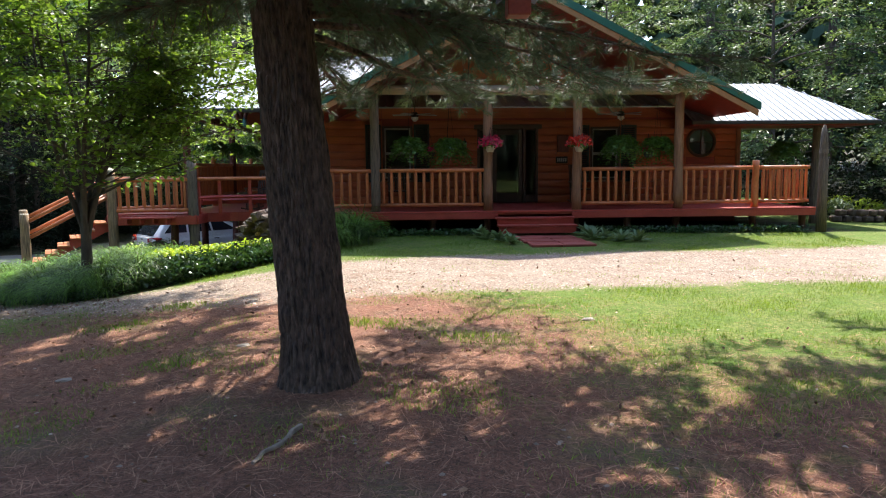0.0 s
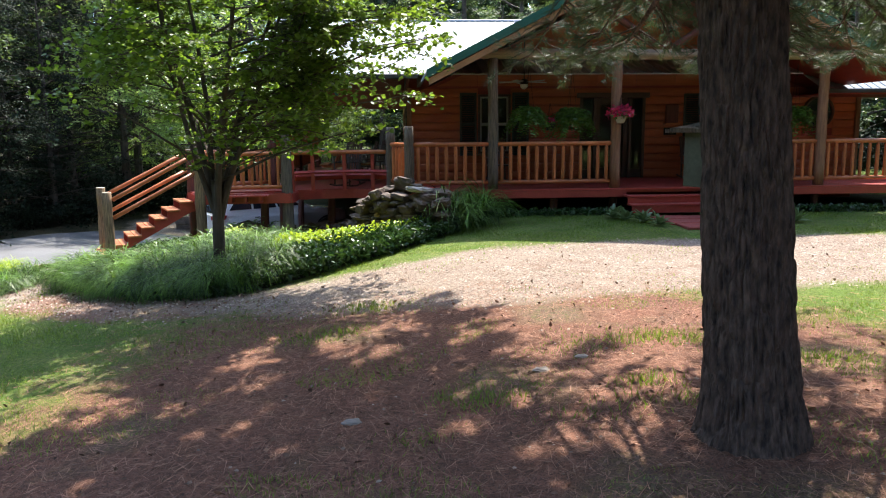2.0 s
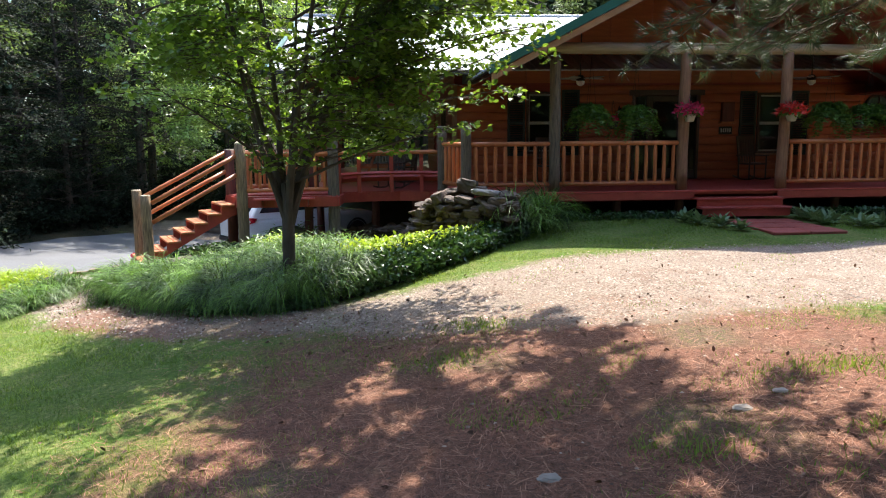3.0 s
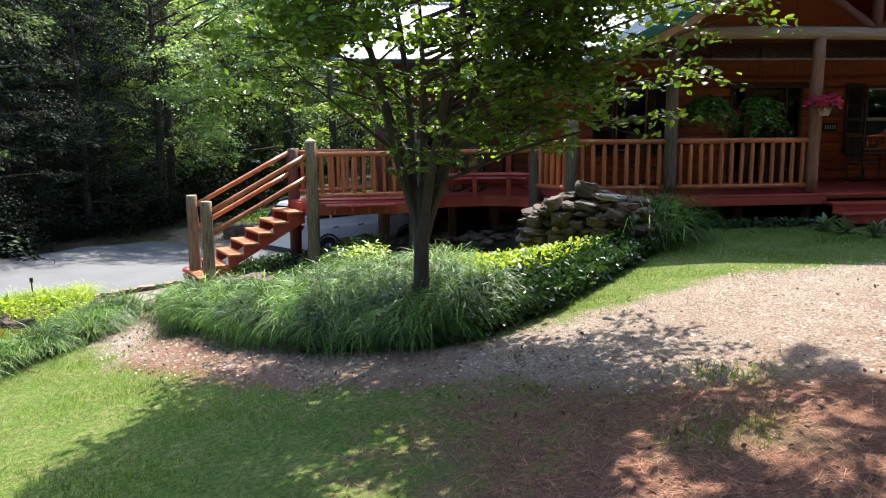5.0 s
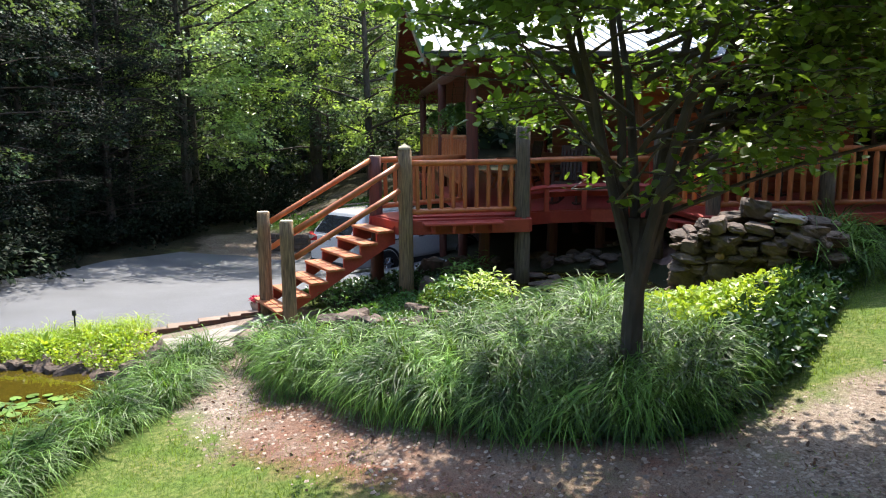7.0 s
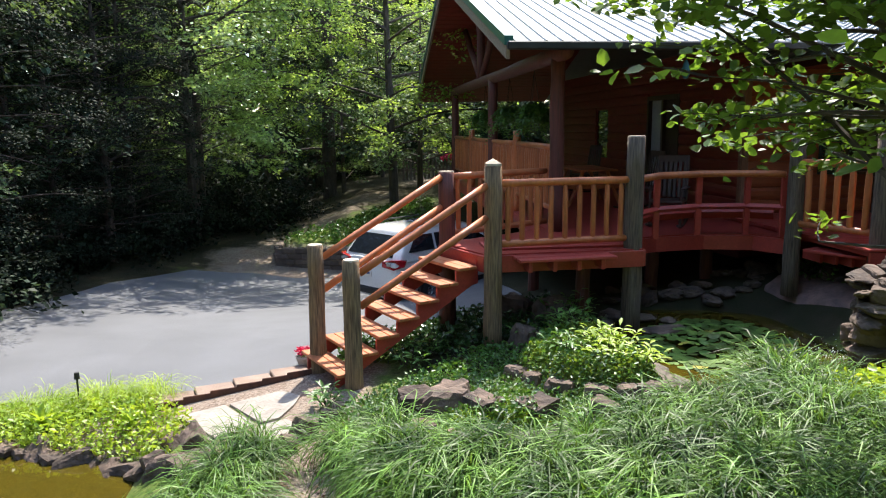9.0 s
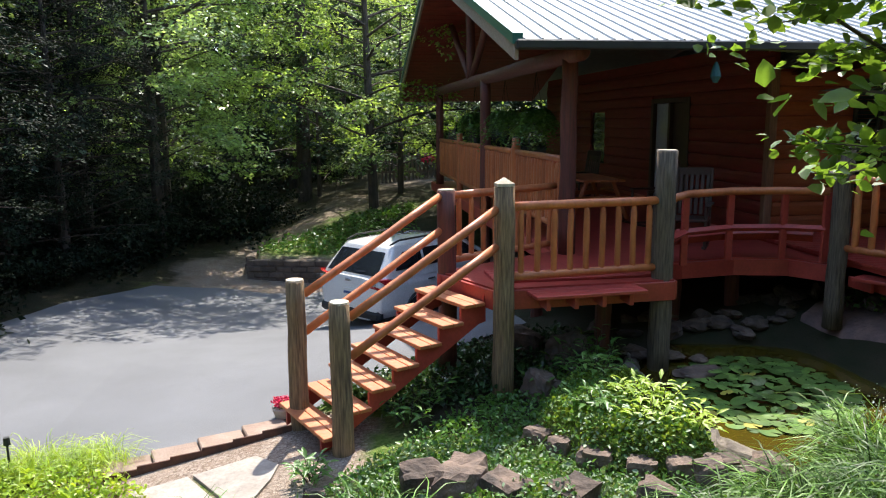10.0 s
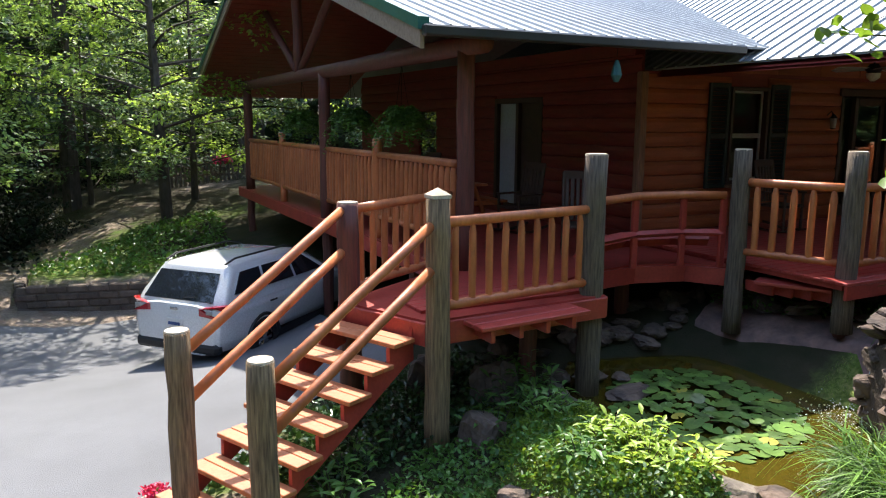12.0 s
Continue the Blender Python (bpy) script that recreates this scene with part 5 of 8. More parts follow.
def wood_tree(name, label, seed, height, radius, low, leaf, size, n_limbs, clumps, per, conifer=False):
    """A woodland tree: tapered trunk, limbs and a ragged crown of drooping leaf sprays with gaps between."""
    rng = random.Random(seed)
    nr = np.random.default_rng(seed)
    tree = thing(name, label, "tree", (0, -200 - seed * 10, 0), "woodland trees")
    lean = (rng.uniform(-0.03, 0.03), rng.uniform(-0.03, 0.03))
    zs = [height * k / 16 for k in range(17)]
    m = Mesh().tube([(lean[0] * z, lean[1] * z, z - 0.2) for z in zs], [0.02 + height * 0.014 * (1 - z / height) for z in zs], 9, False, 0.06, rng)
    where, axes = [], []
    for k in range(n_limbs):
        z = low + (height * 0.95 - low) * (k + rng.random()) / n_limbs
        t = (z - low) / (height - low)
        reach = radius * ((1 - t) ** 0.75 if conifer else math.sqrt(max(0.05, 1 - (2 * t - 0.72) ** 2 / 1.7))) * rng.uniform(0.6, 1.2)
        a = k * 2.4 + rng.uniform(-0.5, 0.5)
        p, r = limb((lean[0] * z, lean[1] * z, z), (math.cos(a), math.sin(a), 0.05 if conifer else 0.4), reach, 0.012 + 0.008 * reach, rng, 0.25, 6, 0.5)
        m.tube(p, r, 5, False)
        for c in range(clumps):
            i = rng.choice((2, 3, 4, 4, 5, 5, 6, 6))
            b = a + rng.gauss(0, 0.7)
            ln = (0.35 + 0.17 * reach) * rng.uniform(0.7, 1.3)
            d = np.array((math.cos(b), math.sin(b), rng.uniform(-0.75, 0.1)))
            d /= np.linalg.norm(d)
            side = np.array((-math.sin(b), math.cos(b), rng.uniform(-0.25, 0.25)))
            up = np.cross(d, side)
            u = nr.random(per) ** 0.8
            w = nr.normal(size=per) * (0.34 - 0.24 * u) * ln
            start = np.array(p[i]) + nr.normal(size=3) * 0.12 * ln
            where.append(start + d * (u * ln)[:, None] + side * w[:, None] + up * (nr.normal(size=per) * 0.055 * ln - 0.12 * ln * u * u)[:, None])
            n = up + nr.normal(size=(per, 3)) * 0.42
            n /= np.linalg.norm(n, axis=1, keepdims=True)
            y = d * 0.8 + side * np.sign(w)[:, None] * 0.6 + nr.normal(size=(per, 3)) * 0.35
            y -= n * (y * n).sum(1, keepdims=True)
            y /= np.linalg.norm(y, axis=1, keepdims=True)
            axes.append(np.stack([np.cross(y, n), y, n], 1))
    part("trunk", m, TREE_BARK, tree)
    where, axes = np.concatenate(where), np.concatenate(axes)
    part("crown", cloud("crown", QUAD_V, QUAD_F, where, axes, nr.uniform(0.65, 1.25, len(where)) * size), leaf, tree)
    return tree


def wood_shrub(seed, leaf, size):
    rng = random.Random(seed)
    ob = thing("shrub", "dense leafy shrub with shade-dark leaves at the edge of the wood", "shrub", (0, -200 - seed * 10, 0), "woodland shrubs")
    m, spots = Mesh(), []
    for k in range(12):
        a = k * 2.4
        p, r = limb((0, 0, 0), (math.cos(a), math.sin(a), rng.uniform(0.5, 2)), rng.uniform(0.9, 1.9), 0.02, rng, 0.3, 5, 0.5)
        m.tube(p, r, 4, False)
        for q in p[1:]:
            spots += [tuple(q + Vector((rng.gauss(0, 0.2), rng.gauss(0, 0.2), rng.gauss(0, 0.15)))) for _ in range(2)]
    part("stalk", m, TREE_BARK, ob)
    where, axes, s = leaves_at(spots, 22, 0.2, size, seed, 0.9, 0.6)
    part("foliage", cloud("foliage", QUAD_V, QUAD_F, where, axes, s), leaf, ob)
    return ob


KINDS = [wood_tree("woodland_tree", "tall broadleaf tree with light green sprays at the wood's edge", 1, 13, 3.8, 1.8, WOOD_LEAF, 0.135, 40, 7, 46),
         wood_tree("woodland_tree", "spreading broadleaf tree with low boughs at the wood's edge", 2, 9.5, 3.9, 0.7, WOOD_LEAF, 0.15, 34, 6, 46),
         wood_tree("woodland_tree", "tall dark conifer standing in the wood", 3, 17, 3.3, 1.5, DARK_LEAF, 0.2, 50, 6, 30, True),
         wood_tree("woodland_tree", "slender understorey tree with airy green foliage", 4, 6.5, 2.6, 0.5, WOOD_LEAF, 0.13, 26, 6, 40)]
KINDS.append(wood_tree("woodland_tree", "large tree with sun-lightened green leaves standing beyond the drive", 7, 10.5, 4.2, 1.6, SUNLIT_LEAF, 0.12, 40, 8, 52))
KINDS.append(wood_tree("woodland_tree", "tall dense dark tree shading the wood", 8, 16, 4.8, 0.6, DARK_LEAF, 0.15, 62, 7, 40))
KINDS.append(wood_tree("woodland_tree", "broad tree with sun-brightened arching leaf sprays over the drive", 9, 11.5, 4.4, 2.0, SPRAY_LEAF, 0.12, 44, 8, 60))
KINDS.append(wood_tree("woodland_tree", "dense evergreen with shade-dark leaves hanging low over the drive's far edge", 10, 14, 4.0, 0.3, SHADE_LEAF, 0.09, 70, 7, 64))
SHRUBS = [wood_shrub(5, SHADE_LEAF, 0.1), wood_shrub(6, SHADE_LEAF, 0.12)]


def wood():
    rng = random.Random(21)
    spots = []
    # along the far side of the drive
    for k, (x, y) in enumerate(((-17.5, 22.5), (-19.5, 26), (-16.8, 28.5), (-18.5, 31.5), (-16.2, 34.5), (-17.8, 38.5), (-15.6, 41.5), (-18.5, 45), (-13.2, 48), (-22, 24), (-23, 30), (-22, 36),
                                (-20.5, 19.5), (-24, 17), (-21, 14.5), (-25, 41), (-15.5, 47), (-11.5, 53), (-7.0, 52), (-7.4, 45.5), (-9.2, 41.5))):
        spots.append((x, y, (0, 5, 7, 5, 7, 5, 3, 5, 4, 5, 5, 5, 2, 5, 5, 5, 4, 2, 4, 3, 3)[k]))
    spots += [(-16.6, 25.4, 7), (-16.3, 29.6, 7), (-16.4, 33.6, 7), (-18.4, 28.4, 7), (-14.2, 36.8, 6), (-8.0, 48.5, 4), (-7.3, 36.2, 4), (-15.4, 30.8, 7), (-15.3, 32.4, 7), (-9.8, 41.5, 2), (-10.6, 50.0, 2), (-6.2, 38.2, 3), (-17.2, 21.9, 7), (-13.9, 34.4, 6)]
    for x, y, k in ((-3, 46, 0), (1.5, 42, 2), (5, 45, 0), (9, 41, 2), (13, 43, 0), (17, 39, 2), (16.5, 31, 1), (19.5, 26, 0), (17.5, 22.5, 3), (21.5, 20, 1), (20, 33, 2), (23, 28, 2), (25, 17, 0), (15.8, 36, 0),
                    (-1, 51, 2), (5, 52, 2), (11, 50, 2), (22, 14, 2), (26, 23, 2), (20.5, 9, 0), (24, 4, 1), (3, 39.5, 1), (11.5, 38.5, 1)):
        spots.append((x, y, k))
    # Unseen trees behind the camera, added to close in the light.
    for x, y, k in ((-14, -12, 0), (-6, -15, 2), (3, -14, 0), (11, -11, 2), (19, -5, 0), (-20, -4, 2), (-24, 6, 0)):
        spots.append((x, y, k))
    for x, y, k in spots:
        s = rng.uniform(0.88, 1.2) * (0.6 if k == 7 else 1.0)
        copy_thing(KINDS[k], pose(x, y, h(x, y) - 0.05, 0, 0, rng.uniform(0, 360)) @ Matrix.Diagonal((s, s, s * rng.uniform(0.9, 1.1), 1)))
    # Shade-dark shrubs fill what is only deep shade along the wood's edge.
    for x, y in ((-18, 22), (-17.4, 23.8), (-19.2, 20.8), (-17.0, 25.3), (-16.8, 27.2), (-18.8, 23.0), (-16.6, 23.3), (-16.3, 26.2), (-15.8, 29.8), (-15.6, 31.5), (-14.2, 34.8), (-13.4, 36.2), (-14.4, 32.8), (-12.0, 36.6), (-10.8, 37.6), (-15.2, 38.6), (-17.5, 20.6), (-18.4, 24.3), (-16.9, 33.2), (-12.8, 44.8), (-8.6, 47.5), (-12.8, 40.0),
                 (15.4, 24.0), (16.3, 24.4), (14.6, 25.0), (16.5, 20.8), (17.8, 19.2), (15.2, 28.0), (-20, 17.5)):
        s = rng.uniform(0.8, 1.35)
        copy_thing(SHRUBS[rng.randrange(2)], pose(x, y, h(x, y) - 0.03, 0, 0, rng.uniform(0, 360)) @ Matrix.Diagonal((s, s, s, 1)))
    r = np.random.default_rng(77)
    n = 80000
    a = r.uniform(0, 2 * math.pi, n)
    d = r.uniform(40, 62, n)
    x, y = -2 + np.cos(a) * d, 16 + np.sin(a) * d
    top = 17 + 3 * np.sin(a * 7) + 2 * np.sin(a * 17 + 1)
    z = H(x, y) + top * r.random(n) ** 0.8
    solid("far_woods", cloud("far_woods", QUAD_V, QUAD_F, np.stack([x, y, z], 1), spin(n, r, 0.8), r.uniform(1.0, 1.9, n)), DARK_LEAF, "dark massed foliage of the woods all round", "woods", kind="stuff")
    for t in KINDS + SHRUBS:
        for o in (*t.children_recursive, t):
            bpy.data.objects.remove(o)


wood()


# ---- pond, beds and ground cover ----
def rock_data(seed, sub=2, rough=0.35, flat=0.7):
    bm = bmesh.new()
    bmesh.ops.create_icosphere(bm, subdivisions=sub, radius=1)
    o = Vector((seed * 7.3, seed * 1.7, 0))
    for q in bm.verts:
        d = q.co.normalized()
        e = noise.noise(d * 1.3 + o) * rough + noise.noise(d * 3.1 + o) * rough * 0.45 + (noise.voronoi(d * 2.2 + o)[0][0] - 0.35) * rough * 0.9
        q.co = d * (1 + e)
        q.co.x = math.copysign(abs(q.co.x) ** 0.85, q.co.x)
        q.co.y = math.copysign(abs(q.co.y) ** 0.85, q.co.y)
        q.co.z *= flat
    me = bpy.data.meshes.new("rock")
    bm.to_mesh(me)
    bm.free()
    me.materials.append(ROCK)
    return me


ROCKS = [rock_data(s, 3, 0.38, 0.62) for s in range(6)]


def block_data(seed):
    """A rough split stone with flat, broken faces."""
    bm = bmesh.new()
    bmesh.ops.create_cube(bm, size=2)
    bmesh.ops.subdivide_edges(bm, edges=bm.edges[:], cuts=4, use_grid_fill=True)
    o = Vector((seed * 5.7, seed * 2.3, 1.1))
    for q in bm.verts:
        c = q.co.copy()
        round_off = (abs(c.x) ** 6 + abs(c.y) ** 6 + abs(c.z) ** 6 - 1) * 0.075
        q.co = c * (1 - round_off + 0.16 * noise.noise(c * 0.9 + o) + 0.11 * noise.noise(c * 2.4 + o) - 0.1 * noise.voronoi(c * 1.4 + o)[0][0])
    me = bpy.data.meshes.new("rock")
    bm.to_mesh(me)
    bm.free()
    me.materials.append(ROCK)
    return me


BLOCKS = [block_data(s) for s in range(6)]


def rock(x, y, z, s, turn, parent=None, label="rough brown field rock at the pond edge", k=0, split=False):
    ob = new("rock", (BLOCKS if split else ROCKS)[k % 6])
    ob.location, ob.scale, ob.rotation_euler = (x, y, z), s, (turn * 0.11, turn * 0.07, turn)
    if parent:
        ob.parent = parent
        return ob
    return tagged(ob, label, "rock", "pond rocks")


WATER_Z = -0.66
POND = [(-5.28, 18.9), (-5.3, 18.23), (-5.25, 17.4), (-5.06, 16.73), (-4.5, 16.4), (-3.6, 16.5), (-2.9, 17.2), (-1.95, 18.45), (-2.35, 19.0), (-2.45, 20.1), (-2.9, 20.8), (-4.3, 20.4), (-5.1, 19.6)]
pond = Mesh()
pond.quad(*[(x, y, WATER_Z) for x, y in POND])
solid("water", pond, WATER, "murky olive-brown garden pond water", "pond", kind="structure")
rng = random.Random(8)
rim_line = [(-5.0, 19.65), (-5.2, 19.3), (-5.3, 18.75), (-5.32, 18.2), (-5.28, 17.6), (-5.2, 17.1), (-5.03, 16.68), (-4.7, 16.4)]
rim = Mesh()
rim_pts = []
for (x0, y0), (x1, y1) in zip(rim_line, rim_line[1:]):
    for k in range(5):
        rim_pts.append(Vector((x0 + (x1 - x0) * k / 5, y0 + (y1 - y0) * k / 5, -0.67)))
rows = []
for p in rim_pts:
    out = (p - Vector((-3.9, 18.4, p.z))).normalized()
    row = []
    for d, z in ((-0.06, -0.12), (-0.055, 0.05), (0.0, 0.085), (0.10, 0.075), (0.15, 0.03), (0.17, -0.2)):
        q = p + out * d + Vector((0, 0, z))
        q += Vector((noise.noise(q * 4), noise.noise(q * 4 + Vector((9, 0, 0))), noise.noise(q * 5 + Vector((0, 5, 0))))) * 0.085
        row.append(len(rim.v))
        rim.v.append(tuple(q))
    rows.append(row)
for a, b in zip(rows, rows[1:]):
    for j in range(5):
        rim.f.append((a[j], b[j], b[j + 1], a[j + 1]))
solid("pond_rim", rim, mat("worn_rim", (0.23, 0.19, 0.15), (0.12, 0.098, 0.08), 0.9, 7, bump=0.8, fine=26), "worn grey-brown stone rim of the pond", "rim", kind="structure")
for k, (x, y, z, s) in enumerate(((-4.62, 19.6, -0.6, (0.2, 0.13, 0.06)), (-4.5, 19.08, -0.64, (0.3, 0.17, 0.045)), (-4.3, 19.45, -0.62, (0.13, 0.1, 0.05)), (-5.0, 19.75, -0.6, (0.22, 0.16, 0.1)), (-5.12, 16.62, -0.56, (0.22, 0.16, 0.12)), (-5.45, 16.75, -0.6, (0.2, 0.15, 0.1)), (-4.75, 16.4, -0.55, (0.18, 0.14, 0.1)))):
    rock(x, y, z, s, 0.3 * k, None, "flat dark stone lying at the pond edge", k)
for k in range(34):
    t = rng.random()
    x, y = -5.0 + 4.3 * t + rng.uniform(-0.2, 0.2), 20.75 - 1.0 * t + rng.uniform(-0.25, 0.9)
    s = rng.uniform(0.07, 0.17)
    if -2.6 < x < -1.9 and y < 20.3:
        y += 0.7
    rock(x, y, max(h(x, y), -0.64) + s * 0.15, (s * 1.4, s, s * 0.75), rng.uniform(0, 6), None, "dark rough rock in the shade under the deck", k)
bank = Mesh()
base = [(-2.75, 17.4), (-2.1, 18.1), (-2.25, 18.8), (-2.4, 19.4), (-2.5, 20.1)]
grid = []
for k in range(25):
    t = k / 24 * 4
    i = min(int(t), 3)
    p = Vector((*base[i], 0)).lerp(Vector((*base[i + 1], 0)), t - i)
    out = Vector((1.0, 0.35, 0)).normalized()
    top = 0.46 - 0.26 * k / 24
    row = []
    for j in range(8):
        q = p + out * (0.95 * j / 7 - 0.12)
        row.append(len(bank.v))
        bank.v.append((q.x, q.y, max(h(q.x, q.y) + 0.03 if j else -2.0, -0.86 + (top + 0.16) * (j / 7) ** 0.6 if j else -0.9) + 0.09 * abs(noise.noise(q * 2.2)) + 0.05 * noise.noise(q * 6)))
    grid.append(row)
for a, b in zip(grid, grid[1:]):
    for j in range(7):
        bank.f.append((a[j], b[j], b[j + 1], a[j + 1]))
solid("pond_bank", bank, PINKROCK, "sloping pinkish concrete bank of the pond", "bank", smooth=True, kind="structure")

for k, (x, y) in enumerate(((-1.35, 18.5), (-1.2, 18.9), (-1.55, 19.2), (-1.05, 19.3), (-1.75, 19.55), (-1.4, 19.7), (-0.8, 18.9), (-1.0, 19.8), (-1.7, 20.1), (-0.7, 19.5), (-2.0, 20.5), (-1.3, 20.3), (-1.15, 18.3))):
    s = 0.1 + 0.07 * ((k * 7) % 5) / 4
    rock(x, y, h(x, y) + 0.1, (s * 1.4, s, s * 0.8), k * 1.3, None, "dark rough rock heaped above the pond bank", k)
# cascade
cascade = thing("rock_cascade", "piled brown rocks with a trickling waterfall beside the pond", "waterfall")


def ridge(t):
    """Place on the cascade's line and its height there."""
    return -3.12 + 1.75 * t, 17.2 - 0.9 * t, 0.36 + 0.27 * math.sin(min(1, t * 1.6) * math.pi / 2) - 0.45 * max(0, t - 0.82)


core = Mesh()
rows = []
for k in range(29):
    x, y, top = ridge(k / 28)
    row = []
    for j in range(25):
        a = math.pi * j / 24
        q = Vector((x - 0.24 * math.cos(a) * 0.48, y - 0.24 * math.cos(a) * 0.88, -0.7 + (top + 0.5) * math.sin(a) ** 0.3))
        e = noise.voronoi(q * 3.4)[0]
        q += Vector((-0.48 * math.cos(a), -0.88 * math.cos(a), 0.5 * math.sin(a))) * (0.16 * min(0.7, e[1] - e[0]) + 0.08 * noise.noise(q * 6) - 0.03)
        row.append(len(core.v))
        core.v.append(tuple(q))
    rows.append(row)
for a, b in zip(rows, rows[1:]):
    for j in range(24):
        core.f.append((a[j], b[j], b[j + 1], a[j + 1]))
core.f.append(tuple(rows[0]))
core.f.append(tuple(reversed(rows[-1])))
part("rock_core", core, ROCK, cascade)
k = 0
for face in (-1, 1):
    for course in range(9):
        z = -0.6 + 0.145 * course
        t = rng.uniform(-0.05, 0.02)
        while t < 1.0:
            ln = rng.uniform(0.12, 0.42)
            x, y, top = ridge(min(1.0, max(0.0, t + ln / 4)))
            if z < top + 0.03:
                d = face * (0.27 - 0.012 * course + rng.uniform(-0.05, 0.05))
                ob = rock(x + d * 0.46, y + d * 0.88, z + rng.uniform(-0.05, 0.05), (ln * 0.56, rng.uniform(0.1, 0.22), rng.uniform(0.05, 0.115)), 0, cascade, k=k, split=rng.random() < 0.6)
                ob.rotation_euler = (rng.uniform(-0.3, 0.3), rng.uniform(-0.28, 0.28), -0.48 + rng.uniform(-0.6, 0.6))
                k += 1
            t += ln / 1.93 + 0.005
for t, lift, sx, sz in ((0.06, 0.02, 0.24, 0.05), (0.22, 0.03, 0.2, 0.09), (0.36, 0.1, 0.2, 0.13), (0.5, 0.17, 0.19, 0.14), (0.6, 0.08, 0.2, 0.12), (0.92, 0.0, 0.18, 0.1)):
    x, y, top = ridge(t)
    ob = rock(x + 0.08, y + 0.12, top + lift, (sx, 0.17, sz), 0, cascade, k=k, split=k % 2 == 0)
    ob.rotation_euler = (rng.uniform(-0.35, 0.35), rng.uniform(-0.35, 0.35), rng.uniform(-0.6, 0.2))
    k += 1
cap = rock(-1.86, 16.5, 0.69, (0.27, 0.2, 0.055), 0.9, cascade, k=2)
cap.name, cap.data = "cap_stone", BLOCKS[2].copy()
cap.data.materials[0] = FLAG
tagged(cap, "pale flat cap stone")
part("round_stone", Mesh().tube([(-2.72, 16.72, 0.17), (-2.74, 16.66, 0.17), (-2.755, 16.62, 0.17), (-2.765, 16.6, 0.17)], [0.05, 0.065, 0.05, 0.01], 12), mat("orange_stone", (0.42, 0.24, 0.11), None, 0.7, 9), cascade, "small round orange stone")
fall = Mesh()
for k in range(7):
    x0, y0 = -2.98 + rng.uniform(-0.05, 0.05), 17.34 + rng.uniform(-0.07, 0.07)
    p = [Vector((x0 + 0.14, y0 - 0.1, 0.12)), Vector((x0 + 0.03, y0, 0.06))]
    for i in range(1, 9):
        p.append(Vector((x0 - 0.04 * math.sqrt(i / 8) + rng.uniform(-0.012, 0.012), y0 + 0.03 * i / 8 + rng.uniform(-0.012, 0.012), 0.06 + (WATER_Z - 0.06) * i / 8)))
    lo, hi = rng.choice(((0, 9), (0, 5), (3, 9), (1, 7)))
    fall.tube(p[lo:hi + 1], [rng.uniform(0.0025, 0.007) for _ in p[lo:hi + 1]], 5, False)
FOAM = mat("falling_water", (0.75, 0.78, 0.8), (0.6, 0.64, 0.66), 0.12, 9, bump=0.2)
part("falling_water", fall, FOAM, cascade, "thin white strands of falling water")
nr = np.random.default_rng(2)
dr = np.stack([-3.05 + nr.normal(size=420) * 0.2, 17.5 + nr.normal(size=420) * 0.2, np.full(420, WATER_Z + 0.008) + np.abs(nr.normal(size=420)) * 0.05], 1)
dr[:90, 0] -= np.abs(nr.normal(size=90)) * 0.35
dr[:90, 2] += np.abs(nr.normal(size=90)) * 0.12
tagged(part("splash", cloud("splash", [(1, 0, -0.5), (-0.5, 0.87, -0.5), (-0.5, -0.87, -0.5), (0, 0, 0.9)], [(0, 1, 3), (1, 2, 3), (2, 0, 3)], dr, spin(420, nr), nr.uniform(0.003, 0.012, 420)), FOAM, cascade), "white splash on the water", kind="stuff")


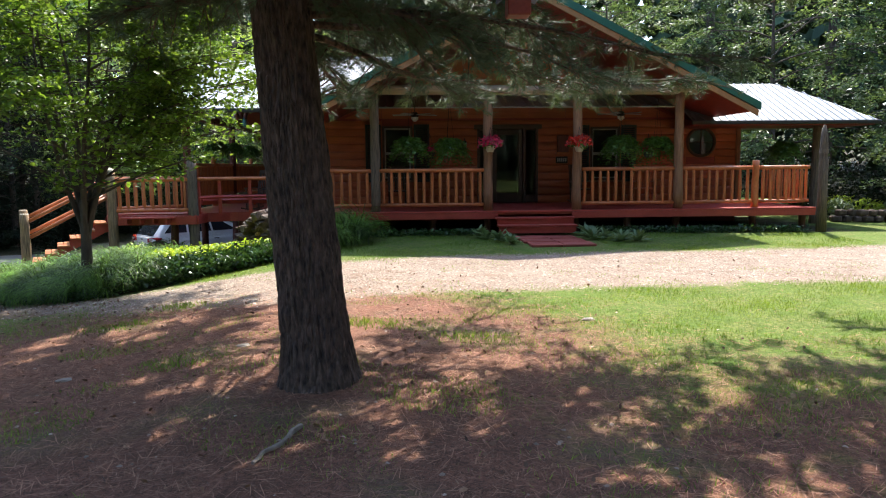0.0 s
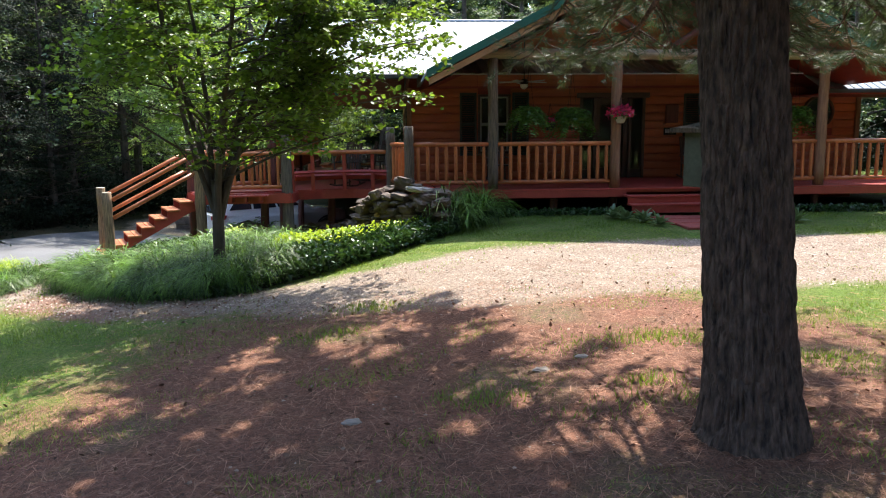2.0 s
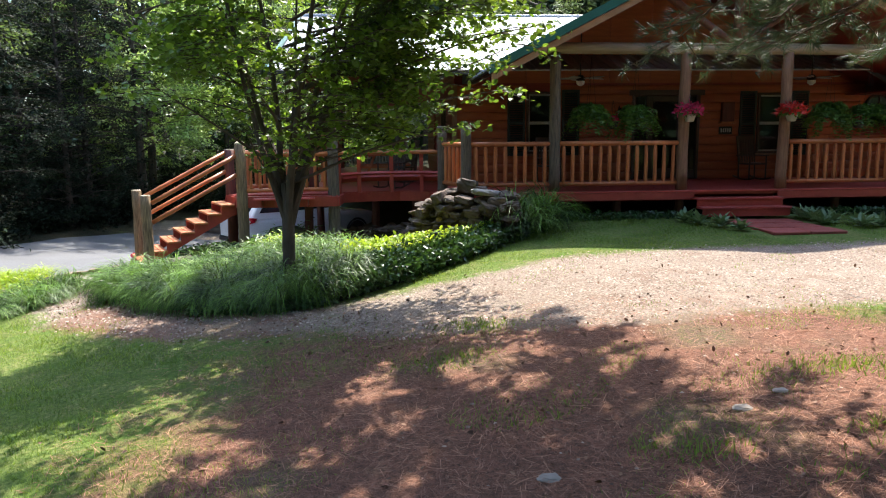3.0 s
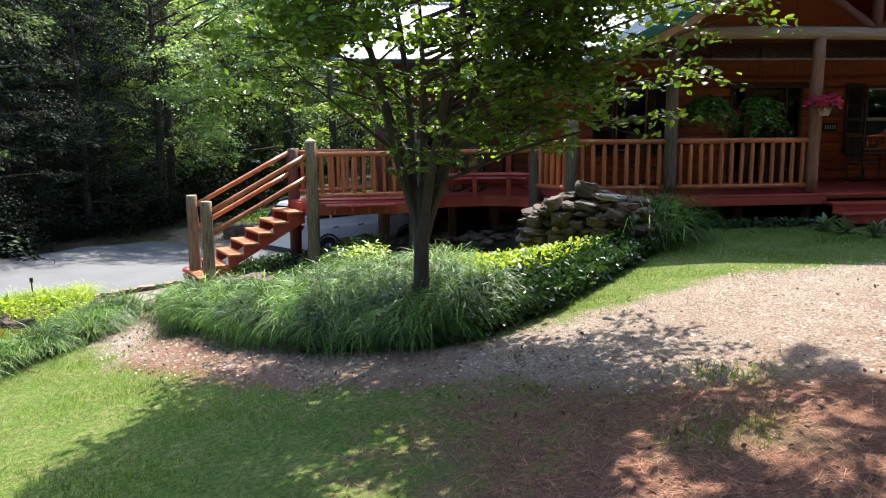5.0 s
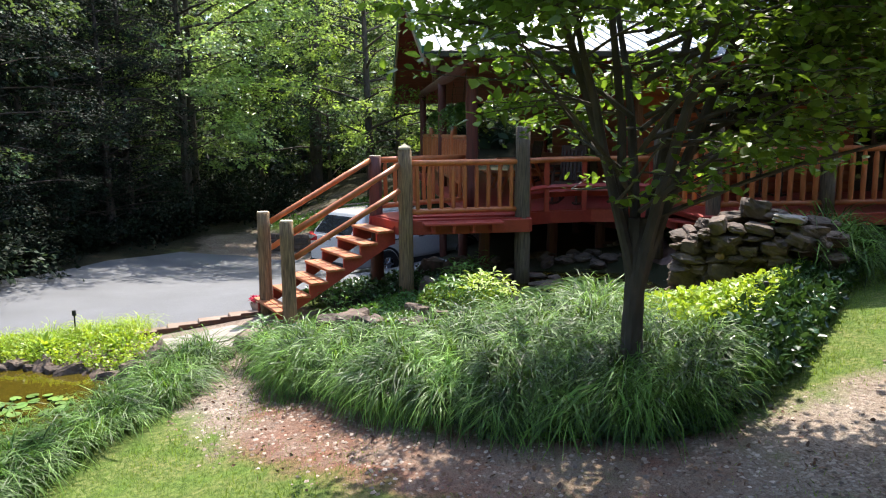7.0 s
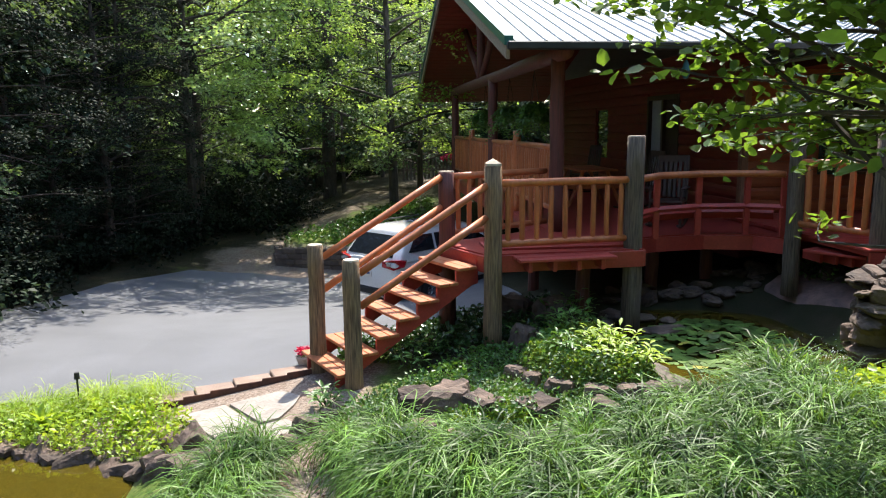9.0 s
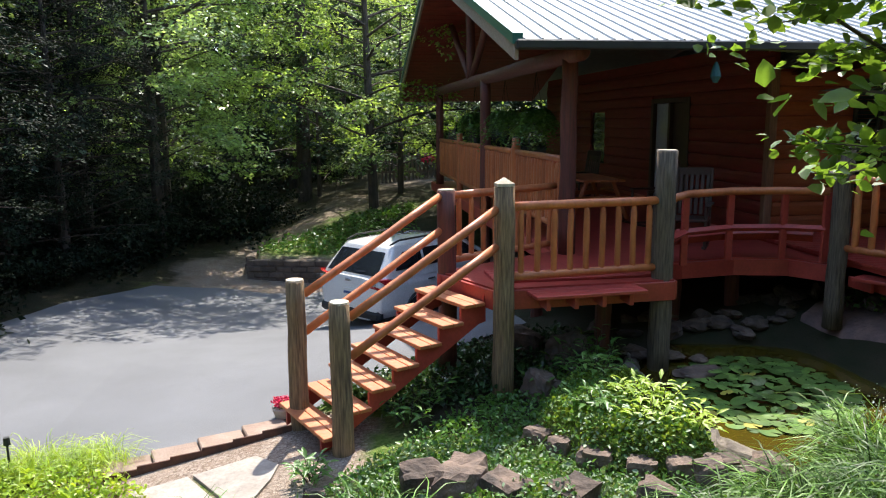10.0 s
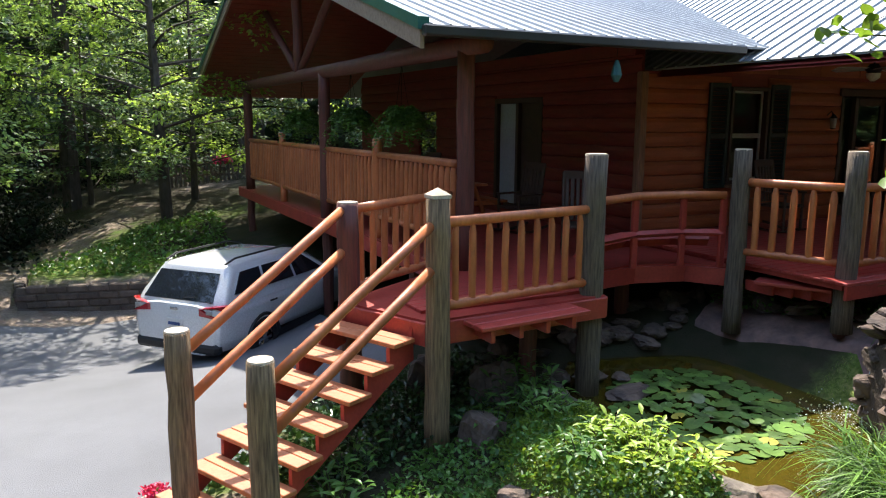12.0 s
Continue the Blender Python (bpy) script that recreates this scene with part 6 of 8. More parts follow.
def lily_pads():
    data = []
    for s in range(4):
        r = random.Random(s)
        m = Mesh()
        n = 18
        rim = []
        for k in range(n + 1):
            a = 0.22 + (2 * math.pi - 0.44) * k / n
            rim.append((math.cos(a) * r.uniform(0.95, 1.05), math.sin(a) * r.uniform(0.95, 1.05), 0.03 * math.sin(a * 2 + s)))
        m.v = [(0, 0, 0.0)] + rim
        m.f = [(0, k, k + 1) for k in range(1, n + 1)]
        i = len(m.v)
        m.v += [(x, y, z - 0.03) for x, y, z in m.v]
        m.f += [(i + 0, i + k + 1, i + k) for k in range(1, n + 1)]
        m.f += [(k, i + k, i + k + 1, k + 1) for k in range(1, n + 1)]
        d = m.make("lily_pad")
        d.materials.append(LILY)
        data.append(d)
    yellow = data[0].copy()
    yellow.materials.clear()
    yellow.materials.append(mat("yellowed_pad", (0.40, 0.36, 0.06), (0.28, 0.26, 0.05), 0.4, 5, bump=0.05))
    for label, cx, cy, z, rx, ry, count, seed in (("large patch of round green lily pads on the pond", -4.1, 18.42, WATER_Z, 0.98, 1.12, 210, 3), ("small lily pads on the low garden pool", -12.0, 16.2, -1.42, 0.8, 0.6, 40, 4)):
        w = thing("water_lily", label, "water lily", group="water lilies")
        r = random.Random(seed)
        got = []
        for k in range(5000):
            a, d = r.uniform(0, 6.28), math.sqrt(r.random())
            x, y = cx + rx * d * math.cos(a) + 0.2 * d * math.sin(a), cy + ry * d * math.sin(a)
            s = r.uniform(0.06, 0.108)
            if len(got) < count and all(math.hypot(x - p[0], y - p[1]) > (s + p[2]) * 0.66 for p in got):
                got.append((x, y, s))
                ob = new("lily_pad", yellow if r.random() < 0.035 else data[r.randrange(4)])
                ob.parent = w
                lift = r.uniform(0.004, 0.02) + (0.08 * r.random() if d < 0.6 else 0)
                ob.location, ob.scale, ob.rotation_euler = (x, y, z + lift), (s, s, s), (r.uniform(-0.09, 0.09) * (4 if d < 0.55 else 1), r.uniform(-0.09, 0.09) * (3 if d < 0.55 else 1), r.uniform(0, 6.28))


lily_pads()

# lower pool beside the drive
solid("water_low", Mesh().quad(*[(x, y, -1.43) for x, y in ((-13.4, 17.9), (-13.2, 15.4), (-12.0, 15.2), (-10.9, 15.7), (-10.6, 16.7), (-11.2, 17.6), (-12.3, 18.0))]), WATER, "small brown garden pool", "pond", kind="structure")
for k in range(15):
    t = k / 14
    x, y = -13.2 + 2.95 * t, 18.1 - 1.3 * t ** 2 + rng.uniform(-0.08, 0.08)
    s = rng.uniform(0.1, 0.19)
    rock(x, y, h(x, y) - 0.02, (s * 1.3, s, s * 0.75), rng.uniform(0, 6), None, "purple-brown rock edging the low pool", k, True)
for x, y, s in ((-7.72, 16.95, 0.26), (-8.02, 17.2, 0.2), (-7.4, 16.7, 0.22), (-6.9, 16.5, 0.2), (-5.75, 16.5, 0.17), (-5.35, 16.4, 0.15), (-6.3, 16.35, 0.15), (-9.2, 17.1, 0.13), (-9.35, 16.8, 0.11), (-10.3, 17.3, 0.15), (-10.62, 17.55, 0.1), (-10.7, 17.2, 0.12), (-8.95, 17.35, 0.1), (-6.5, 18.9, 0.2), (-5.9, 19.6, 0.3), (-6.3, 20.4, 0.26)):
    rock(x, y, h(x, y) + s * 0.2, (s * 1.25, s, s * 0.8), x * 3, None, "rough brown rock set among low plants", int(-x * 10), True)
solid("water_rill", Mesh().quad(*[(x, y, h(-7.9, 16.4) + 0.015) for x, y in ((-8.3, 16.3), (-7.7, 16.1), (-7.45, 16.5), (-7.9, 16.85))]), WATER, "little brown pool between rocks", "pond", kind="structure")

# stones at the stair foot
slabs = thing("stepping_slabs", "pale worn flagstones at the foot of the deck stairs", "flagstones", kind="structure")
for poly in ([(-10.71, 18.19), (-10.2, 18.31), (-9.76, 17.56), (-10.14, 17.37)], [(-10.15, 18.32), (-9.57, 18.52), (-9.32, 18.22), (-9.37, 17.95), (-9.5, 17.62), (-9.7, 17.58)], [(-9.66, 17.5), (-9.42, 17.55), (-9.2, 17.25), (-9.5, 17.05), (-9.85, 17.2)]):
    slab = Mesh().prism(poly, -0.1, 0.028)
    slab.v = [(x, y, z + h(x, y)) for x, y, z in slab.v]
    part("slab", slab, FLAG, slabs)
edge = thing("drive_edging", "row of brown paving blocks edging the asphalt drive", "edging", kind="structure")
EDGING = mat("edging_block", (0.33, 0.245, 0.195), (0.24, 0.165, 0.125), 0.9, 5, bump=0.4, rand=0.12)
a, b = Vector((-11.1, 18.68, 0)), Vector((-9.3, 19.28, 0))
along = Matrix.Rotation(math.atan2(b.y - a.y, b.x - a.x), 4, "Z")
for k in range(4):
    p = a.lerp(b, (k + 0.5) / 4)
    part("block", Mesh().box((p.x, p.y, h(p.x, p.y) + 0.005), (0.467, 0.34, 0.1), along, 0.012), EDGING, edge)
for k in range(6):
    p = a.lerp(b, (k + 0.5) / 6) + along @ Vector((0, -0.19, 0))
    part("strip", Mesh().box((p.x, p.y, h(p.x, p.y) + 0.02), (0.32, 0.02, 0.12), along, 0.004), mat("rusty_strip", (0.14, 0.06, 0.035), (0.07, 0.035, 0.025), 0.85, 9, bump=0.4) if k == 0 else bpy.data.materials["rusty_strip"], edge, "rusty metal edging strip")


def mound(x, y):
    """Height of the planted bed's soil above the ground."""
    d = from_line(BED + BED[:1], x, y)
    return np.where(inside(BED, x, y), np.clip(d / 0.7, 0, 1) * 0.2, 0)


HUMMOCKS = [([(-6.85, 17.95), (-6.6, 17.2), (-6.1, 16.75), (-5.55, 16.7), (-5.42, 17.4), (-5.5, 18.6), (-6.3, 18.7)], 0.27), ([(-8.0, 16.75), (-7.7, 16.3), (-6.9, 16.15), (-6.7, 16.5), (-7.1, 16.9)], 0.17)]


def hummock(x, y):
    """Height of the mossy hummocks above the ground."""
    z = np.zeros(np.shape(x))
    for poly, top in HUMMOCKS:
        d = from_line(poly + poly[:1], x, y)
        z = np.where(inside(poly, x, y), top * np.clip(d / 0.2, 0, 1) ** 0.6, z)
    return z


for poly, top in HUMMOCKS:
    turf = sheet(poly, 0.0, 0.07)
    for q in turf.vertices:
        q.co.z += float(hummock(q.co.x, q.co.y)) + 0.01 + 0.04 * noise.noise(q.co * 4)
    solid("mossy_bank", turf, mat("moss_turf", (0.17, 0.21, 0.03), (0.10, 0.10, 0.025), 0.95, 4, bump=0.9, fine=60), "mossy yellow-green hummock above split stones", "bank", kind="structure")
for k, (x, y, sx) in enumerate(((-6.85, 17.75, 0.16), (-6.72, 17.45, 0.15), (-6.5, 17.1, 0.19), (-6.2, 16.82, 0.17), (-5.9, 16.7, 0.16), (-5.58, 16.62, 0.2), (-8.0, 16.62, 0.17), (-7.7, 16.28, 0.16), (-7.85, 16.95, 0.19))):
    rock(x, y, h(x, y) + 0.05, (sx * 0.8, 0.11, 0.13), -0.9 + 0.17 * k, None, "split brown stone holding up the mossy hummock", k, True)
soil = sheet(BED, 0.0, 0.25)
for q in soil.vertices:
    q.co.z += float(mound(q.co.x, q.co.y)) + 0.012
solid("bed_soil", soil, SOIL, "dark soil of the planted island bed", "soil", kind="structure")


def scatter(poly, n, seed):
    r = np.random.default_rng(seed)
    p = np.array(poly)
    lo, hi = p.min(0), p.max(0)
    q = r.uniform(lo, hi, (n * 4, 2))
    return q[inside(poly, q[:, 0], q[:, 1])][:n], r


BLADE_V = [(-0.006, 0, 0), (0.006, 0, 0), (-0.0095, 0.12, 0.42), (0.0095, 0.12, 0.42), (-0.0095, 0.36, 0.68), (0.0095, 0.36, 0.68), (-0.0075, 0.68, 0.7), (0.0075, 0.68, 0.7), (-0.002, 1.02, 0.46), (0.002, 1.02, 0.46)]
BLADE_F = [(0, 1, 3, 2), (2, 3, 5, 4), (4, 5, 7, 6), (6, 7, 9, 8)]


def blades(name, spots, per, size, seed, spread=0.07, lean=0.25, flow=(0.0, 0.0)):
    """Tufts of arching strap leaves; spots are (x, y, z), flow the way in which they flop over."""
    r = np.random.default_rng(seed)
    spots = np.asarray(spots)
    where = np.repeat(spots, per, axis=0)
    n, m = len(where), len(spots)
    a = r.uniform(0, 2 * math.pi, n)
    out = np.stack([np.cos(a), np.sin(a), np.zeros(n)], 1)
    where = where + out * np.abs(r.normal(size=(n, 1))) * spread
    tuft = np.stack([flow[0] + r.normal(size=m) * 0.45, flow[1] + r.normal(size=m) * 0.45, np.zeros(m)], 1)
    out = out + np.repeat(tuft, per, axis=0)
    out /= np.linalg.norm(out, axis=1, keepdims=True)
    up = np.stack([r.normal(size=n) * lean, r.normal(size=n) * lean, np.ones(n)], 1) + np.repeat(tuft, per, axis=0) * 0.3
    up /= np.linalg.norm(up, axis=1, keepdims=True)
    y = out - up * (out * up).sum(1, keepdims=True)
    y /= np.linalg.norm(y, axis=1, keepdims=True)
    clump = np.repeat(r.uniform(0.62, 1.3, m), per)
    return cloud(name, BLADE_V, BLADE_F, where, np.stack([np.cross(y, up), y, up], 1), r.uniform(0.5, 1.15, n) * clump * size)


def on_bed(q):
    return np.stack([q[:, 0], q[:, 1], H(q[:, 0], q[:, 1]) + mound(q[:, 0], q[:, 1])], 1)


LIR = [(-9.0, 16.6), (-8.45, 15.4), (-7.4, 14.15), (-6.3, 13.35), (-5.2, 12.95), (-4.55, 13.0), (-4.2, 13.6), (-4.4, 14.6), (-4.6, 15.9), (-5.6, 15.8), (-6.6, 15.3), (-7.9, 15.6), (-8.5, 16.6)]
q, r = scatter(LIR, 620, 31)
solid("border_grass", blades("border_grass", on_bed(q), 66, 0.46, 32, 0.05, 0.24, (-0.3, -0.7)), LIRIOPE, "arching silvery strap-leaf border grass with shade-dark patches", "border grass", kind="stuff")
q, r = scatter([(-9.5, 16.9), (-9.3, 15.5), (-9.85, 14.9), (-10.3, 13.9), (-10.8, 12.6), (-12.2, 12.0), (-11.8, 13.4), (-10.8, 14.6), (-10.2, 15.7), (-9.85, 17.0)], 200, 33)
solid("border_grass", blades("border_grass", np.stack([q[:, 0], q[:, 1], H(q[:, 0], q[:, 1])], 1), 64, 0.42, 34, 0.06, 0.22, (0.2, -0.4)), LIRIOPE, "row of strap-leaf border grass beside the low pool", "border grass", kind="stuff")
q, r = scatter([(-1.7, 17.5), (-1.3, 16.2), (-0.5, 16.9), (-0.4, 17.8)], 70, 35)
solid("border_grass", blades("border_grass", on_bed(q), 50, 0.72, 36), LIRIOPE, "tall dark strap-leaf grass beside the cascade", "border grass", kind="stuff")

q, r = scatter([(-4.95, 15.9), (-4.2, 15.9), (-4.05, 16.45), (-4.7, 16.5)], 26, 37)
solid("border_grass", blades("border_grass", np.stack([q[:, 0], q[:, 1], np.full(len(q), -0.58)], 1), 90, 0.5, 38, 0.1, 0.3), LIRIOPE, "arching border grass hanging over the pond edge", "border grass", kind="stuff")


def leafy(name, poly, n, seed, size, lift, thick, material, label, up=1.0, base=on_bed):
    q, r = scatter(poly, n, seed)
    p = base(q)
    p[:, 2] += lift * r.uniform(0.3, 1.0, len(p)) + thick * r.random(len(p))
    return solid(name, cloud(name, LEAF_V, LEAF_F, p, spin(len(p), r, up), r.uniform(0.6, 1.3, len(p)) * size), material, label, "ground cover", kind="stuff")


def on_ground(q):
    return np.stack([q[:, 0], q[:, 1], H(q[:, 0], q[:, 1]) + hummock(q[:, 0], q[:, 1])], 1)


leafy("ivy", [(-4.75, 12.9), (-4.4, 12.85), (-3.45, 13.6), (-2.3, 14.9), (-1.15, 16.1), (-0.75, 17.1), (-1.4, 16.9), (-2.6, 15.7), (-3.6, 14.6), (-4.6, 13.6)], 11000, 41, 0.098, 0.12, 0.2, IVY, "glossy dark ivy spilling over the bed's edge", 0.7)
leafy("ivy", [(-6.6, 13.2), (-5.2, 12.65), (-4.5, 12.75), (-4.5, 13.2), (-5.3, 13.1), (-6.4, 13.6)], 1500, 45, 0.09, 0.05, 0.1, IVY, "ivy creeping under the border grass", 0.8)
leafy("lime_perennial", [(-4.5, 14.2), (-3.6, 14.3), (-2.3, 15.7), (-1.7, 16.2), (-2.2, 16.2), (-3.5, 15.95), (-4.6, 15.95)], 9000, 42, 0.08, 0.2, 0.14, LIME, "bright lime-green low perennials in the bed", 1.3)
leafy("creeper", [(-9.1, 17.3), (-8.3, 15.9), (-6.6, 15.4), (-5.5, 16.0), (-5.6, 17.6), (-6.3, 18.8), (-7.1, 19.0), (-8.1, 18.2)], 11000, 43, 0.055, 0.04, 0.09, HOSTA, "mixed low creeping ground cover", 1.2, on_ground)
leafy("creeper", [(-8.9, 17.3), (-8.2, 16.2), (-6.5, 15.9), (-6.0, 17.0), (-7.0, 17.8), (-8.2, 18.0)], 3000, 44, 0.045, 0.06, 0.1, PALE_LEAF, "pale variegated creeping ground cover", 1.0, on_ground)
leafy("creeper", [(-9.0, 19.6), (-8.2, 19.0), (-7.2, 18.9), (-5.5, 19.4), (-5.6, 21.0), (-7.0, 21.0), (-8.4, 20.2)], 4200, 46, 0.075, 0.06, 0.16, IVY, "dark leafy ground cover in the shade under the stairs", 1.0, on_ground)
leafy("moss", [(-6.7, 17.7), (-6.3, 16.9), (-5.45, 16.75), (-5.5, 18.6), (-5.45, 19.5), (-6.4, 19.5)], 6000, 53, 0.05, 0.03, 0.07, GRASS, "bright green mossy growth beside the pond rim", 1.0, on_ground)
for poly, top in HUMMOCKS:
    leafy("moss", poly, 3800, 57, 0.034, 0.02, 0.05, LIME, "lime-green mossy growth covering the hummock", 0.9, on_ground)
leafy("bank_plants", [(-2.2, 20.3), (-1.7, 18.9), (-1.2, 18.3), (-0.6, 18.6), (-0.7, 20.5)], 900, 54, 0.07, 0.08, 0.12, HOSTA, "low plants among the rocks above the pond bank", 1.0, on_ground)
leafy("pool_plants", [(-13.3, 19.0), (-13.0, 18.2), (-11.5, 17.7), (-10.6, 17.3), (-10.5, 18.0), (-11.2, 18.7), (-12.2, 19.1)], 3600, 47, 0.06, 0.05, 0.16, LIME, "lime and green low plants between pool and drive", 1.2, on_ground)
leafy("skirt_planting", [(-1.0, 17.75), (2.6, 17.85), (2.6, 18.25), (-1.0, 18.3)], 1500, 48, 0.08, 0.03, 0.12, IVY, "dark low plants along the porch foot", 1.0, on_ground)
leafy("skirt_planting", [(5.0, 17.85), (10.8, 17.85), (10.8, 18.25), (5.0, 18.25)], 2200, 49, 0.08, 0.03, 0.14, IVY, "dark low plants along the porch foot", 1.0, on_ground)
leafy("bank_plants", [(-10.8, 31.9), (-6.4, 31.0), (-6.0, 35.6), (-7.6, 35.4), (-9.4, 33.6), (-10.6, 32.9)], 2200, 50, 0.12, 0.05, 0.16, HOSTA, "green ground cover behind the block wall", 1.2, on_ground)
q, r = scatter([(-13.4, 19.1), (-13.2, 18.5), (-11.6, 18.9), (-10.9, 18.5), (-10.9, 18.9), (-11.7, 19.4)], 110, 51)
solid("border_grass", blades("border_grass", on_ground(q), 26, 0.3, 52), LIME, "bright tufts of grass along the drive edge", "border grass", kind="stuff")


HOSTA_LEAF = {}


def hosta_leaf(material):
    """One arching strap leaf, kept for each material."""
    if material.name not in HOSTA_LEAF:
        m = Mesh()
        m.v = [(0, 0, 0), (0.08, 0.2, 0.05), (0.17, 0.5, 0.07), (0.11, 0.82, 0.0), (0, 1.08, -0.16), (-0.11, 0.82, 0.0), (-0.17, 0.5, 0.07), (-0.08, 0.2, 0.05), (0, 0.5, 0.02)]
        m.f = [(0, 1, 8), (1, 2, 8), (2, 3, 8), (3, 4, 8), (4, 5, 8), (5, 6, 8), (6, 7, 8), (7, 0, 8)]
        d = m.make("leaf", True)
        d.materials.append(material)
        HOSTA_LEAF[material.name] = d
    return HOSTA_LEAF[material.name]


def hosta(x, y, z, s, material, label, seed, group, n=24):
    ob = thing("hosta", label, "plant", (x, y, z), group)
    r = random.Random(seed)
    for k in range(n):
        leaf = new("leaf", hosta_leaf(material))
        leaf.parent = ob
        t = k / n
        q = s * r.uniform(0.6, 1.15)
        leaf.scale = (q, q, q)
        leaf.rotation_euler = (1.25 - 1.05 * t + r.uniform(-0.15, 0.15), r.uniform(-0.2, 0.2), k * 2.4 + r.uniform(-0.3, 0.3))
        leaf.location = (r.uniform(-0.03, 0.03), r.uniform(-0.03, 0.03), 0)
    return ob


def leafy_clump(x, y, z, wide, tall, leaf_size, material, label, seed, n=60):
    """A bushy plant: leaves set along several leaning stems."""
    ob = thing("pond_plant", label, "plant", (x, y, z), "pond plants")
    r = random.Random(seed)
    stems = Mesh()
    for k in range(n // 6):
        a, d = k * 2.4 + r.uniform(-0.3, 0.3), math.sqrt((k + 0.5) / (n // 6))
        foot = Vector((math.cos(a), math.sin(a), 0)) * wide * 0.35 * d
        tip = Vector((math.cos(a) * wide * d, math.sin(a) * wide * d, tall * r.uniform(0.6, 1.1) * (1.1 - 0.45 * d)))
        stems.tube([foot, foot.lerp(tip, 0.5) + Vector((0, 0, tall * 0.08)), tip], [0.006, 0.005, 0.003], 4, False)
        for i in range(6):
            leaf = new("leaf", hosta_leaf(material))
            leaf.parent = ob
            u = 1 - 0.13 * i
            q = leaf_size * r.uniform(0.7, 1.2)
            leaf.scale = (q, q, q)
            leaf.location = foot.lerp(tip, u)
            leaf.rotation_euler = (r.uniform(-0.25, 0.65), r.uniform(-0.3, 0.3), a - 1.57 + i * 2.4 + r.uniform(-0.4, 0.4))
    part("stalk", stems, TREE_BARK, ob)
    return ob


for k, (x, y, w, t, m) in enumerate(((-5.75, 17.45, 0.28, 0.24, LIME), (-5.6, 17.05, 0.26, 0.2, LIME), (-5.98, 17.22, 0.24, 0.2, LIME), (-5.9, 17.75, 0.26, 0.2, LIME), (-6.3, 17.6, 0.26, 0.22, HOSTA), (-5.75, 18.9, 0.34, 0.42, HOSTA), (-5.65, 19.4, 0.34, 0.48, HOSTA),
                                    (-6.05, 18.5, 0.3, 0.3, HOSTA), (-5.95, 19.2, 0.34, 0.4, HOSTA), (-6.35, 18.9, 0.3, 0.28, HOSTA), (-5.55, 19.9, 0.3, 0.36, HOSTA), (-8.0, 18.7, 0.34, 0.34, HOSTA), (-7.75, 19.05, 0.34, 0.36, HOSTA), (-9.0, 17.75, 0.2, 0.2, HOSTA), (-1.4, 19.6, 0.3, 0.2, HOSTA), (-1.9, 19.9, 0.3, 0.22, HOSTA))):
    leafy_clump(x, y, h(x, y) + float(hummock(x, y)) + (0.04 if x < -5 else 0.12), w, t, 0.115 if m is LIME else 0.13, m, "bushy lime-green plant by the pond rim" if m is LIME else "bushy green leafy plant by the pond", k, 66)
for k, (x, y, s) in enumerate(((-12.3, 18.4, 0.26), (-11.2, 18.1, 0.22), (-11.8, 18.75, 0.2))):
    hosta(x, y, h(x, y) + 0.05, s, LIME, "lime-green strap-leaf clump by the low pool", k, "pool plants")
for k, (x, y) in enumerate(((2.5, 16.9), (2.75, 16.5), (2.35, 17.3), (2.95, 16.1), (5.3, 16.9), (5.05, 17.2), (5.6, 16.6), (5.45, 16.2), (5.0, 17.5), (5.9, 16.3), (4.95, 16.7))):
    hosta(x, y, h(x, y) + 0.02, 0.3, PALE_LEAF, "pale-edged hosta beside the red paver walk", 60 + k, "walk hostas")


# ---- lawn, gravel and litter ----
GRASSY = [(-1.05, 6.7, 0.45, 0.22), (-1.7, 7.2, 0.35, 0.25), (-2.2, 6.65, 0.3, 0.2), (-0.1, 8.5, 0.6, 0.35), (-3.2, 9.8, 0.5, 0.3), (-0.4, 7.2, 0.3, 0.2), (-2.85, 10.8, 0.6, 0.35), (-4.1, 5.75, 0.12, 0.1), (1.4, 7.6, 0.5, 0.3)]


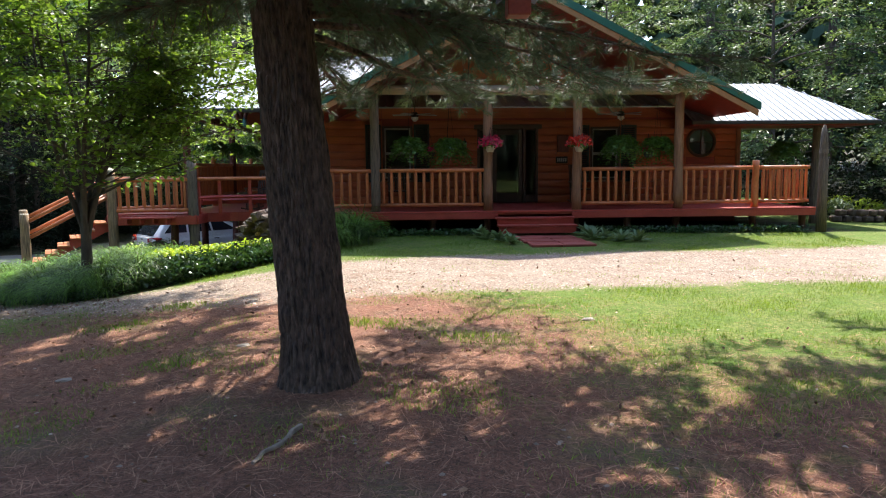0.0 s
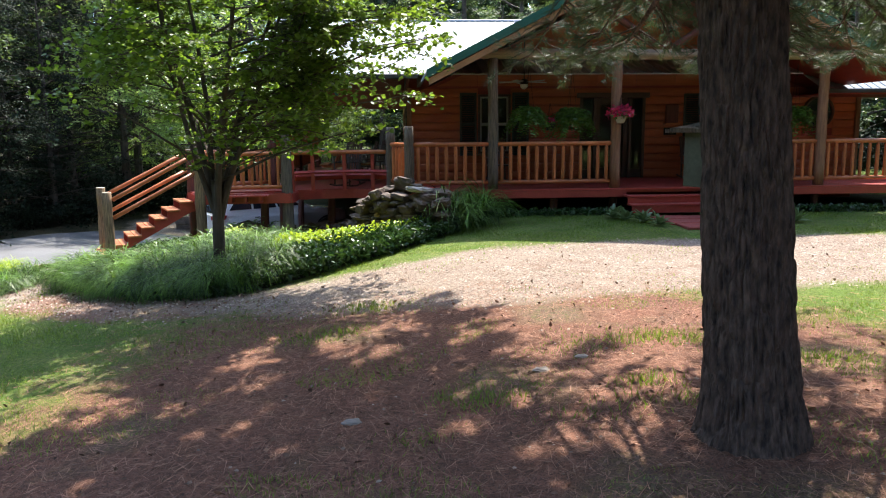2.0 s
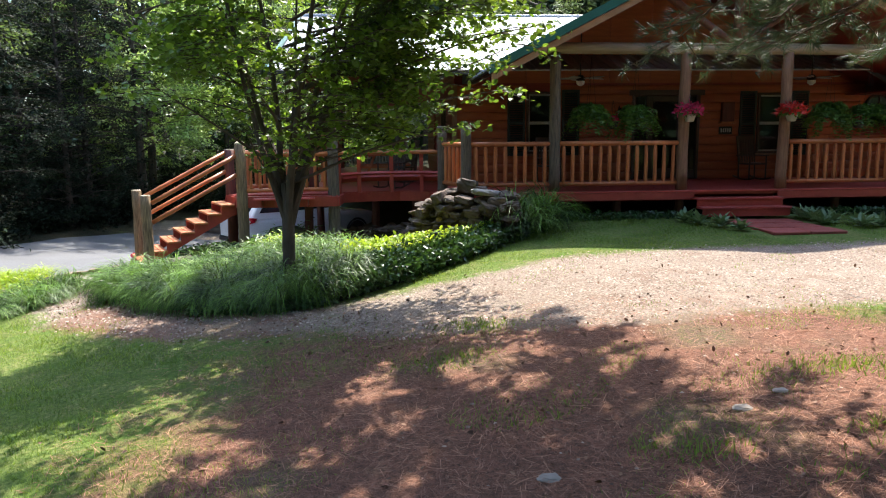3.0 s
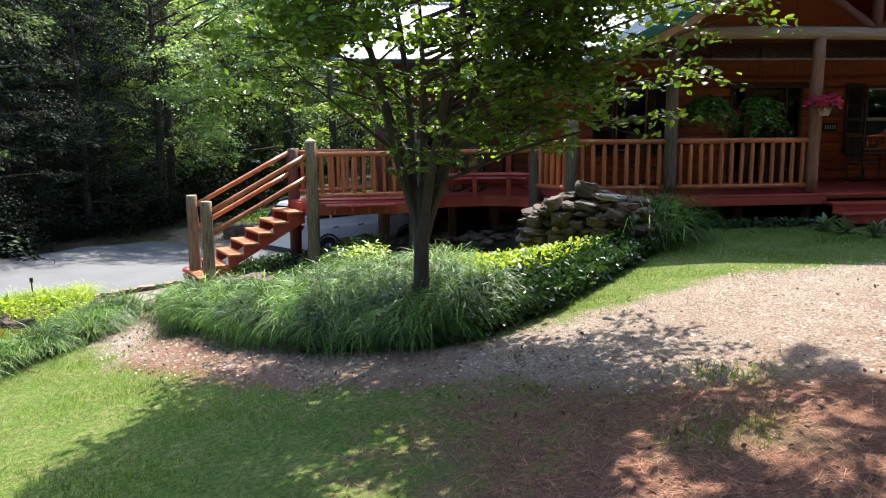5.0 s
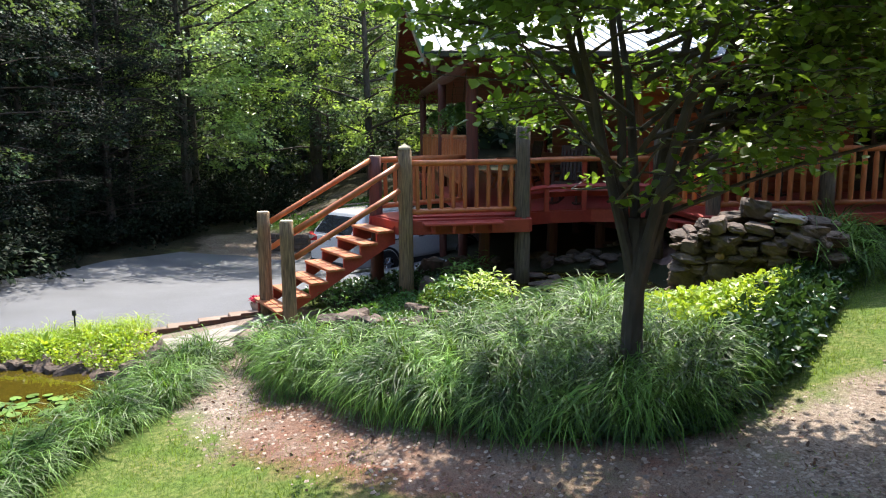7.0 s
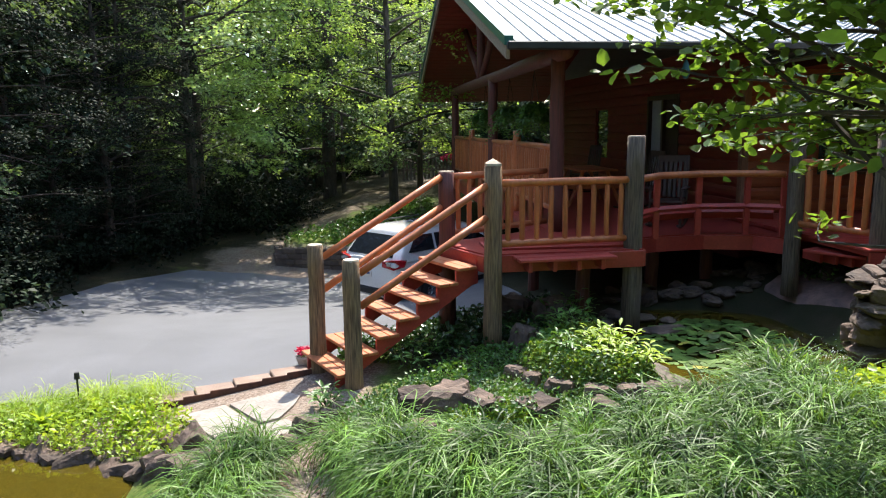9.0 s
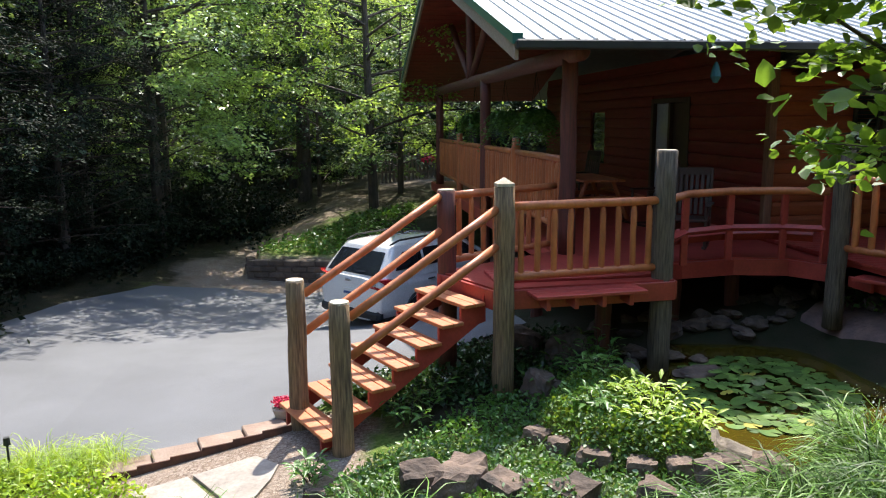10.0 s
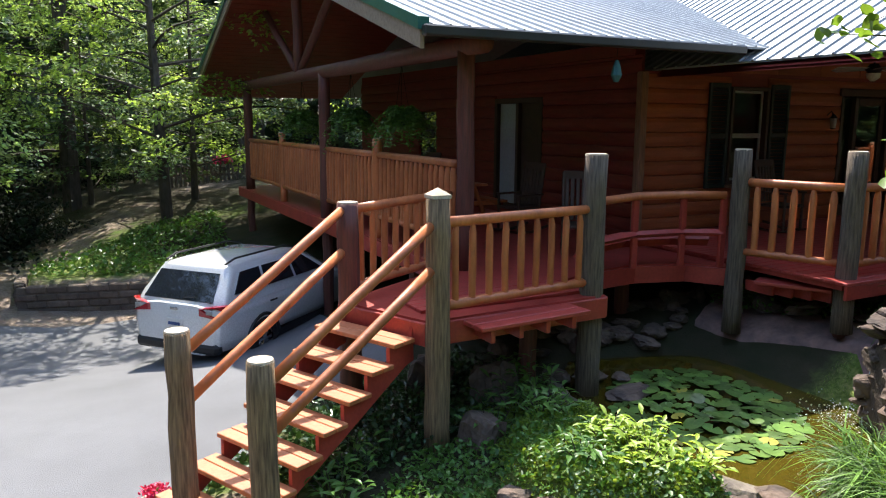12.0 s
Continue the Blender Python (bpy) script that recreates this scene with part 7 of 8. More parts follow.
def near_grass():
    r = np.random.default_rng(71)
    p = np.stack([r.uniform(-13.5, 11, 380000), r.uniform(3.0, 18.2, 380000)], 1)
    g, l, w = zones(p[:, 0], p[:, 1])
    patch = np.sin(p[:, 0] * 1.9 + 1.3 * np.sin(p[:, 1] * 1.1)) * np.sin(p[:, 1] * 2.3 + np.sin(p[:, 0] * 1.7))
    tuft = np.maximum.reduce([np.exp(-((p[:, 0] - a) / c) ** 2 - ((p[:, 1] - b) / d) ** 2) for a, b, c, d in GRASSY]) * (0.55 + 0.45 * (patch > -0.1))
    keep = (r.random(len(p)) < np.maximum(tuft, np.clip(1 - g * (1.05 - 0.25 * (patch > 0.4)), 0, 1) * np.clip(1 - l * (1.02 - 0.85 * (patch > 0.28)), 0.0, 1))) & ~inside(BED, p[:, 0], p[:, 1]) & ~inside(DRIVE, p[:, 0], p[:, 1]) & (w < 0.5)
    keep &= ~((p[:, 0] < -9.3) & (p[:, 1] > 14.6 - (p[:, 0] + 9.3) * -0.9)) & ~((p[:, 0] > 2.9) & (p[:, 0] < 5.0) & (p[:, 1] > 14.8))
    p = p[keep]
    n = len(p)
    where = on_ground(p)
    a = r.uniform(0, 6.28, n)
    y = np.stack([np.cos(a), np.sin(a), np.zeros(n)], 1)
    up = np.stack([r.normal(size=n) * 0.4, r.normal(size=n) * 0.4, np.ones(n)], 1)
    up /= np.linalg.norm(up, axis=1, keepdims=True)
    v = [(-0.07, 0, 0), (0.07, 0, 0), (0, 0.35, 1.0)]
    me = cloud("grass", v, [(0, 1, 2)], where, np.stack([np.cross(y, up), y, up], 1), r.uniform(0.02, 0.05, n) * (1 + 1.3 * tuft[keep]) * (1 + 0.5 * np.sin(p[:, 0] * 2.1 + np.sin(p[:, 1] * 1.7)) * np.sin(p[:, 1] * 2.6)))
    solid("grass", me, GRASS, "short mown lawn grass with thin patches", "grass", kind="stuff")


near_grass()


def gravel_stones():
    r = np.random.default_rng(72)
    p = np.stack([r.uniform(-9.6, 11, 100000), r.uniform(3.0, 17.2, 100000)], 1)
    g, l, w = zones(p[:, 0], p[:, 1])
    keep = r.random(len(p)) < g * np.where(p[:, 0] < -4, 1.0, 0.8) + np.where(p[:, 0] < -4, 0, 0.02) * l
    p = p[keep & ~inside(BED, p[:, 0], p[:, 1])]
    n = len(p)
    v = [(1, 0, 0), (0.2, 0.9, 0.1), (-0.9, 0.35, 0), (-0.5, -0.8, 0.1), (0.5, -0.8, 0), (0.1, 0.1, 0.6)]
    f = [(0, 1, 5), (1, 2, 5), (2, 3, 5), (3, 4, 5), (4, 0, 5)]
    a = r.uniform(0, 6.28, n)
    x = np.stack([np.cos(a), np.sin(a), r.normal(size=n) * 0.15], 1)
    y = np.stack([-np.sin(a), np.cos(a), r.normal(size=n) * 0.15], 1)
    s = np.where(p[:, 0] < -4, r.uniform(0.008, 0.028, n), r.uniform(0.006, 0.024, n))
    me = cloud("gravel", v, f, on_ground(p), np.stack([x, y, np.tile([0, 0, 1.0], (n, 1))], 1), s)
    solid("gravel", me, GRAVEL, "loose pinkish gravel stones on the path", "gravel", kind="stuff")
    p = np.stack([r.uniform(-6.5, 6, 70000), r.uniform(2.5, 11.5, 70000)], 1)
    g, l, w = zones(p[:, 0], p[:, 1])
    p = p[r.random(len(p)) < l * 0.85 + 0.04]
    n = len(p)
    v = [(-0.03, -1, 0), (0.03, -1, 0), (0.03, 1, 0.04), (-0.03, 1, 0.04)]
    a = r.uniform(0, 6.28, n)
    x = np.stack([np.cos(a), np.sin(a), r.normal(size=n) * 0.2], 1)
    y = np.stack([-np.sin(a), np.cos(a), r.normal(size=n) * 0.15], 1)
    q = on_ground(p)
    q[:, 2] += 0.008
    me = cloud("pine_litter", v, [(0, 1, 2, 3)], q, np.stack([x, y, np.cross(x, y)], 1), r.uniform(0.03, 0.075, n))
    solid("pine_litter", me, mat("fallen_needles", (0.42, 0.215, 0.13), (0.22, 0.10, 0.062), 0.8, 5, bump=0, island=0.5), "fallen red-brown pine needles on the soil", "pine litter", kind="stuff")
    p = np.stack([r.uniform(-9.6, 8, 24000), r.uniform(3, 17, 24000)], 1)
    g, l, w = zones(p[:, 0], p[:, 1])
    p = p[(r.random(len(p)) < 0.25 * l + np.where(p[:, 0] < -4, 0.95, 0.05) * g) & ~inside(BED, p[:, 0], p[:, 1])]
    q = on_ground(p)
    q[:, 2] += 0.012
    me = cloud("dry_leaf", LEAF_V, LEAF_F, q, spin(len(p), r, 1.6), r.uniform(0.025, 0.06, len(p)))
    solid("dry_leaf", me, mat("dry_leaf", (0.27, 0.15, 0.085), (0.13, 0.065, 0.04), 0.75, 5, bump=0, island=0.6), "dry brown leaves scattered over gravel and litter", "dry leaves", kind="stuff")


gravel_stones()


# ---- parked car ----
def soften(ob, width):
    m = ob.modifiers.new("soft_edges", "BEVEL")
    m.width, m.segments, m.limit_method, m.angle_limit = width, 3, "ANGLE", radians(18)
    return ob


def car(x, y, z, heading, paint, label):
    c = thing("car", label, "car", (x, y, z))
    c.rotation_euler = (0, 0, -heading)
    half = [(0.62, 0.30), (0.86, 0.36), (0.955, 0.52), (0.985, 0.78), (0.965, 0.98), (0.90, 1.09), (0.45, 1.13)]
    stations = [(0.0, 0.80, 0.0), (0.05, 0.90, 0.0), (0.25, 0.97, 0.0), (0.8, 1.0, 0.0), (2.6, 1.0, 0.0), (3.9, 1.0, 0.0), (4.6, 0.95, -0.06), (4.95, 0.86, -0.14), (5.1, 0.72, -0.25)]
    body = Mesh()
    rings = []
    for yy, w, dz in stations:
        ring = []
        for sx in (1, -1):
            pts = half if sx == 1 else list(reversed(half))
            for hx, hz in pts:
                ring.append(len(body.v))
                body.v.append((sx * hx * w, yy, hz + (dz if hz > 0.7 else 0)))
        rings.append(ring)
    n = len(rings[0])
    for a, b in zip(rings, rings[1:]):
        for k in range(n):
            body.f.append((a[k], b[k], b[(k + 1) % n], a[(k + 1) % n]))
    body.f.append(tuple(rings[0]))
    body.f.append(tuple(reversed(rings[-1])))
    soften(part("body", body, paint, c, smooth=True), 0.07)
    cab = Mesh()
    levels = [(1.08, 0.92, 0.05, 3.75), (1.25, 0.88, 0.15, 3.45), (1.58, 0.76, 0.44, 2.85), (1.68, 0.69, 0.5, 2.6), (1.735, 0.5, 0.75, 2.3)]
    rr = []
    for zz, w, y0, y1 in levels:
        ring = []
        for px, py in ((w * 0.8, y0), (w, y0 + 0.1), (w, y1 - 0.25), (w * 0.78, y1), (-w * 0.78, y1), (-w, y1 - 0.25), (-w, y0 + 0.1), (-w * 0.8, y0)):
            ring.append(len(cab.v))
            cab.v.append((px, py, zz))
        rr.append(ring)
    for a, b in zip(rr, rr[1:]):
        for k in range(8):
            cab.f.append((a[k], a[(k + 1) % 8], b[(k + 1) % 8], b[k]))
    cab.f.append(tuple(rr[-1]))
    soften(part("cabin", cab, paint, c, smooth=True), 0.05)

    def pane(name, pts, material=DARK_GLASS):
        m = Mesh()
        nrm = (Vector(pts[1]) - Vector(pts[0])).cross(Vector(pts[2]) - Vector(pts[0])).normalized() * 0.012
        mid = sum((Vector(p) for p in pts), Vector()) / len(pts)
        if nrm.dot(mid - Vector((0, 2, 1.2))) < 0:
            nrm = -nrm
        front = [Vector(p) + nrm for p in pts]
        m.quad(*front)
        for i in range(len(pts)):
            j = (i + 1) % len(pts)
            m.quad(pts[i], pts[j], front[j], front[i])
        return part(name, m, material, c)

    pane("rear_window", [(-0.715, 0.1, 1.17), (0.715, 0.1, 1.17), (0.615, 0.43, 1.585), (-0.615, 0.43, 1.585)])
    pane("windscreen", [(-0.66, 3.44, 1.24), (0.66, 3.44, 1.24), (0.57, 2.86, 1.59), (-0.57, 2.86, 1.59)])
    for sx in (1, -1):
        w0, w1 = 0.888, 0.772
        pane("side_window", [(sx * w0, 0.42, 1.26), (sx * w0, 1.2, 1.25), (sx * w1, 1.22, 1.59), (sx * w1, 0.72, 1.58)])
        pane("side_window", [(sx * w0, 1.28, 1.25), (sx * w0, 2.1, 1.25), (sx * w1, 2.05, 1.59), (sx * w1, 1.3, 1.59)])
        pane("side_window", [(sx * w0, 2.18, 1.25), (sx * w0, 3.05, 1.25), (sx * w1, 2.5, 1.59), (sx * w1, 2.13, 1.59)])
        lamp = Mesh()
        prof = [(0.52, -0.012, 0.98), (0.52, -0.012, 1.09), (0.80, 0.0, 1.14), (0.945, 0.12, 1.15), (0.955, 0.30, 1.12), (0.97, 0.22, 1.0), (0.86, 0.01, 0.94)]
        outer = [(sx * (a + 0.012), b - 0.02, q) for a, b, q in prof]
        lamp.quad(*outer)
        inner = [(sx * (a - 0.05), b + 0.05, q) for a, b, q in prof]
        for i in range(7):
            j = (i + 1) % 7
            lamp.quad(outer[i], outer[j], inner[j], inner[i])
        tl = part("tail_lamp", lamp, TAIL_RED, c, "red wrap-round tail lamp")
        part("clear_lens", Mesh().box((sx * 0.74, -0.03, 1.05), (0.13, 0.03, 0.07), bevel=0.02), FRAME, tl)
        part("roof_rail", Mesh().tube([(sx * 0.62, 0.55, 1.72), (sx * 0.63, 0.8, 1.79), (sx * 0.63, 2.2, 1.79), (sx * 0.62, 2.5, 1.72)], [0.018] * 4, 6), BLACK, c)
        part("door_mirror", Mesh().box((sx * 1.02, 2.95, 1.2), (0.18, 0.1, 0.16), bevel=0.04), paint, c)
        for yy in (1.35, 2.25):
            part("door_handle", Mesh().box((sx * 0.985, yy, 0.99), (0.03, 0.2, 0.03), bevel=0.01), BLACK if paint is CAR_WHITE else paint, c)
        part("sill", Mesh().box((sx * 0.93, 2.5, 0.37), (0.08, 2.2, 0.14), bevel=0.02), BLACK, c)
        for yy in (1.05, 4.05):
            ty = Mesh()
            prof = [(0.2, 0.0), (0.34, 0.0), (0.375, 0.03), (0.375, 0.19), (0.34, 0.22), (0.2, 0.22)]
            rings = []
            for k in range(28):
                a = 2 * math.pi * k / 28
                ring = []
                for r, q in prof:
                    ring.append(len(ty.v))
                    ty.v.append((sx * (0.79 + q), yy + r * math.cos(a), 0.375 + r * math.sin(a)))
                rings.append(ring)
            for k in range(28):
                a, b = rings[k], rings[(k + 1) % 28]
                for i in range(5):
                    ty.f.append((a[i], b[i], b[i + 1], a[i + 1]))
            wheel = part("wheel", ty, TYRE, c, "black rubber tyre")
            rim = Mesh()
            for k in range(6):
                a = k * math.pi / 3
                rim.box((sx * 0.98, yy + 0.12 * math.cos(a), 0.375 + 0.12 * math.sin(a)), (0.03, 0.2, 0.055), Matrix.Rotation(a, 4, "X"), 0.008)
            rim.tube([(sx * 0.95, yy, 0.375), (sx * 1.0, yy, 0.375)], [0.06, 0.05], 12)
            rim.tube([(sx * 0.94, yy, 0.375), (sx * 0.955, yy, 0.375)], [0.225, 0.225], 24)
            part("rim", rim, CHROME, wheel, "silver spoked alloy rim")
            arch = Mesh().tube([(sx * 0.975, yy + 0.43 * math.cos(a), 0.375 + 0.43 * math.sin(a)) for a in [math.pi * k / 12 for k in range(13)]], [0.035] * 13, 6)
            part("wheel_arch", arch, BLACK, c)
    part("rear_bumper", Mesh().box((0, 0.06, 0.42), (1.72, 0.2, 0.2), bevel=0.06), BLACK, c, "dark plastic lower bumper")
    part("plate", Mesh().box((0.0, -0.012, 0.80), (0.34, 0.02, 0.17), bevel=0.006), WHITE, c, "white plate with plain blue bar")
    part("plate_bar", Mesh().box((0.0, -0.026, 0.80), (0.24, 0.008, 0.05)), BLUE, c)
    part("badge", Mesh().box((0.0, -0.012, 1.05), (0.16, 0.02, 0.045), bevel=0.015), CHROME, c)
    part("wiper", Mesh().tube([(0.0, 0.13, 1.2), (0.35, 0.12, 1.24)], [0.01] * 2, 5), BLACK, c)
    return c


car(-8.45, 25.5, h(-7.4, 26.6) + 0.02, 0.87, CAR_WHITE, "white sport utility car parked on the asphalt drive")
car(-16.4, 22.6, h(-16, 22) + 0.02, -1.35, mat("black_car_paint", (0.015, 0.015, 0.017), None, 0.2, 1, bump=0, coat=1.0), "black car parked at the drive's far edge")

# block wall by the drive
rw = thing("block_wall", "low retaining wall of rough brown concrete blocks", "retaining wall", kind="structure")
zb = h(-10.5, 30.9) - 0.08
for line in (((-11.05, 31.4), (-6.1, 30.09)), ((-11.0, 31.56), (-11.0, 32.9))):
    a, b = Vector((*line[0], 0)), Vector((*line[1], 0))
    n = round((b - a).length / 0.42)
    turn = Matrix.Rotation(math.atan2((b - a).y, (b - a).x), 4, "Z")
    mid = a.lerp(b, 0.5)
    part("backing", Mesh().box((mid.x, mid.y, zb + 0.31), ((b - a).length - 0.06, 0.17, 0.62), turn), BLOCK, rw)
    for row in range(4):
        for k in range(n - row % 2):
            p = a.lerp(b, (k + 0.5 + 0.5 * (row % 2)) / n)
            part("block", Mesh().box((p.x, p.y, zb + 0.165 * row + 0.08), ((b - a).length / n - 0.012, 0.26, 0.155), turn, 0.025), BLOCK, rw)

# far fence with flower pot
ff = thing("garden_fence", "weathered grey picket fence among the trees", "fence")
for k in range(26):
    x = -6.6 + k * 0.16
    part("picket", Mesh().box((x, 42.0, h(x, 42) + 0.55), (0.09, 0.025, 1.15), bevel=0.008), GREY_LOG, ff)
for z in (0.25, 0.95):
    part("rail", Mesh().box((-4.6, 42.03, h(-4.6, 42) + z), (4.3, 0.05, 0.09), bevel=0.008), GREY_LOG, ff)


def petals(n, radius, seed, material, flat=0.7):
    r = np.random.default_rng(seed)
    d = r.normal(size=(n, 3))
    d /= np.linalg.norm(d, axis=1, keepdims=True)
    d[:, 2] = np.abs(d[:, 2]) * flat - 0.1
    return cloud("flowers", LEAF_V, LEAF_F, d * radius * r.uniform(0.6, 1.05, (n, 1)), spin(n, r, 0.8), r.uniform(0.05, 0.085, n) * radius / 0.22)


def flower_pot(x, y, z, material, label, seed, radius=0.31, hung=True, pot=POT, group="flower pots"):
    ob = thing("flower_pot", label, "flower pot", (x, y, z), group)
    part("pot", Mesh().tube([(0, 0, 0), (0, 0, 0.03), (0, 0, 0.13), (0, 0, 0.15)], [0.075, 0.09, 0.125, 0.13], 16), pot, ob, smooth=True)
    f = petals(260, radius, seed, material)
    f.materials.append(material)
    fl = part("blossom", f, material, ob)
    fl.location = (0, 0, 0.2)
    g = petals(120, radius * 0.85, seed + 5, HOSTA)
    g.materials.append(HOSTA)
    gl = part("foliage", g, HOSTA, ob)
    gl.location = (0, 0, 0.15)
    if hung:
        for k in range(3):
            a = k * 2.1
            part("hanger", Mesh().tube([(0.12 * math.cos(a), 0.12 * math.sin(a), 0.14), (0, 0, 0.62)], [0.004] * 2, 4), OIL_DARK, ob)
    return ob


flower_pot(2.72, 18.12, 2.0, PINK, "pale hanging pot of pink flowers on a porch post", 1)
flower_pot(4.93, 18.05, 1.99, RED, "pale hanging pot of red flowers on a porch post", 2)
flower_pot(1.25, 18.75, 1.86, PINK, "dark hanging pot with small pink flowers", 3, 0.15, pot=BLACK)
flower_pot(6.9, 18.75, 1.84, PINK, "dark hanging pot with small pink flowers", 4, 0.17, pot=BLACK)
flower_pot(-9.35, 19.5, h(-9.35, 19.5), PINK, "small terracotta pot of pink flowers by the stair post", 5, 0.12, False)
flower_pot(-4.6, 41.7, h(-4.6, 41.7) + 0.55, PINK, "pot of bright pink flowers on the grey fence", 6, 0.35, False)


def fern(x, y, z, s, label, seed, hang=0.7):
    ob = thing("hanging_fern", label, "hanging plant", (x, y, z), "hanging ferns")
    part("pot", Mesh().tube([(0, 0, -0.14), (0, 0, 0.0)], [0.1, 0.14], 14), BLACK, ob, smooth=True)
    r = np.random.default_rng(seed)
    pts, axes, size = [], [], []
    for k in range(90):
        a, e = r.uniform(0, 6.28), r.uniform(-0.3, 1.35)
        ln = s * r.uniform(0.75, 1.15)
        flat = np.array([math.cos(a), math.sin(a), 0])
        for j in range(15):
            t = (j + 1) / 15
            p = flat * ln * t * math.cos(e) ** 0.7 + np.array([0, 0, ln * (math.sin(e) * t - 0.85 * t * t)])
            for sd in (-1, 1):
                d = np.array([-math.sin(a) * sd, math.cos(a) * sd, -0.2]) + 0.4 * flat + 0.25 * r.normal(size=3)
                d /= np.linalg.norm(d)
                xx = np.cross(d, r.normal(size=3) * 0.7 + np.array([0, 0, 1.0]))
                xx /= np.linalg.norm(xx)
                pts.append(p)
                axes.append(np.stack([xx, d, np.cross(xx, d)]))
                size.append(0.12 * s / 0.45 * (1 - 0.5 * t))
    me = cloud("fronds", QUAD_V, QUAD_F, np.array(pts), np.array(axes), np.array(size))
    part("fronds", me, HOSTA, ob, "arching green fronds")
    for k in range(3):
        a = k * 2.1
        part("hanger", Mesh().tube([(0.13 * math.cos(a), 0.13 * math.sin(a), 0), (0, 0, hang)], [0.004] * 2, 4), OIL_DARK, ob)


for k, (x, y, z) in enumerate(((0.75, 18.75, 2.25), (1.75, 18.75, 2.2), (6.2, 18.75, 2.25), (7.15, 18.8, 2.2), (11.6, 20.8, 2.1))):
    fern(x, y, z, 0.58, "lush green fern in a pot hanging from the porch beam", 10 + k, 1.15)
for k, (x, y, z) in enumerate(((-5.3, 25.6, 2.35), (-5.3, 23.4, 2.35), (-5.3, 28.6, 2.35))):
    fern(x, y, z, 0.48, "dark fern in a pot hanging from the deck beam", 20 + k, 0.75)


# ---- porch furniture and fittings ----
def rocking_chair(x, y, z, turn, label, material=None):
    material = material or DARK_TRIM
    c = thing("rocking_chair", label, "chair", (x, y, z), "porch chairs")
    c.rotation_euler = (0, 0, turn)
    part("seat", Mesh().box((0, 0, 0.42), (0.52, 0.5, 0.04), bevel=0.01), material, c)
    for sx in (-1, 1):
        part("rocker", Mesh().tube([(sx * 0.24, -0.42, 0.07), (sx * 0.24, -0.2, 0.025), (sx * 0.24, 0.1, 0.02), (sx * 0.24, 0.45, 0.09)], [0.022] * 4, 6), material, c)
        part("leg", Mesh().tube([(sx * 0.24, -0.22, 0.03), (sx * 0.24, -0.22, 0.62)], [0.022] * 2, 7), material, c)
        part("leg", Mesh().tube([(sx * 0.24, 0.22, 0.03), (sx * 0.24, 0.24, 0.45), (sx * 0.24, 0.36, 1.12)], [0.022] * 3, 7), material, c)
        part("armrest", Mesh().box((sx * 0.26, 0.02, 0.63), (0.08, 0.55, 0.03), bevel=0.01), material, c)
    part("top_slat", Mesh().box((0, 0.36, 1.08), (0.5, 0.03, 0.12), bevel=0.01), material, c)
    for k in range(6):
        part("back_slat", Mesh().box((-0.19 + 0.076 * k, 0.31, 0.76), (0.05, 0.018, 0.62), Matrix.Rotation(-0.16, 4, "X"), 0.005), material, c)
    return c


rocking_chair(5.75, 21.2, FLOOR, 0.15, "dark wooden rocking chair on the front porch")
rocking_chair(7.6, 21.1, FLOOR, -0.1, "orange wooden rocking chair behind the porch railing", RAIL)
rocking_chair(0.4, 21.2, FLOOR, 0.1, "dark wooden rocking chair under the porch window")
rocking_chair(-3.2, 23.4, DECK, -1.4, "dark wooden rocking chair on the side deck")
rocking_chair(-3.0, 27.6, DECK, -1.3, "dark wooden rocking chair on the side deck")
rocking_chair(-3.6, 21.2, DECK, -0.6, "dark wooden rocking chair on the side deck")


def picnic_table(x, y, z):
    t = thing("picnic_table", "orange wooden table with benches on the side deck", "table", (x, y, z))
    for k in range(5):
        part("top_board", Mesh().box((-0.32 + k * 0.16, 0, 0.74), (0.15, 1.7, 0.04), bevel=0.006), RAIL, t)
    for sx in (-1, 1):
        part("bench_board", Mesh().box((sx * 0.68, 0, 0.44), (0.24, 1.7, 0.04), bevel=0.006), RAIL, t)
        for sy in (-0.6, 0.6):
            part("leg", Mesh().tube([(sx * 0.55, sy, 0), (sx * 0.25, sy, 0.72)], [0.04] * 2, 6), RAIL, t)
    for sy in (-0.6, 0.6):
        part("cross_beam", Mesh().box((0, sy, 0.4), (1.5, 0.05, 0.08)), RAIL, t)


picnic_table(-3.8, 24.9, DECK)
sg = thing("house_sign", "small dark board with pale bars beside the front door", "sign")
part("board", Mesh().box((5.33, WALL_Y - 0.06, 1.82), (0.36, 0.03, 0.2), bevel=0.008), OIL_DARK, sg)
for k in range(5):
    part("bar", Mesh().box((5.21 + 0.06 * k, WALL_Y - 0.079, 1.82), (0.035, 0.008, 0.1)), FRAME, sg)
mb = thing("mail_box", "dark red wooden wall box beside the front door", "mailbox")
part("case", Mesh().box((5.35, WALL_Y - 0.1, 2.3), (0.34, 0.12, 0.5), bevel=0.01), DARK_LOG, mb)
part("ledge", Mesh().box((5.35, WALL_Y - 0.11, 2.02), (0.42, 0.16, 0.05), bevel=0.01), RAIL, mb)


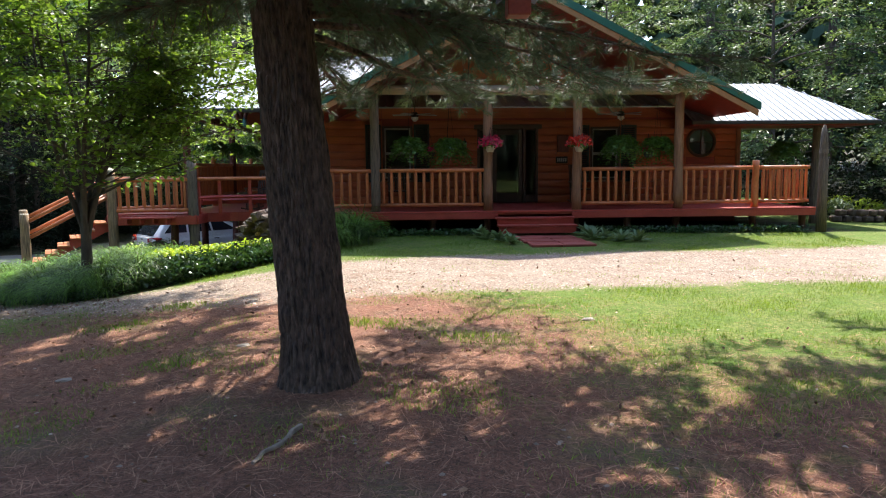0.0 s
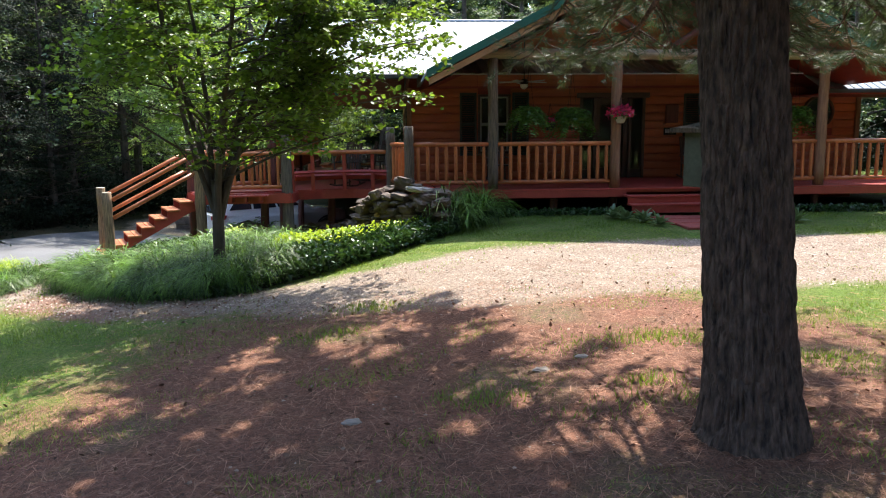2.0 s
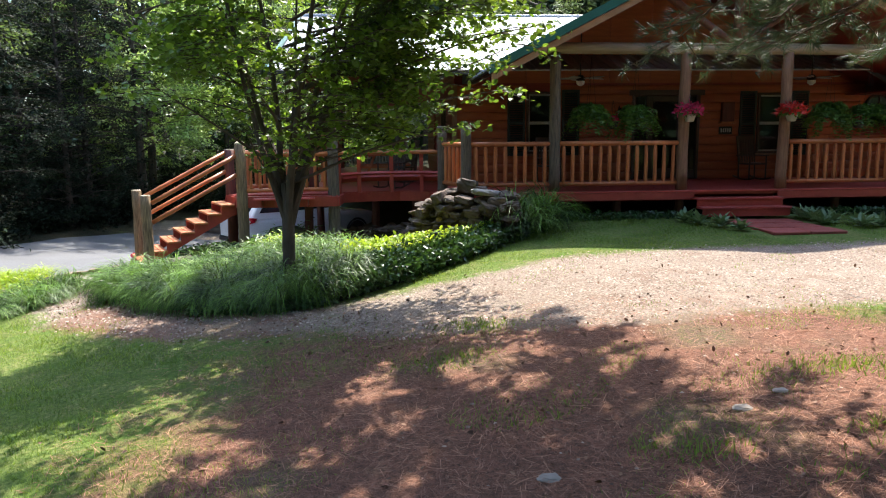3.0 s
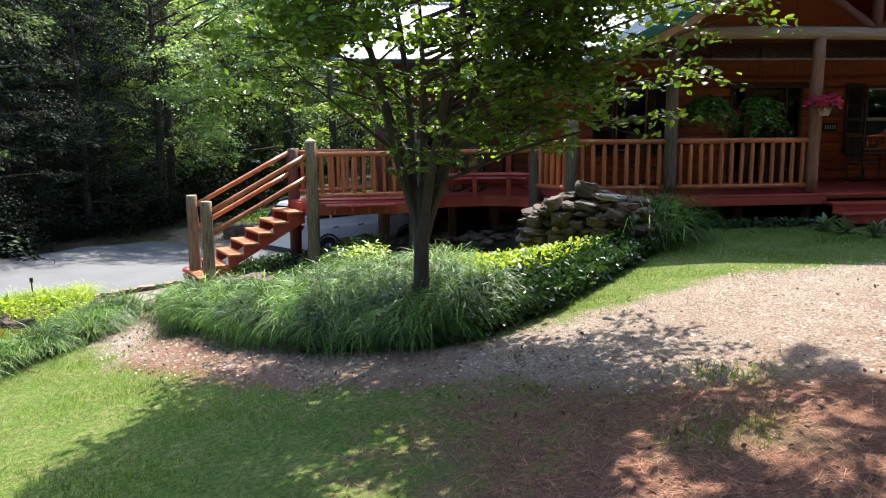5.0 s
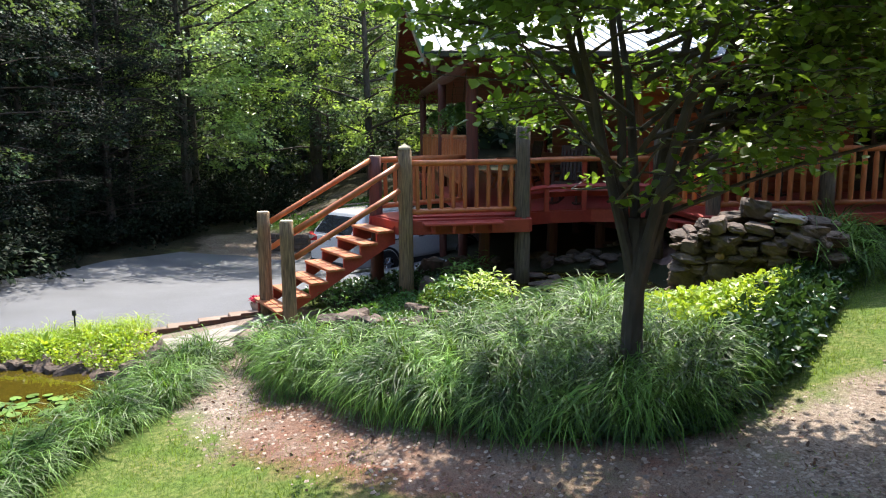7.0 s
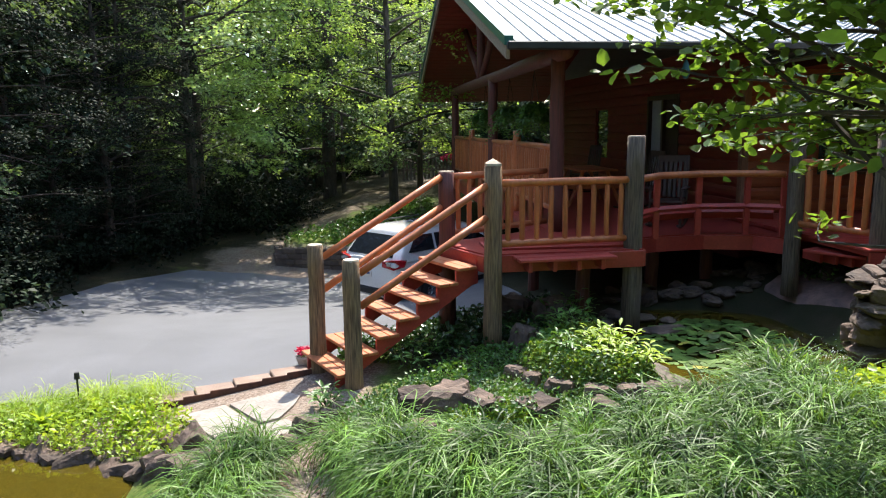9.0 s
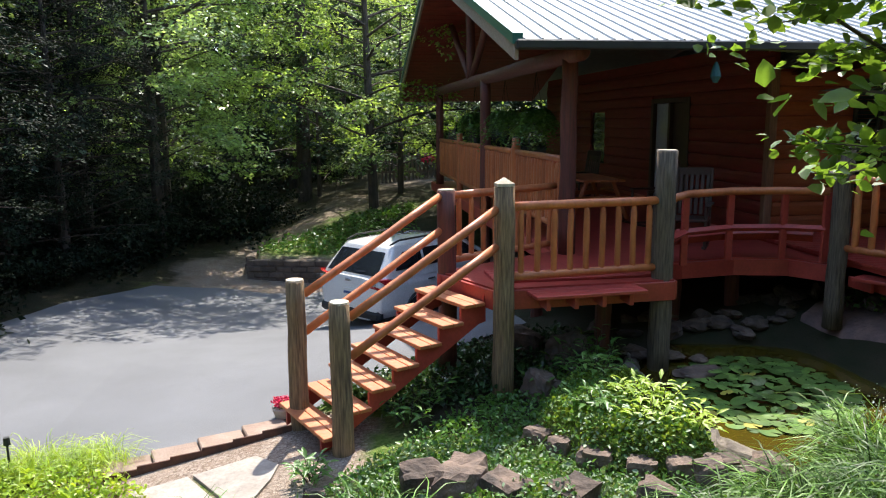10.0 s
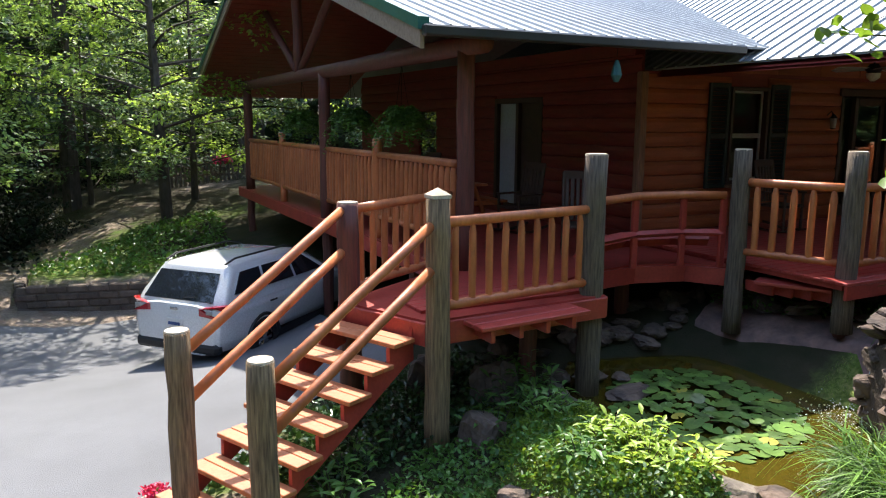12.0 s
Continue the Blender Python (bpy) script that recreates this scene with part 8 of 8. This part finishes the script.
def lantern(x, y, z, label):
    ob = thing("wall_lantern", label, "lamp", (x, y, z), "wall lanterns")
    part("bracket", Mesh().tube([(0, 0, 0.05), (0, -0.08, 0.12), (0, -0.13, 0.05)], [0.012] * 3, 6), OIL_DARK, ob)
    part("cap", Mesh().tube([(0, -0.13, 0.0), (0, -0.13, 0.07)], [0.075, 0.015], 8), OIL_DARK, ob)
    part("glass", Mesh().tube([(0, -0.13, -0.17), (0, -0.13, 0.0)], [0.045, 0.06], 8), FRAME, ob)
    part("base", Mesh().tube([(0, -0.13, -0.19), (0, -0.13, -0.17)], [0.03, 0.05], 8), OIL_DARK, ob)


lantern(2.4, WALL_Y - 0.04, 2.35, "dark metal lantern beside the front door")
for k, x in enumerate((0.9, 6.6)):
    fan = thing("ceiling_fan", "porch ceiling fan with pale blades and a round lamp bowl", "fan", (x, 20.2, 3.0), "porch fans")
    part("rod", Mesh().tube([(0, 0, 0.1), (0, 0, 1.15)], [0.015] * 2, 6), OIL_DARK, fan)
    part("motor", Mesh().tube([(0, 0, 0), (0, 0, 0.05), (0, 0, 0.13)], [0.08, 0.12, 0.06], 14), OIL_DARK, fan)
    part("lamp_bowl", Mesh().tube([(0, 0, -0.12), (0, 0, -0.07), (0, 0, -0.005)], [0.03, 0.09, 0.1], 14), WHITE, fan)
    for j in range(5):
        a = j * 2 * math.pi / 5 + 0.35
        part("blade", Mesh().box((0.38 * math.cos(a), 0.38 * math.sin(a), 0.06), (0.5, 0.13, 0.012), Matrix.Rotation(a, 4, "Z") @ Matrix.Rotation(0.2, 4, "X"), 0.004), FRAME, fan)

# carved post at the porch end
cp = thing("carved_post", "tall grey carved log post with pointed head at the porch corner", "post")
part("shaft", Mesh().tube([(11.25, 18.15, h(11.2, 18.1) - 0.1), (11.25, 18.15, 0.8), (11.24, 18.15, 1.75), (11.23, 18.15, 1.78), (11.23, 18.15, 2.1), (11.22, 18.15, 2.4), (11.22, 18.15, 2.62)], [0.13, 0.115, 0.11, 0.095, 0.095, 0.08, 0.03], 12), GREY_LOG, cp, smooth=True)
part("collar", Mesh().tube([(11.235, 18.15, 1.9), (11.235, 18.15, 2.02)], [0.112, 0.108], 12), GREY_LOG, cp)

# boxes on the pine
nb = thing("nest_box", "weathered grey-green nest box fixed to the pine trunk", "nest box")
part("box", Mesh().box((-0.33, 6.45, 1.62), (0.24, 0.26, 0.36), Matrix.Rotation(0.35, 4, "Z"), 0.008), mat("greenish_board", (0.13, 0.13, 0.085), (0.09, 0.09, 0.06), 0.85, 6, bump=0.3), nb)
part("roof", Mesh().box((-0.36, 6.45, 1.83), (0.34, 0.36, 0.03), Matrix.Rotation(0.35, 4, "Z") @ Matrix.Rotation(-0.15, 4, "Y"), 0.006), GREY_LOG, nb)
part("back_board", Mesh().box((-0.2, 6.5, 1.6), (0.03, 0.2, 0.5), Matrix.Rotation(0.35, 4, "Z"), 0.006), GREY_LOG, nb)
bh = thing("bird_house", "little red bird house with a blue roof hanging from a bough", "bird house", (1.45, 5.5, 2.78))
part("body", Mesh().box((0, 0, 0.06), (0.17, 0.17, 0.14), bevel=0.008), mat("red_board", (0.34, 0.06, 0.035), None, 0.6, 8), bh)
rf = Mesh()
for s in (-1, 1):
    rf.box((s * 0.07, 0, 0.17), (0.2, 0.26, 0.02), Matrix.Rotation(s * 0.65, 4, "Y"), 0.004)
part("roof", rf, BLUE, bh)
part("cord", Mesh().tube([(0, 0, 0.2), (0, 0, 0.75)], [0.004] * 2, 4), OIL_DARK, bh)
for x, y in ((-12.05, 18.9), (-2.9, 15.2)):
    sl = thing("garden_light", "small black stake light among the plants", "garden light", (x, y, h(x, y)), "garden lights")
    part("stake", Mesh().tube([(0, 0, -0.05), (0, 0, 0.42)], [0.012] * 2, 6), BLACK, sl)
    part("head", Mesh().tube([(0, 0, 0.42), (0, 0, 0.5)], [0.035, 0.03], 8), BLACK, sl)
orn = thing("hanging_ornament", "small blue-green ornament hanging under the gutter", "ornament", (-3.75, 20.42, 2.76))
part("figure", Mesh().tube([(0, 0, 0), (0, 0, 0.08), (0, 0, 0.18), (0, 0, 0.26)], [0.03, 0.07, 0.05, 0.02], 10), mat("verdigris", (0.05, 0.16, 0.17), None, 0.5, 9, metal=0.3), orn)
part("cord", Mesh().tube([(0, 0, 0.25), (0, 0, 0.42)], [0.004] * 2, 4), OIL_DARK, orn)
# fallen branch and stones on the litter
solid("fallen_branch", log((-0.39, 4.49, h(-0.39, 4.49) + 0.01), (-0.16, 5.06, h(-0.16, 5.06) + 0.015), 0.012, 0.026, 7, 7, 0.03, 4, 0.45), mat("grey_dead_wood", (0.36, 0.29, 0.23), (0.22, 0.17, 0.135), 0.9, 8, bump=0.5), "short pale grey dead branch on the pine litter", "branch")
for k, (x, y, s) in enumerate(((-1.16, 7.78, 0.05), (-2.75, 7.12, 0.05), (-0.75, 8.0, 0.04), (2.76, 8.46, 0.05))):
    ob = new("stone", bpy.data.meshes.get("yard_stone") or ROCKS[3].copy())
    ob.data.name = "yard_stone"
    ob.data.materials[0] = FLAG
    ob.location, ob.scale = (x, y, h(x, y) + 0.005), (s * 1.4, s, s * 0.5)
    tagged(ob, "small pale stone lying on the yard", "stone", "yard stones")


# round shrubs and low wall beyond the side porch
low_wall = thing("garden_wall", "low dry-stone wall at the lawn's edge", "wall", kind="structure")
for k in range(26):
    for row in range(2):
        x, y = 13.6 + 0.33 * k * 0.9 + 0.15 * row, 21.4 - 0.05 * k
        part("stone", Mesh().box((x, y, h(x, y) + 0.1 + 0.19 * row), (0.3 - 0.05 * ((k + row) % 3), 0.28, 0.18), Matrix.Rotation(0.1 * ((k * 3 + row) % 5 - 2), 4, "Z"), 0.04), ROCK, low_wall)
for k, (x, y, s) in enumerate(((14.2, 22.3, 0.5), (15.0, 22.2, 0.55), (15.9, 22.1, 0.5), (14.7, 23.0, 0.6), (16.7, 22.4, 0.6))):
    bush = thing("garden_shrub", "small rounded pale green garden shrub", "shrub", (x, y, h(x, y) + 0.2), "garden shrubs")
    r = np.random.default_rng(300 + k)
    d = r.normal(size=(900, 3))
    d /= np.linalg.norm(d, axis=1, keepdims=True)
    d[:, 2] = np.abs(d[:, 2]) * 0.9
    lump = 1 + 0.16 * np.sin(d[:, :1] * 6 + k) * np.sin(d[:, 1:2] * 5)
    part("stalk", Mesh().tube([(0, 0, -0.25), (0, 0, s * 0.4)], [0.04, 0.02], 6), TREE_BARK, bush)
    part("foliage", cloud("foliage", LEAF_V, LEAF_F, d * s * lump * r.uniform(0.75, 1.0, (900, 1)), spin(900, r, 0.6), r.uniform(0.06, 0.11, 900)), LIME if k % 2 else PALE_LEAF, bush)


def settle():
    """Puts each thing's empty at the foot of its parts."""
    for ob in [o for o in scene.objects if o.type == "EMPTY" and o.parent is None and o.location.length < 1e-6]:
        box = [Vector(c) + k.location for k in ob.children if k.type == "MESH" for c in k.bound_box]
        if not box:
            continue
        lo = [min(p[i] for p in box) for i in range(3)]
        hi = [max(p[i] for p in box) for i in range(3)]
        off = Vector(((lo[0] + hi[0]) / 2, (lo[1] + hi[1]) / 2, lo[2]))
        ob.location = off
        for k in ob.children:
            k.location = k.location - off


settle()
